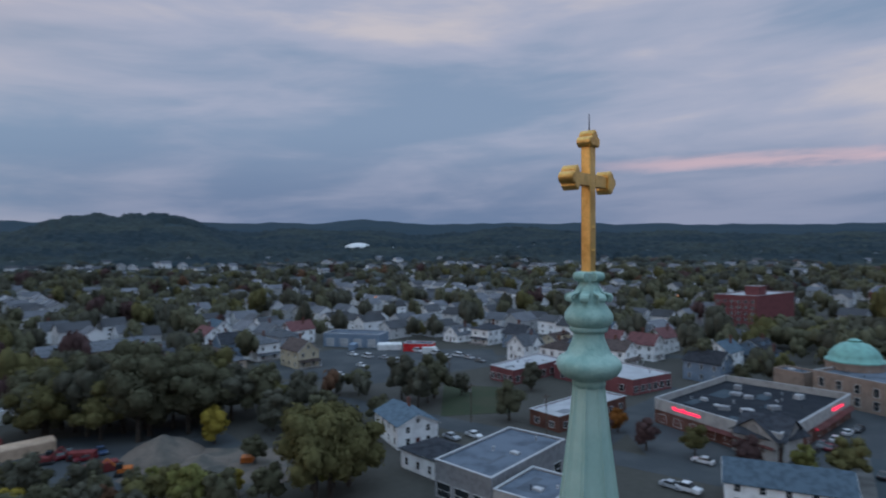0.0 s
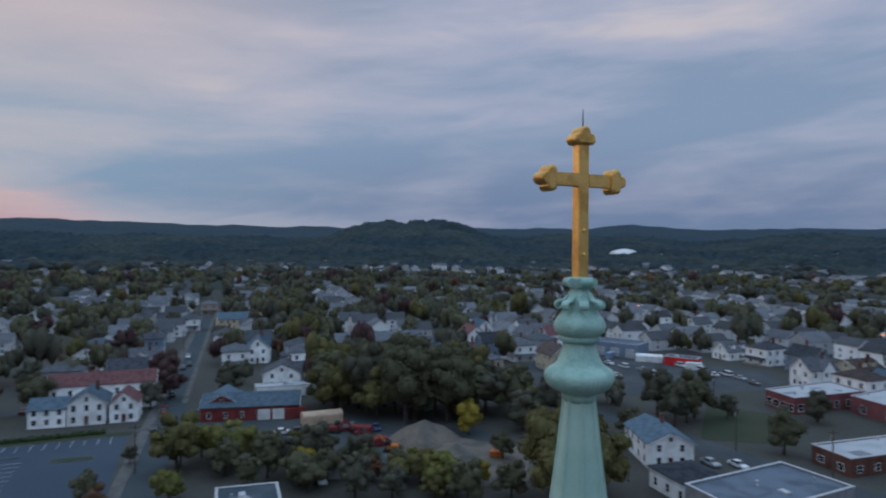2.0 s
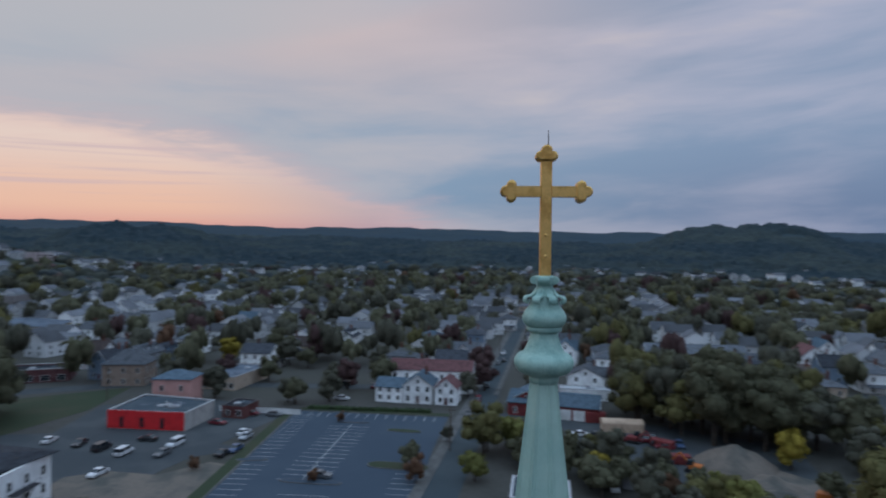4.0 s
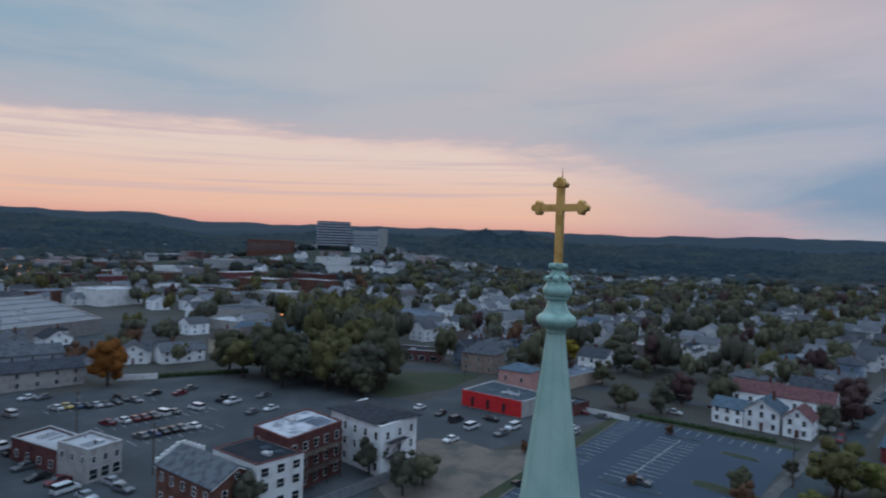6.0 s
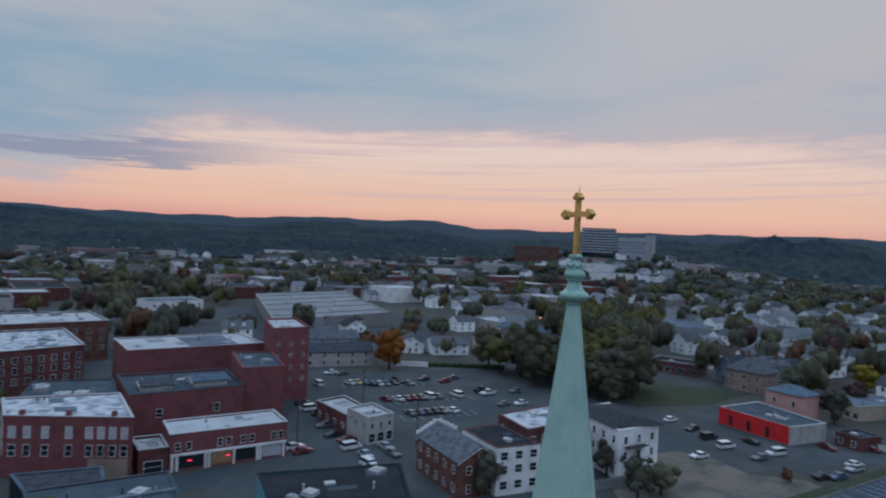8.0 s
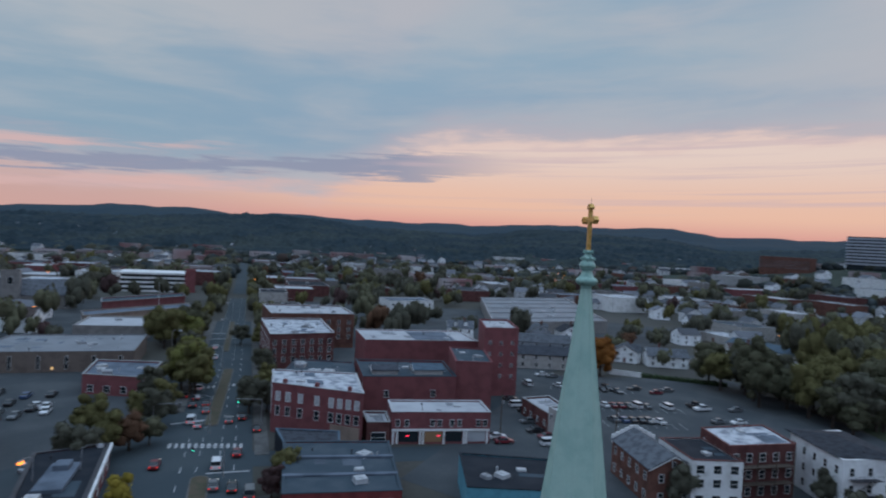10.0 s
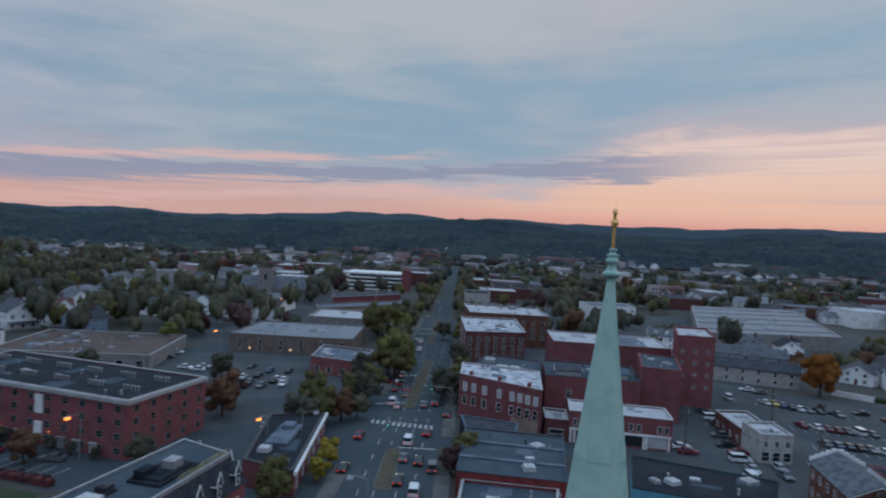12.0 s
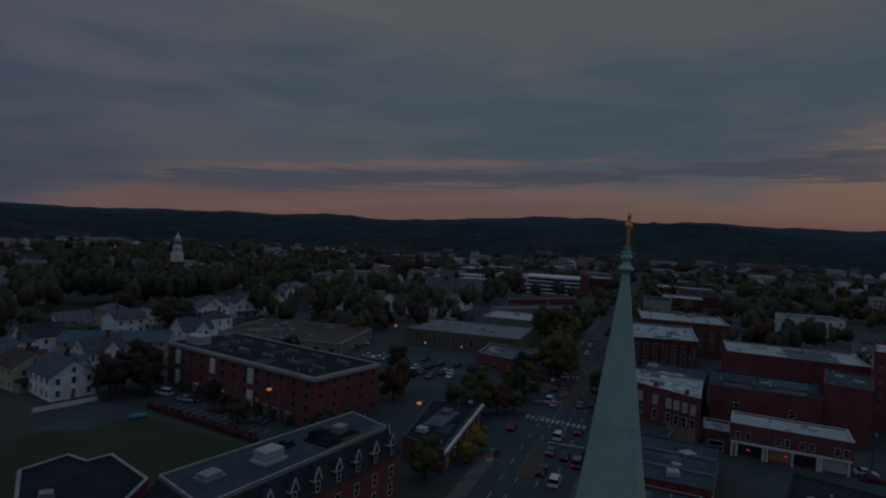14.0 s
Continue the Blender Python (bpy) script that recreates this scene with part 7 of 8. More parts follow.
for x, y, r, k in ((-103, 84, 6.5, "o"), (-95, 93, 5.0, "l"), (-77, 92, 3.6, "y"), (-48, 97, 4.4, "l"), (-66, 99, 3.5, "g"), (-84, 84, 3.5, "g"), (-88, 104, 3.2, "o"), (-58, 104, 3.0, "l"), (-62, 142, 3.6, "y"), (-45, 122, 3.6, "g"),
                   (12, 154, 5.2, "g"), (22, 188, 4.8, "d"), (41, 131, 3.6, "m"), (50, 126, 3.8, "o"), (58, 118, 4.2, "m"), (38, 144, 3.4, "n"), (83, 206, 6.5, "g"), (75, 113, 4.6, "o"), (67, 114, 3.4, "l"), (33, 138, 3.0, "m")):
    tree(x, y, r, k)
for x, y, r, k in ((-82, 99.6, 3.4, "l"), (-70.5, 98, 3.0, "g"), (-63.8, 97.7, 3.0, "r"), (-59.6, 101.5, 3.2, "g"), (-50, 99.6, 4.2, "l"), (-54.7, 100.5, 3.4, "o"), (-63, 90, 4.0, "d"), (-72, 88, 4.0, "g"), (-56, 92, 3.6, "d"), (-58.8, 135, 4.4, "y"), (-48, 145, 6.0, "d"),
                   (-25.5, 109.4, 4.2, "l"), (-36, 102, 4.2, "g"), (-44, 106, 2.6, "y"), (-30, 118, 3.4, "o"), (-40, 138, 4.6, "d"), (-30, 142, 4.2, "d"), (-36, 150, 5.2, "g"), (-22, 152, 4.2, "g"), (-92, 72.6, 3.8, "l"), (-64, 108, 2.4, "g"), (-90, 110, 2.6, "l")):
    tree(x, y, r, k)
for x, y, r, k in ((-154, 126, 5.5, "m"), (-150, 116, 4.4, "d"), (-191, 48, 5.6, "d"), (-231, 88, 6.4, "d"), (-174, 65, 4.2, "d"), (-222, 92, 4.6, "g"), (-240, 104, 5.4, "m"), (-168, 76, 5.6, "d"), (-180, 88, 5.6, "m"), (-171, 66, 4.6, "g"), (-130, 27, 1.6, "r"), (-110, 45, 1.5, "r"), (-146, 69, 1.5, "r"),
                   (-106, 66, 3.0, "g"), (-98, 62, 2.8, "r"), (-116, 83, 2.0, "d"), (-172, 140, 6.0, "m"), (-195, 122, 6.5, "g"), (-215, 150, 6.0, "m"), (-109, 2, 4.4, "g"), (-104, -2, 4.0, "d"), (-115, -9, 3.8, "d"), (-93, -29, 4.2, "d")):
    tree(x, y, r, k)
for x, y, r, k in ((-189, -96, 7.6, "n"), (-213, -118, 5.2, "r"), (-256, -116, 4.5, "r"), (-29, -119, 4.6, "r"), (-3, -131, 5.8, "r"), (-8, -166, 4.4, "d"), (-26, -132, 4.8, "o"), (1, -225, 5.0, "l"), (-44, -84, 3.8, "o"), (-38, -80, 3.0, "m"),
                   (-62, -128, 5.0, "d"), (-66, -134, 4.2, "d"), (-17, -92, 3.0, "y"), (-13, -86, 2.6, "y"), (-110, -216, 4.6, "d"), (-46, -148, 5.4, "d"), (-38, -136, 4.6, "o"), (35, -112, 3.8, "r"), (44, -131, 2.8, "d"), (16, -104, 3.2, "d")):
    tree(x, y, r, k)
for x, y, r, k in ((-6, -138, 4.8, "m"), (-3, -78, 4.4, "o"), (-46, -290, 7.0, "g"), (-24, -312, 8.0, "d"), (-90, -346, 9.0, "d"), (2, -320, 9.0, "d"), (-34, -300, 5.0, "n"), (20, -290, 8.0, "d"), (-152, -322, 5.0, "g"), (-160, -290, 5.0, "d"),
                   (27.5, -114.5, 1.4, "d"), (31.2, -118.0, 1.6, "d"), (36.5, -123.6, 1.5, "d"), (40.2, -127.0, 1.7, "d"), (47.6, -134.6, 1.5, "d"), (23.4, -110.6, 1.3, "d"), (52.5, -139.3, 1.8, "d"), (-210, 40, 5.5, "d"), (-236, 86, 8, "g"), (-218, 60, 5, "m"), (-205, 70, 5, "g"), (-250, 70, 6, "y")):
    tree(x, y, r, k)


def hedge(a, b, w, h, material, label):
    a, b = Vector(a), Vector(b)
    ln = (b - a).length
    rng = random.Random(int(ln * 10))
    ob = thing("hedge", label, "hedge", a.x, a.y, 0, math.degrees(math.atan2((b - a).y, (b - a).x)))
    m = Mesh()
    n = int(ln * w * h * 3) + 40
    m.box(0.2, ln - 0.2, -w * 0.42, w * 0.42, 0, h * 0.88, 0, 0.2)
    for _ in range(min(n, 1400)):
        p = Vector((rng.uniform(0, ln), rng.uniform(-w / 2, w / 2), h * rng.uniform(0.25, 1.05)))
        if rng.random() < 0.5:
            p.z = h * rng.uniform(0.9, 1.08)
        k = rng.uniform(0.18, 0.38)
        t = Vector((rng.uniform(-1, 1), rng.uniform(-1, 1), rng.uniform(-0.5, 0.5))).normalized()
        q = t.orthogonal().normalized()
        m.add([p + t * k, p + q * k, p - t * k, p - q * k], [(0, 1, 2, 3)])
    part("foliage", m, material, ob)


hedge((57.5, -125), (29.5, -99.5), 1.6, 1.5, "hedge_red", "clipped dark red hedge between lawn and car park")
hedge((-201, -88), (-214, -58), 1.8, 1.4, "hedge_green", "dark green hedge at the car park's edge")
hedge((-164, 67), (-140, 95), 1.4, 1.1, "hedge_green", "low green hedge beside the parking lot")


# ---- cars ----
CARS = {}
PAINT = {"w": ("car_white", "white"), "s": ("car_silver", "silver"), "k": ("car_black", "black"), "r": ("car_red", "red"), "b": ("car_blue", "dark blue"), "g": ("car_grey", "grey"), "y": ("car_gold", "yellow")}
HEADING = {"u": 239.3, "v": 149.3, "n": 134.4, "m": 44.4}


def car(x, y, code, lit=False):
    kind, col, hd = code
    rng = random.Random(int(x * 11 + y * 17))
    turn = HEADING[hd] + rng.uniform(-3, 3) + rng.choice((0, 180))
    if lit:
        turn = HEADING[hd] + rng.uniform(-1, 1)
    key = (kind, col, lit)
    if key in CARS:
        return copy_thing(CARS[key], pose(x, y, 0.03, 0, 0, turn))
    nm, wd = {"s": ("car", "saloon car"), "v": ("van", "van"), "p": ("pickup", "pickup truck")}[kind]
    ob = thing(nm, f"{PAINT[col][1]} {wd} standing on asphalt" + (" with its lamps lit" if lit else ""), nm, x, y, 0.03, turn, "parked cars" if not lit else "cars in the street")
    # side outline along x, front at +x
    if kind == "s":
        low = [(-2.25, 0.32), (2.25, 0.32), (2.3, 0.6), (2.2, 0.78), (0.95, 0.95), (-1.55, 0.98), (-2.25, 0.92), (-2.32, 0.6)]
        cab = [(-1.75, 0.94), (1.05, 0.92), (0.35, 1.42), (-1.05, 1.44)]
        w, ww = 0.9, 0.74
    elif kind == "v":
        low = [(-2.4, 0.35), (2.4, 0.35), (2.45, 0.75), (2.25, 1.0), (1.4, 1.12), (-2.4, 1.12), (-2.45, 0.7)]
        cab = [(-2.38, 1.1), (1.5, 1.1), (0.8, 1.82), (-2.25, 1.86)]
        w, ww = 0.97, 0.84
    else:
        low = [(-2.75, 0.42), (2.75, 0.42), (2.8, 0.85), (2.7, 1.08), (1.3, 1.18), (-2.75, 1.15), (-2.8, 0.8)]
        cab = [(-0.9, 1.15), (1.35, 1.15), (0.75, 1.84), (-0.75, 1.86)]
        w, ww = 0.98, 0.82

    def slab(outline, w0, w1, zsplit):
        m = Mesh()
        n = len(outline)
        vs = [(px, -(w0 if pz <= zsplit else w1), pz) for px, pz in outline] + [(px, (w0 if pz <= zsplit else w1), pz) for px, pz in outline]
        m.add(vs, [tuple(range(n)), tuple(range(2 * n - 1, n - 1, -1))] + [(i, n + i, n + (i + 1) % n, (i + 1) % n) for i in range(n)])
        return m

    part("body", slab(low, w, w - 0.06, 0.7), PAINT[col][0], ob)
    part("cabin_glass", slab(cab, w - 0.07, ww - 0.06, 1.2), "glass", ob)
    roof = Mesh()
    z = cab[-1][1]
    roof.box(cab[3][0] + 0.05, cab[2][0] - 0.05, -ww + 0.03, ww - 0.03, z - 0.05, z + 0.06, 0, 0.05)
    part("roof_panel", roof, PAINT[col][0], ob)
    if kind == "p":
        bed = Mesh()
        bed.box(-2.65, -1.0, -0.78, 0.78, 1.13, 1.165)
        part("load_bed", bed, "rubber", ob)
    for sx in (-1.4, 1.4):
        for sy in (-1, 1):
            t = Mesh()
            t.rod((sx, sy * (w - 0.2), 0.33), (sx, sy * (w + 0.01), 0.33), 0.33, 12)
            t.rod((sx, sy * (w - 0.05), 0.33), (sx, sy * (w + 0.02), 0.33), 0.19, 8, slot=1)
            part("wheel", t, ("rubber", "metal_grey"), ob)
    xf, xb = max(p[0] for p in low), min(p[0] for p in low)
    for sy in (-1, 1):
        h = Mesh()
        h.box(xf - 0.12, xf + 0.01, sy * (w - 0.28) - 0.18, sy * (w - 0.28) + 0.18, 0.6, 0.76)
        part("headlight", h, "lamp_white" if lit else "metal_white", ob)
        h = Mesh()
        h.box(xb - 0.01, xb + 0.12, sy * (w - 0.26) - 0.16, sy * (w - 0.26) + 0.16, 0.68, 0.86)
        part("taillight", h, "lamp_red" if lit else "brick_dark", ob)
    CARS[key] = ob
    return ob


CARS_EAST_LOT = [(-152.4, -103.5, "vwu"), (-169.5, -109.2, "swv"), (-170.4, -105.2, "sgv"), (-159.3, -95.7, "swu"), (-161.1, -93.9, "syu"), (-161.6, -91.5, "sbu"), (-162.1, -89.2, "sku"), (-163.2, -87.2, "swu"), (-164.3, -85.0, "sgu"), (-166.8, -83.4, "sku"), (-169.8, -83.3, "vku"), (-169.2, -79.0, "sgu"), (-146.4, -76.2, "sru"), (-148.7, -73.4, "swu"), (-150.3, -71.4, "sru"), (-151.8, -69.8, "sru"), (-153.4, -67.9, "sku"), (-156.1, -66.5, "vwu"), (-157.9, -64.2, "sgu"), (-136.1, -63.8, "sgu"), (-137.9, -62.0, "sbu"), (-139.7, -60.4, "sku"), (-141.6, -58.8, "sku"), (-143.0, -56.9, "sgu"), (-145.0, -54.7, "swu")]
CARS_EAST_LOT_B = [(-178.1, -77.3, "skv"), (-179.0, -69.8, "srv"), (-185.9, -69.0, "sgv"), (-162.7, -59.7, "vwu"), (-172.2, -54.6, "pkv"), (-170.0, -51.7, "pwv"), (-163.5, -39.4, "swv"), (-159.5, -43.4, "sgv"), (-178.2, -44.6, "sgv"), (-130.4, -94.7, "skv"), (-126.3, -89.3, "vwv"), (-123.6, -84.9, "skv"), (-115.1, -77.9, "sgv"), (-109.6, -72.2, "skv"), (-107.7, -67.5, "srv"), (-103.8, -64.0, "vwv"), (-100.7, -58.7, "ssu"), (-104.4, -54.0, "sgu"), (-94.8, -54.2, "swu"), (-97.6, -75.1, "swv"), (-96.2, -72.0, "srv"), (-107.6, -57.2, "ssu"), (-95.5, -55.1, "vwu")]
CARS_RED_LOT = [(-155.0, 12.6, "vkn"), (-148.9, 16.3, "vwn"), (-137.4, 9.8, "swn"), (-156.6, 22.6, "skm"), (-149.0, 27.3, "vwn"), (-143.4, 23.3, "sgn"), (-149.1, 43.6, "swn"), (-145.5, 42.8, "ssn"), (-136.0, 34.6, "skn"), (-137.6, 37.9, "sbn"), (-165.9, 51.0, "srm"), (-161.6, 40.6, "srm"), (-161.5, 56.0, "sgm"), (-108.7, 22.1, "skm"), (-104.5, 27.3, "vwn"), (-111.2, 47.3, "sgm"), (-167.9, 3.1, "swv"), (-161.4, 8.8, "skv"), (-177.5, 97.3, "srn"), (-89.7, 128.1, "skn"), (-185.2, 89.4, "vkm"), (-168.2, 80.3, "swm"), (-99.6, 110.0, "swn")]
CARS_STREET = [(-47.4, -129.6, "vwu"), (-47.2, -125.7, "ssu"), (-54.0, -142.1, "sku"), (-57.3, -141.2, "sku"), (-63.5, -158.0, "swu"), (-56.5, -152.1, "sku"), (-57.8, -148.1, "sku"), (-54.2, -135.5, "sgu"), (-54.6, -124.6, "sgu"), (-58.4, -125.2, "sku"), (-44.6, -103.2, "sru"), (-38.1, -99.6, "vwu"), (-32.8, -90.6, "sgu"), (-34.9, -87.8, "sku"), (-26.9, -80.4, "sku"), (-27.5, -74.7, "vwu"), (-88.5, -196.2, "swu"), (-97.7, -213.3, "swu"), (-29.1, -106.7, "sru"), (-19.4, -89.6, "sku"), (-35.9, -83.6, "vgu"), (-56.3, -114.9, "sku"), (-70.3, -169.2, "sku"), (-76.8, -179.1, "swu")]
CARS_LEFT = [(56.5, -136.0, "vwv"), (49.7, -130.2, "ssv"), (48.2, -130.0, "skv"), (41.0, -121.0, "srv"), (30.4, -112.6, "sgv"), (-29.9, -172.2, "sku"), (-19.6, -168.9, "sku"), (-15.6, -161.6, "sgu"), (-24.0, -163.1, "swu"), (-25.3, -160.7, "swu"), (-24.5, -174.3, "sbu"), (-20.1, -181.5, "sku"), (-14.5, -167.8, "swu"), (-0.4, -185.1, "swv"), (-3.4, -181.5, "swv"), (-6.0, -184.8, "ssv"), (7.9, -198.9, "swv"), (9.1, -202.6, "skv"), (-0.1, -209.9, "swv"), (3.5, -202.6, "skv"), (-22.3, -160.8, "sku"), (-24.1, -156.5, "swu"), (-17.7, -156.4, "sgu"), (-11.0, -119.5, "ssu")]
CARS_EAST = [(92.9, 142.2, "swm"), (87.0, 137.1, "swm"), (97.3, 145.0, "skm"), (82.2, 131.2, "srm"), (77.3, 129.3, "skm"), (81.4, 133.1, "sgm"), (41.4, 107.9, "pwn"), (39.3, 109.5, "ssn"), (2.5, 140.1, "swn"), (-3.0, 138.8, "ssn"), (50.5, 122.8, "swn"), (-82.0, 128.4, "sbn"), (82.7, 114.6, "skm")]
CARS_CARLOT = [(-44.8, 247.6, "swn"), (-38.2, 242.5, "vwn"), (-31.0, 240.0, "ssn"), (-25.7, 233.0, "vwn"), (-37.7, 224.2, "swn"), (-18.2, 255.3, "vwn"), (-10.7, 249.9, "vwn"), (-1.2, 244.8, "vwn"), (3.3, 239.8, "ssn"), (-5.8, 242.3, "swn"), (7.6, 232.8, "sgn"), (-21.2, 232.9, "sbn"), (-34.8, 204.7, "swn"), (-43.3, 208.4, "swn"), (-161.9, 212.5, "swn"), (-90.7, 224.5, "swn")]
CARS_NSTREET = [(-132.2, 102.5, "skn"), (-142.6, 114.1, "vrn"), (-157.1, 129.6, "skn"), (-171.3, 144.5, "skn"), (-187.8, 161.2, "sgn"), (-205.9, 179.9, "swn"), (-116.5, 107.1, "vrm"), (-98.5, 116.8, "skm"), (-100.9, 114.4, "swm"), (-90.5, 121.8, "srm"), (-89.5, 125.2, "srn"), (-82.8, 123.7, "srm"), (-72.8, 92.8, "swn"), (-191.4, 167.4, "skn"), (-74.6, 107.4, "sbm"), (-88.6, 103.3, "swn")]
for row in (CARS_EAST_LOT, CARS_EAST_LOT_B, CARS_RED_LOT, CARS_LEFT, CARS_EAST, CARS_CARLOT, CARS_NSTREET):
    for x, y, code in row:
        car(x, y, code)
for x, y, code in CARS_STREET:
    car(x, y, code, True)


# ---- lamps and poles ----
LAMPS = {}


def street_lamp(x, y, turn, h=8.5, lit="lamp_orange"):
    if lit in LAMPS:
        return copy_thing(LAMPS[lit], pose(x, y, land(x, y), 0, 0, turn))
    ob = thing("street_lamp", "grey street lamp with a long curved arm" + (", lit" if lit.startswith("lamp") else ""), "street lamp", x, y, 0, turn, "street lamps")
    p = Mesh()
    p.rod((0, 0, -0.1), (0, 0, h), 0.11, 8, 0.07)
    part("post", p, "metal_grey", ob)
    a = Mesh()
    pts = [(0, 0, h - 0.1), (0.9, 0, h + 0.35), (1.9, 0, h + 0.5), (2.8, 0, h + 0.48)]
    for q, r in zip(pts, pts[1:]):
        a.rod(q, r, 0.05, 6)
    part("arm", a, "metal_grey", ob)
    hd = Mesh()
    hd.box(2.5, 3.3, -0.16, 0.16, h + 0.36, h + 0.54, 0, 0.05)
    part("head", hd, "metal_grey", ob)
    ln = Mesh()
    ln.box(2.4, 3.3, -0.3, 0.3, h - 0.1, h + 0.36, 0, 0.12)
    part("lens", ln, lit, ob)
    LAMPS[lit] = ob
    return ob


for k in range(9):
    a = Vector((-2, -66)) + UD * (k * 32)
    side = 9.4 if k % 2 else -9.4
    p = a + Vector((-UD.y, UD.x)) * side
    street_lamp(p.x - 4, p.y - 3, math.degrees(math.atan2(-UD.x * -side, UD.y * -side)) + 180, lit="metal_white")
for x, y in ((-14, -206), (-7, -101), (-128, -228), (-184, -318), (-330, -70), (26, -112), (-725, -450), (-700, -470), (-740, -430), (-60, -300), (-120, -500), (-240, -420), (-330, -560), (-480, -300), (-560, -360), (60, -420), (30, -360), (-620, -100), (-420, 180), (-300, 420), (-60, 420), (150, 420), (60, 330), (-560, -345), (-585, -352), (-600, -380), (-622, -372), (-640, -392), (-575, -372)):
    street_lamp(x, y, 40)


def utility_pole(x, y, turn):
    if "pole" in LAMPS:
        return copy_thing(LAMPS["pole"], pose(x, y, 0, 0, 0, turn))
    ob = thing("utility_pole", "brown wooden utility pole with a crossarm", "utility pole", x, y, 0, turn, "utility poles")
    p = Mesh()
    p.rod((0, 0, -0.2), (0, 0, 10.5), 0.16, 8, 0.11)
    part("pole", p, "wood_pole", ob)
    c = Mesh()
    c.box(-1.2, 1.2, -0.06, 0.06, 9.6, 9.75)
    part("crossarm", c, "wood_pole", ob)
    t = Mesh()
    t.lathe([(8.0, 0.2), (8.05, 0.25), (8.8, 0.25), (8.85, 0.18)], 10, 0, 0, 0, 0.35)
    part("transformer", t, "metal_grey", ob)
    LAMPS["pole"] = ob
    return ob


for x, y, t in ((-113, -52, 60), (-139, -80, 60), (-110, 79.5, 44), (-140, 111, 44), (-175, 146, 44), (-212, 183, 44), (2, 152, 30), (20, 141, 30), (-192, -8, 20), (-206, 20, 20), (-100, -76, 60), (-4, 190, 30)):
    utility_pole(x, y, t)


def signal(x, y, turn, col):
    ob = thing("traffic_signal", "traffic signal on a long arm over the street", "traffic signal", x, y, 0, turn)
    p = Mesh()
    p.rod((0, 0, 0), (0, 0, 6.2), 0.12, 8, 0.09)
    p.rod((0, 0, 6.0), (6.0, 0, 6.3), 0.07, 6)
    part("mast", p, "metal_grey", ob)
    b = Mesh()
    b.box(5.4, 5.75, -0.15, 0.15, 5.2, 6.2)
    part("signal_box", b, "iron", ob)
    l = Mesh()
    l.lathe([(5.35, 0.03), (5.45, 0.15), (5.55, 0.03)], 8, 0, 0, 5.57, 0.15)
    part("lens", l, col, ob)


for x, y, t, c in ((-60, -119, 330, "lamp_green"), (-38, -129, 150, "lamp_green"), (-36.5, -94, 330, "lamp_green"), (-196, -316, 150, "lamp_red")):
    signal(x, y, t, c)
flag = thing("flagpole", "white flagpole beside the flower beds", "flagpole", -96, -262)
fp = Mesh()
fp.rod((0, 0, -0.2), (0, 0, 22), 0.14, 8, 0.06)
part("pole", fp, "white_paint", flag)


def fence_of(a, b, h, material, label):
    a, b = Vector(a), Vector(b)
    ln = (b - a).length
    ob = thing("fence", label, "fence", a.x, a.y, 0, math.degrees(math.atan2((b - a).y, (b - a).x)))
    for i in range(int(ln / 2.4) + 1):
        p = Mesh()
        p.box(-0.06, 0.06, -0.06, 0.06, 0, h + 0.1)
        part("post", p, material, ob, m=pose(i * 2.4, 0, 0))
        if (i + 1) * 2.4 <= ln:
            s = Mesh()
            s.box(0.07, 2.33, -0.025, 0.025, 0.1, h)
            part("panel", s, material, ob, m=pose(i * 2.4, 0, 0))


fence_of((-95.5, -18.5), (-113, -3), 2.2, "metal_grey", "grey panel fence behind the tenements")
fence_of((-175, 45), (-158, 63), 1.6, "white_paint", "white panel fence at the lot's edge")
fence_of((80.9, -120.3), (70, -131.2), 1.3, "white_paint", "white panel fence before the white house")
fence_of((-4, -60), (2, -52), 1.6, "metal_grey", "short grey panel fence beside the street")


# ---- the suburbs ----
def free(x, y, r):
    down = x * UD.x + y * UD.y
    if abs((x + 27) * -UD.y + (y + 84) * UD.x) < (13 if down < 330 else 6.5) + r and -150 < down < 980:
        return False
    n = Vector((-0.7193, -0.6947))
    if abs((x - N0[0]) * n.x + (y - N0[1]) * n.y) < 6 + r and x < -55 and y > 25:
        return False
    for tx, ty, tr in TAKEN:
        if (x - tx) ** 2 + (y - ty) ** 2 < (tr * 0.9 + r) ** 2:
            return False
    return True


OPEN = [(-140, 60, 45), (-120, -50, 60), (-165, -75, 45), (-150, 20, 40), (-205, 8, 26), (-85, 125, 45), (80, 140, 45), (-30, -165, 50), (45, -100, 45), (20, 115, 40), (-25, 232, 48), (30, 180, 30), (-60, -90, 40), (0, 0, 70), (-232, -202, 24), (104, -300, 38), (84, -222, 22), (-188, 58, 20), (-212, 76, 18)]


def clear_ground(x, y):
    return all((x - a) ** 2 + (y - b) ** 2 > r * r for a, b, r in OPEN)


STYLES = [("white_siding", "shingle_grey", "white clapboard house with a grey roof"), ("white_siding", "shingle_dark", "white clapboard house with a dark roof"), ("white_siding", "shingle_brown", "white clapboard house with a brown roof"),
          ("grey_siding", "shingle_grey", "grey clapboard house with a grey roof"), ("cream_siding", "shingle_brown", "cream clapboard house with a brown roof"), ("blue_siding", "shingle_dark", "blue-grey clapboard house with a dark roof"),
          ("white_siding", "shingle_blue", "white clapboard house with a slate-blue roof"), ("white_siding", "shingle_red", "white clapboard house with a red roof"), ("tan_siding", "shingle_grey", "tan clapboard house with a grey roof")]
PROTO = {}


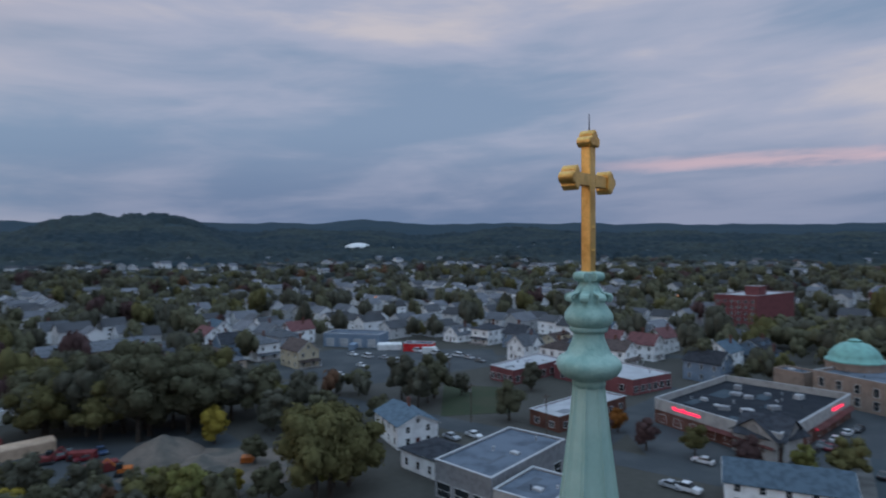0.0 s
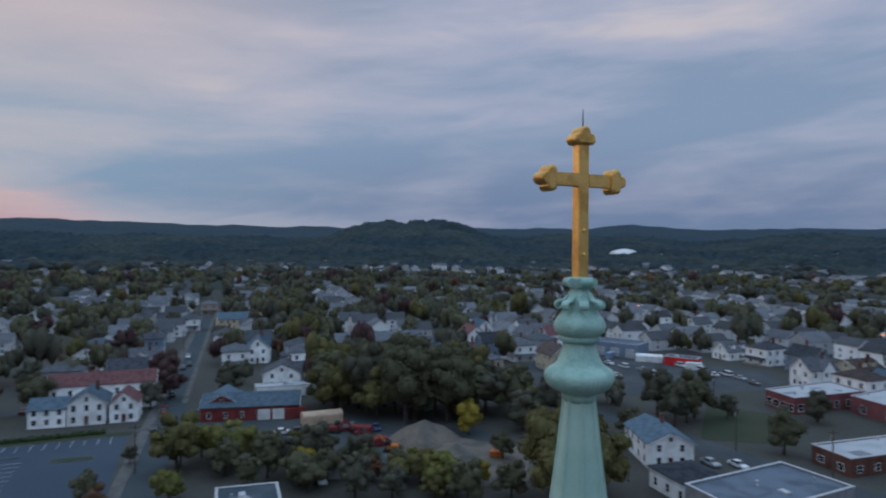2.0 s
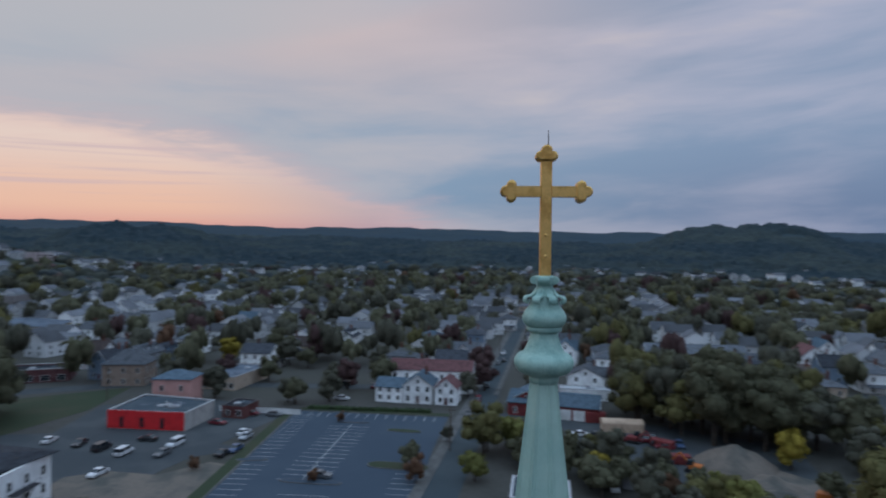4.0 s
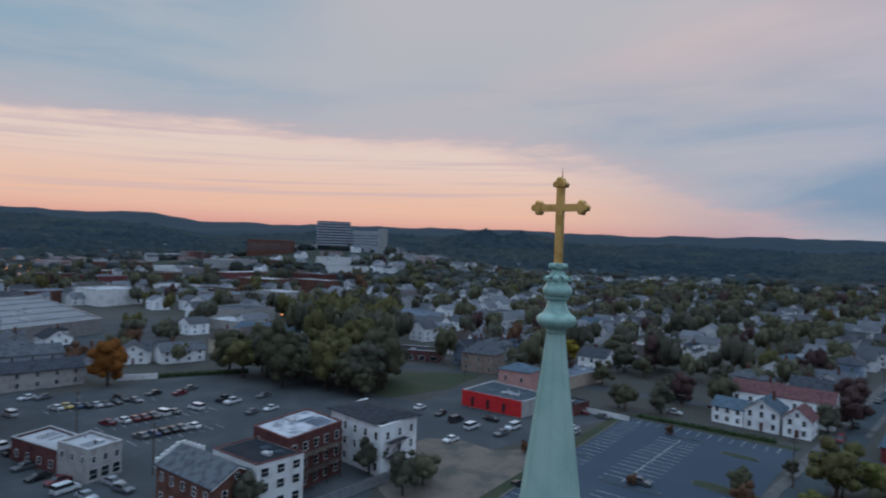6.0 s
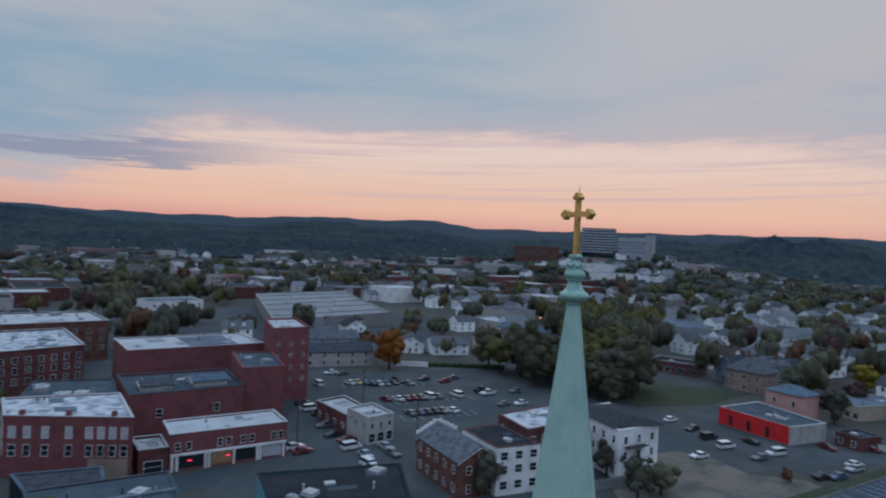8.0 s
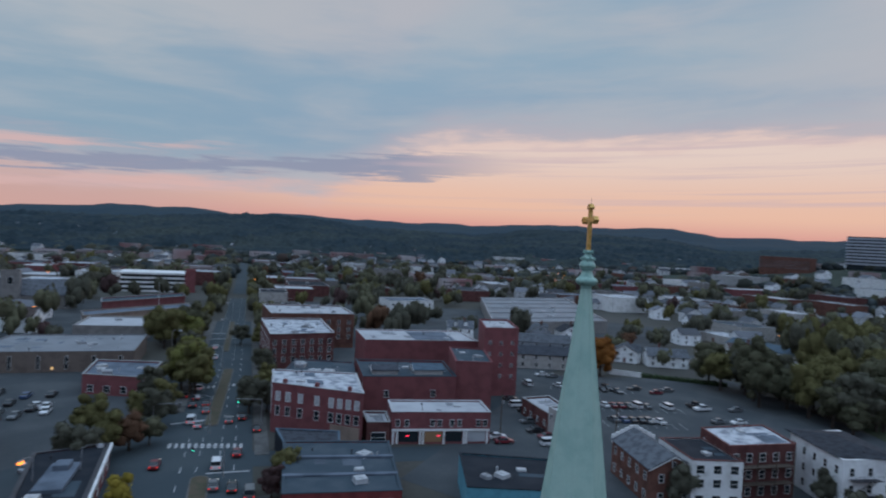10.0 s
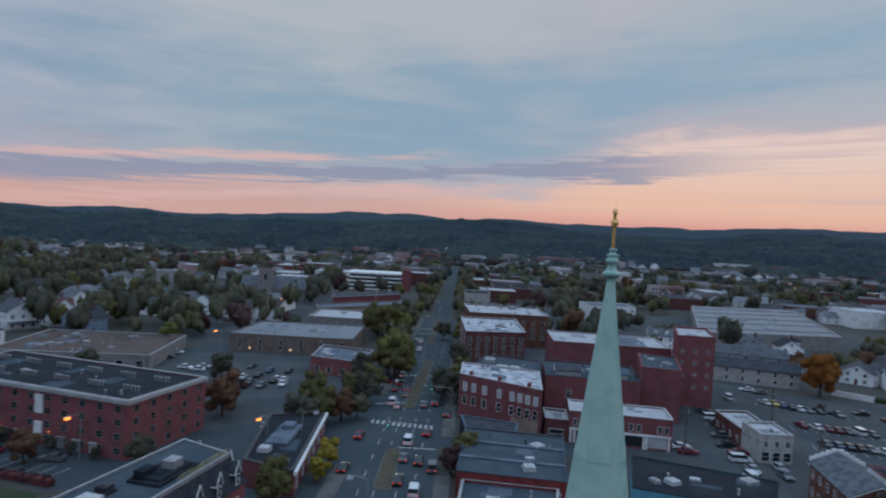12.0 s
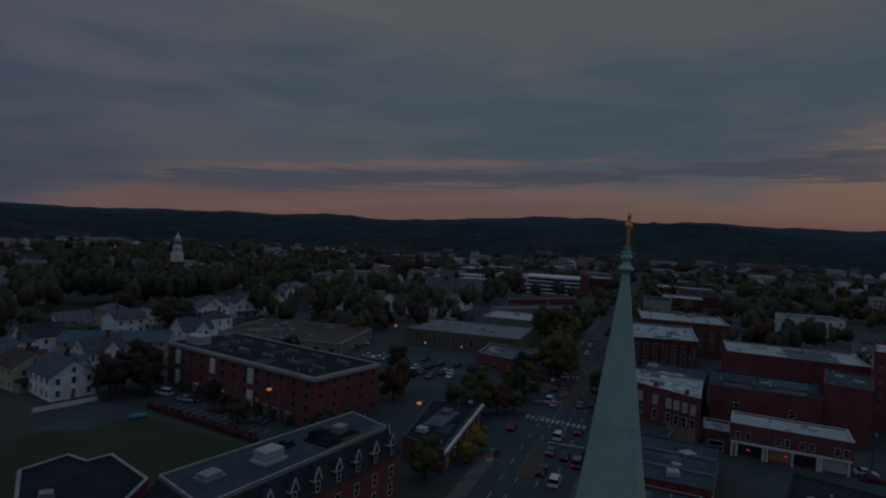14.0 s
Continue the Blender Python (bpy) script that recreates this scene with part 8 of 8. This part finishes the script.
def suburb_house(x, y, turn, style, form):
    z = land(x, y)
    key = (style, form)
    TAKEN.append((x, y, 6.5))
    if key in PROTO:
        return copy_thing(PROTO[key], pose(x, y, z, 0, 0, turn))
    wall, roof, label = STYLES[style]
    forms = [dict(w=9, l=13, eave=6.6, rise=3.6, porch=True), dict(w=8.6, l=12, eave=6.4, rise=3.8, cross=True), dict(w=10, l=12, eave=6.2, rise=3.0, porch=True, dormer=True), dict(w=9, l=13, eave=3.6, rise=3.8, storeys=1, dormer=True), dict(w=10, l=12, eave=6.8, rise=2.6, kind="hip", porch=True)]
    ob = house("house", label, x, y, turn, wall=wall, roof=roof, group="houses of the suburb", z=z, **forms[form])
    TAKEN.pop()
    PROTO[key] = ob
    return ob


for x, y, style, form in ((-356, 272, 0, 1), (-194, 282, 0, 1), (-153, 348, 0, 0), (-345, 398, 0, 0), (-81, 241, 0, 4), (-95, 245, 5, 1), (-62, 227, 4, 0), (-112, 263, 7, 0), (-117, 287, 6, 0), (-324, 305, 8, 4), (-174, 174, 0, 4), (-271, 240, 0, 4),
                          (-412, 86, 0, 0), (-344, 32, 0, 2), (-347, 110, 6, 1), (-266, 285, 4, 4), (-210, 205, 0, 4), (97.6, 222, 6, 0), (112, 219, 5, 3), (74, 240, 7, 1), (86, 256, 7, 0), (63, 250, 7, 1), (105, -208, 0, 1), (92, -224, 0, 2)):
    face = min((134.4 + 90 * q for q in range(4)), key=lambda d: abs((d - 90 - math.degrees(math.atan2(-y, -x)) + 180) % 360 - 180))
    suburb_house(x, y, face + 90 if form in (1, 2) else face, style, form)
rng = random.Random(5)
count = 0
spots = []
for i in range(-62, 63):
    for j in range(-46, 47):
        # rows of plots along the side streets
        u, v = i * 17.0, j * 30.0 + (6 if j % 2 else -6)
        x = u * math.cos(radians(134.4)) - v * math.sin(radians(134.4))
        y = u * math.sin(radians(134.4)) + v * math.cos(radians(134.4))
        spots.append((math.hypot(x, y), x + rng.uniform(-3, 3), y + rng.uniform(-3, 3)))
spots.sort()
FAR_SPOTS = []
for r, x, y in spots:
    az = math.degrees(math.atan2(y, x)) % 360
    if not 48 < az < 304 or (222 <= az <= 258 and r < 620) or r < 150 or r > 1700:
        continue
    if az > 175 and az < 222 and r < 240:
        continue
    dens = 0.86 if 75 < az < 185 else 0.5
    if rng.random() > dens or not free(x, y, 6.5) or not clear_ground(x, y):
        continue
    if count < 64 and r < 480:
        st = rng.choices(range(9), (6, 5, 3, 4, 2, 2, 4, 1.5, 2))[0]
        turns = [134.4 + 90 * q for q in range(4) if math.sin(radians(134.4 + 90 * q)) * -x + math.cos(radians(134.4 + 90 * q)) * y > 0]
        suburb_house(x, y, rng.choice(turns) + rng.uniform(-4, 4), st, rng.randrange(5))
        count += 1
    else:
        FAR_SPOTS.append((x, y))

# flat-roofed blocks further along the main street and round the warehouse
blocks = 0
for k in range(900):
    x, y = rng.uniform(-760, 40), rng.uniform(-760, -60)
    az = math.degrees(math.atan2(y, x)) % 360
    r = math.hypot(x, y)
    if not (185 < az < 262) or r < 235 or r > 760 or blocks >= 72:
        continue
    a, b = rng.uniform(10, 22), rng.uniform(8, 16)
    if not free(x, y, max(a, b)) or not clear_ground(x, y):
        continue
    d, e = UD * a, VD * b
    c = Vector((x, y))
    poly = ccw([tuple(c - d - e), tuple(c + d - e), tuple(c + d + e), tuple(c - d + e)])
    wall = rng.choice(["brick", "brick_brown", "brick_dark", "stucco", "concrete", "white_paint"])
    roof = rng.choice(["roof_grey", "roof_white", "roof_blue", "roof_black", "roof_patched"])
    hh = land(x, y) + rng.choice([4.5, 5, 7.5, 8, 10.5])
    flat_block("town_block", {"b": "brick", "s": "pale stucco", "c": "grey concrete", "w": "white"}[wall[0]] + " commercial block with a flat roof", poly, hh, wall, roof, "commercial block", rows=[(0, 3, [hh - 2.4], 1.4, 1.5), (1, 2, [hh - 2.4], 1.4, 1.5)] if r < 330 else [], seed=k, units=1)
    blocks += 1


pick = random.Random(3)
FAR_HOUSES = [p for p in FAR_SPOTS if math.hypot(*p) < 560 or pick.random() < (0.33 if math.hypot(*p) < 900 else 0.13)][:1500]
CELLS = {(int(x // 12), int(y // 12)) for x, y in FAR_HOUSES}
FRONT = set()
for x, y in FAR_HOUSES:
    r = math.hypot(x, y)
    FRONT.add((int((x - x / r * 12) // 12), int((y - y / r * 12) // 12)))
for x, y, w in SHOWN:
    r = math.hypot(x, y)
    if r < 520:
        for k in range(1, 2 if w < 9 else 4):
            for o in (-0.6, 0, 0.6) if w > 9 else (0,):
                FRONT.add((int((x - x / r * (w * 0.5 + 12 * k) - y / r * w * o) // 12), int((y - y / r * (w * 0.5 + 12 * k) + x / r * w * o) // 12)))


def by_house(x, y):
    """Keeps the woods off the distant houses and their front gardens."""
    c = (int(x // 12), int(y // 12))
    return c in CELLS or c in FRONT


def distant_houses():
    walls, roofs, wins = Mesh(), Mesh(), Mesh()
    r2 = random.Random(9)
    for x, y in FAR_HOUSES:
        z = land(x, y)
        t = radians(134.4 + r2.choice((0, 90)) + r2.uniform(-5, 5))
        c, s = math.cos(t), math.sin(t)
        w, l, e, rr = r2.uniform(4.2, 5.6), r2.uniform(5.2, 7.4), r2.uniform(4.8, 7.0), r2.uniform(2.6, 3.9)
        T = lambda px, py, pz: (x + px * c - py * s, y + px * s + py * c, z + pz)
        q = [(-w, -l), (w, -l), (w, l), (-w, l)]
        walls.add([T(a, b, -1) for a, b in q] + [T(a, b, e) for a, b in q] + [T(0, -l, e + rr), T(0, l, e + rr)],
                  [(0, 1, 5, 4), (1, 2, 6, 5), (2, 3, 7, 6), (3, 0, 4, 7), (4, 5, 8), (6, 7, 9)])
        o = 0.4
        for sx in (-1, 1):
            roofs.add([T(0, -l - o, e + rr + 0.12), T(sx * (w + o), -l - o, e - 0.1), T(sx * (w + o), l + o, e - 0.1), T(0, l + o, e + rr + 0.12)], [(0, 1, 2, 3) if sx < 0 else (3, 2, 1, 0)])
        for a in (-0.45, 0.45):
            for b in (1.0, 3.4):
                if b + 1.2 < e:
                    for sg in (-1, 1):
                        wins.add([T(w * a - 0.45, sg * (l + 0.04), b), T(w * a + 0.45, sg * (l + 0.04), b), T(w * a + 0.45, sg * (l + 0.04), b + 1.3), T(w * a - 0.45, sg * (l + 0.04), b + 1.3)], [(0, 1, 2, 3)])
                        wins.add([T(sg * (w + 0.04), l * a - 0.45, b), T(sg * (w + 0.04), l * a + 0.45, b), T(sg * (w + 0.04), l * a + 0.45, b + 1.3), T(sg * (w + 0.04), l * a - 0.45, b + 1.3)], [(0, 1, 2, 3)])
    ob = new("distant_houses")
    tagged(ob, "pale gabled houses scattered among distant trees", "houses", kind="stuff")
    for nm, m, mt in (("walls", walls, "far_wall"), ("roofs", roofs, "far_roof"), ("windows", wins, "glass")):
        tagged(part(nm, m, mt, ob), kind="stuff")


def distant_blocks():
    """Flat-roofed stores and works among the trees beyond the main street."""
    walls, roofs, bands = Mesh(), Mesh(), Mesh()
    r2 = random.Random(14)
    for k in range(1500):
        az, r = radians(r2.uniform(178, 300)), r2.uniform(500, 1250)
        x, y = r * math.cos(az), r * math.sin(az)
        if r2.random() > (0.6 if 190 < math.degrees(az) < 262 else 0.2) * (1.15 - r / 1400) or not free(x, y, 12):
            continue
        a, b, e = r2.uniform(8, 22), r2.uniform(6, 13), r2.choice((4.5, 5, 6.5, 8, 11))
        TAKEN.append((x, y, max(a, b) * 0.8))
        t, z = radians(59.3 + r2.choice((0, 90)) + r2.uniform(-4, 4)), land(x, y)
        c, s = math.cos(t), math.sin(t)
        T = lambda px, py, pz: (x + px * c - py * s, y + px * s + py * c, z + pz)
        q = [(-a, -b), (a, -b), (a, b), (-a, b)]
        walls.add([T(u, v, -2) for u, v in q] + [T(u, v, e + 0.5) for u, v in q], [(i, (i + 1) % 4, 4 + (i + 1) % 4, 4 + i) for i in range(4)])
        roofs.add([T(u * 0.98, v * 0.98, e) for u, v in q], [(0, 1, 2, 3)])
        for sg in (-1, 1):
            for f in range(int(e // 3.4)):
                u = -a + 1.5
                while u + 2.2 < a:
                    bands.add([T(u, sg * (b + 0.05), 1.0 + f * 3.3), T(u + 1.6, sg * (b + 0.05), 1.0 + f * 3.3), T(u + 1.6, sg * (b + 0.05), 2.6 + f * 3.3), T(u, sg * (b + 0.05), 2.6 + f * 3.3)], [(0, 1, 2, 3)])
                    u += 3.2
    ob = new("distant_stores")
    tagged(ob, "low flat-roofed stores and works among distant trees", "buildings", kind="stuff")
    for nm, m, mt in (("walls", walls, "far_store"), ("roofs", roofs, "far_flat"), ("windows", bands, "glass")):
        tagged(part(nm, m, mt, ob), kind="stuff")


mat("far_store", (0.30, 0.27, 0.27), 0.85, 0, 0.15, 0.02, 1.5, 0, (0.20, 0.085, 0.085), island=0.5)
mat("far_flat", (0.20, 0.21, 0.23), 0.85, 0, 0.15, 0.1, 1.5, 0, (0.20, 0.21, 0.23), island=0.7)
distant_blocks()
mat("far_wall", (0.66, 0.67, 0.69), 0.8, 0, 0.1, 0.2, 2, 0, island=0.40)
mat("far_roof", (0.11, 0.115, 0.13), 0.9, 0, 0.15, 0.2, 2, 0, island=0.6)
distant_houses()


# ---- woods and street trees farther off ----
def rough_ball(n, k, rg):
    vs = [(0, 0, -0.7)]
    for j in range(1, k):
        e = -math.pi / 2 + math.pi * j / k
        for i in range(n):
            a = 2 * math.pi * (i + 0.5 * (j % 2)) / n
            rr = rg.uniform(0.78, 1.16)
            vs.append((rr * math.cos(e) * math.cos(a), rr * math.cos(e) * math.sin(a), rr * 0.85 * math.sin(e)))
    vs.append((0, 0, 0.9))
    fs = [(0, 1 + (i + 1) % n, 1 + i) for i in range(n)]
    for j in range(k - 2):
        o, p = 1 + j * n, 1 + (j + 1) * n
        fs += [(o + i, o + (i + 1) % n, p + (i + 1) % n, p + i) for i in range(n)]
    top = len(vs) - 1
    fs += [(top, top - n + i, top - n + (i + 1) % n) for i in range(n)]
    return np.array(vs), fs


def woods(name, label, places, material, n, k, seed):
    """One mesh of many rough crowns; places: x, y, z, radius, height."""
    rg = random.Random(seed)
    balls = [rough_ball(n, k, rg) for _ in range(10)]
    allv, allf, o = [], [], 0
    for x, y, z, r, h in places:
        vs, fs = balls[rg.randrange(10)]
        t = rg.uniform(0, 6.28)
        c, s = math.cos(t), math.sin(t)
        v = vs * (r, r, h / 2)
        v = np.stack([v[:, 0] * c - v[:, 1] * s + x, v[:, 0] * s + v[:, 1] * c + y, v[:, 2] + z + h * 0.42], 1)
        allv.append(v)
        allf += [tuple(o + i for i in f) for f in fs]
        o += len(vs)
    me = bpy.data.meshes.new(name)
    me.from_pydata(np.concatenate(allv).tolist(), [], allf)
    me.materials.append(MATS[material])
    me.polygons.foreach_set("use_smooth", [True] * len(allf))
    me.update()
    tagged(new(name, me), label, "trees", kind="stuff")


rng = random.Random(31)
near_places = {"g": [], "d": [], "o": [], "r": [], "m": []}
nt = 0
for k in range(11500):
    az = radians(rng.uniform(48, 304))
    r = math.sqrt(rng.uniform(170 ** 2, 760 ** 2))
    x, y = r * math.cos(az), r * math.sin(az)
    dg = math.degrees(az)
    if 186 < dg < 258 and rng.random() < 0.35:
        continue
    if noise.noise(Vector((x / 42, y / 42, 6.2))) < rng.uniform(-0.42, 0.14):
        continue
    if not free(x, y, 2.5) or not clear_ground(x, y) or by_house(x, y):
        continue
    kind = rng.choices("gdormn", (6, 8, 1.0, 0.3, 0.7, 0.12))[0]
    if r < 230 and nt < 20:
        tree(x, y, rng.uniform(3.4, 6.2), kind, 1.0, land(x, y))
        nt += 1
        TAKEN.append((x, y, 3.0))
    else:
        q = rng.uniform(3.6, 8.2)
        near_places["g" if kind == "n" else kind].append((x, y, land(x, y), q, q * rng.uniform(1.7, 2.3)))
for kind, x, y, z, r, h in FAR_TREES:
    near_places[{"y": "o", "l": "o", "n": "r"}.get(kind, kind)].insert(0, (x, y, z, r, h))
LF = {"g": "leaf_green", "d": "leaf_dark", "o": "leaf_olive", "r": "leaf_rust", "m": "leaf_maroon"}


def tufted(name, label, places, material, seed):
    """Crowns of leaf tufts for the trees among the farther houses, joined."""
    pr = random.Random(seed)
    protos = []
    for k in range(10):
        lobes = [(0, 0, 0.62, 0.42)] + [(0.42 * math.cos(a), 0.42 * math.sin(a), pr.uniform(0.4, 0.8), pr.uniform(0.28, 0.4)) for a in (0.3, 1.6, 2.8, 4.1, 5.3)]
        m = leaf_cloud(pr, lobes, 70 if k < 5 else 26, 0.14 if k < 5 else 0.18)
        for cx, cy, cz, r in lobes[:5 if k < 5 else 4]:
            core(m, cx, cy, cz, r * 1.08, pr, 6, 4)
        protos.append((np.array(m.v), m.f))
    allv, allf, o = [], [], 0
    for x, y, z, r, h in places:
        vs, fs = protos[pr.randrange(5) + (5 if math.hypot(x, y) > 430 else 0)]
        t = pr.uniform(0, 6.28)
        c, s = math.cos(t), math.sin(t)
        v = vs * (r, r, h)
        allv.append(np.stack([v[:, 0] * c - v[:, 1] * s + x, v[:, 0] * s + v[:, 1] * c + y, v[:, 2] + z], 1))
        allf += [tuple(o + i for i in f) for f in fs]
        o += len(vs)
    me = bpy.data.meshes.new(name)
    me.from_pydata(np.concatenate(allv).tolist(), [], allf)
    me.materials.append(MATS[material])
    me.polygons.foreach_set("use_smooth", [True] * len(allf))
    me.update()
    tagged(new(name, me), label, "trees", kind="stuff")


for k, v in near_places.items():
    if v:
        tufted("street_trees", "leafy trees among the houses", v[:1700], LF[k], ord(k))

far = {"woods_green": [], "woods_dark": [], "woods_olive": [], "woods_rust": []}
for k in range(16000):
    az = radians(rng.uniform(44, 308))
    r = 560 + 480 * rng.random()
    x, y = r * math.cos(az), r * math.sin(az)
    if noise.noise(Vector((x / 120, y / 120, 5))) < -0.12:
        continue
    if by_house(x, y) or (r < 760 and not free(x, y, 3.0)):
        continue
    q = rng.uniform(3.6, 7.2) * (1.35 if noise.noise(Vector((x / 90, y / 90, 3.3))) > 0.25 else 1.0)
    shade = noise.noise(Vector((x / 200, y / 200, 1.5)))
    place = (x, y, land(x, y) - q * 0.3, q, q * rng.uniform(1.3, 2.0))
    far[rng.choices(list(far), (5, 5 - 6 * shade, 1.2, 0.8))[0]].append(place)
for m, v in far.items():
    woods("distant_woods", "dense distant woods in autumn greens", v, m, 6, 4, len(v))


def canopy():
    """The closed roof of crowns over the hills: a dome of its own height for each tree."""
    cols = 1500
    radii = [960.0]
    while radii[-1] < 2750:
        radii.append(radii[-1] + 4.5 + (radii[-1] - 960) * 0.006)
    az = np.radians(np.linspace(43, 309, cols))
    rr, aa = np.meshgrid(np.array(radii), az, indexing="ij")
    jit = np.random.default_rng(8)
    rr, aa = rr + jit.uniform(-1.2, 1.2, rr.shape), aa + jit.uniform(-0.0008, 0.0008, rr.shape)
    px, py = rr * np.cos(aa), rr * np.sin(aa)
    size = 12.0
    best, tall = np.full(px.shape, 9.0), np.zeros(px.shape)
    gx, gy = np.floor(px / size), np.floor(py / size)
    for ox in (-1, 0, 1):
        for oy in (-1, 0, 1):
            cx, cy = gx + ox, gy + oy
            h1 = np.modf(np.abs(np.sin(cx * 127.1 + cy * 311.7) * 43758.5453))[0]
            h2 = np.modf(np.abs(np.sin(cx * 269.5 + cy * 183.3) * 24634.6345))[0]
            d = np.hypot((cx + h1) * size - px, (cy + h2) * size - py) / size
            near = d < best
            best = np.where(near, d, best)
            tall = np.where(near, h1 * h2, tall)
    grow = 3.0 + 12.0 * tall + 5.0 * np.sqrt(np.clip(1 - (best / 0.85) ** 2, 0, 1))
    grow *= np.clip((rr - 950) / 60, 0, 1)
    verts = []
    for x, y, g in zip(px.ravel().tolist(), py.ravel().tolist(), grow.ravel().tolist()):
        open_ground = by_house(x, y) or noise.noise(Vector((x / 150, y / 150, 5))) < -0.42
        verts.append((x, y, land(x, y) + (-1.0 if open_ground else g)))
    n = len(radii)
    i, j = np.meshgrid(np.arange(n - 1), np.arange(cols - 1), indexing="ij")
    o = (i * cols + j).ravel()
    faces = np.stack([o, o + cols, o + cols + 1, o + 1], 1).tolist()
    me = bpy.data.meshes.new("hill_woods")
    me.from_pydata(verts, [], faces)
    me.materials.append(MATS["hazed_woods"])
    me.polygons.foreach_set("use_smooth", [True] * len(faces))
    me.update()
    tagged(new("hill_woods", me), "closed woods over rolling hills in dull greens tinted blue for haze", "trees", kind="stuff")


# the hill canopy's colour holds a blue haze tint too
forest_mat("hazed_woods", (0.028, 0.043, 0.052), (0.048, 0.060, 0.058), None)
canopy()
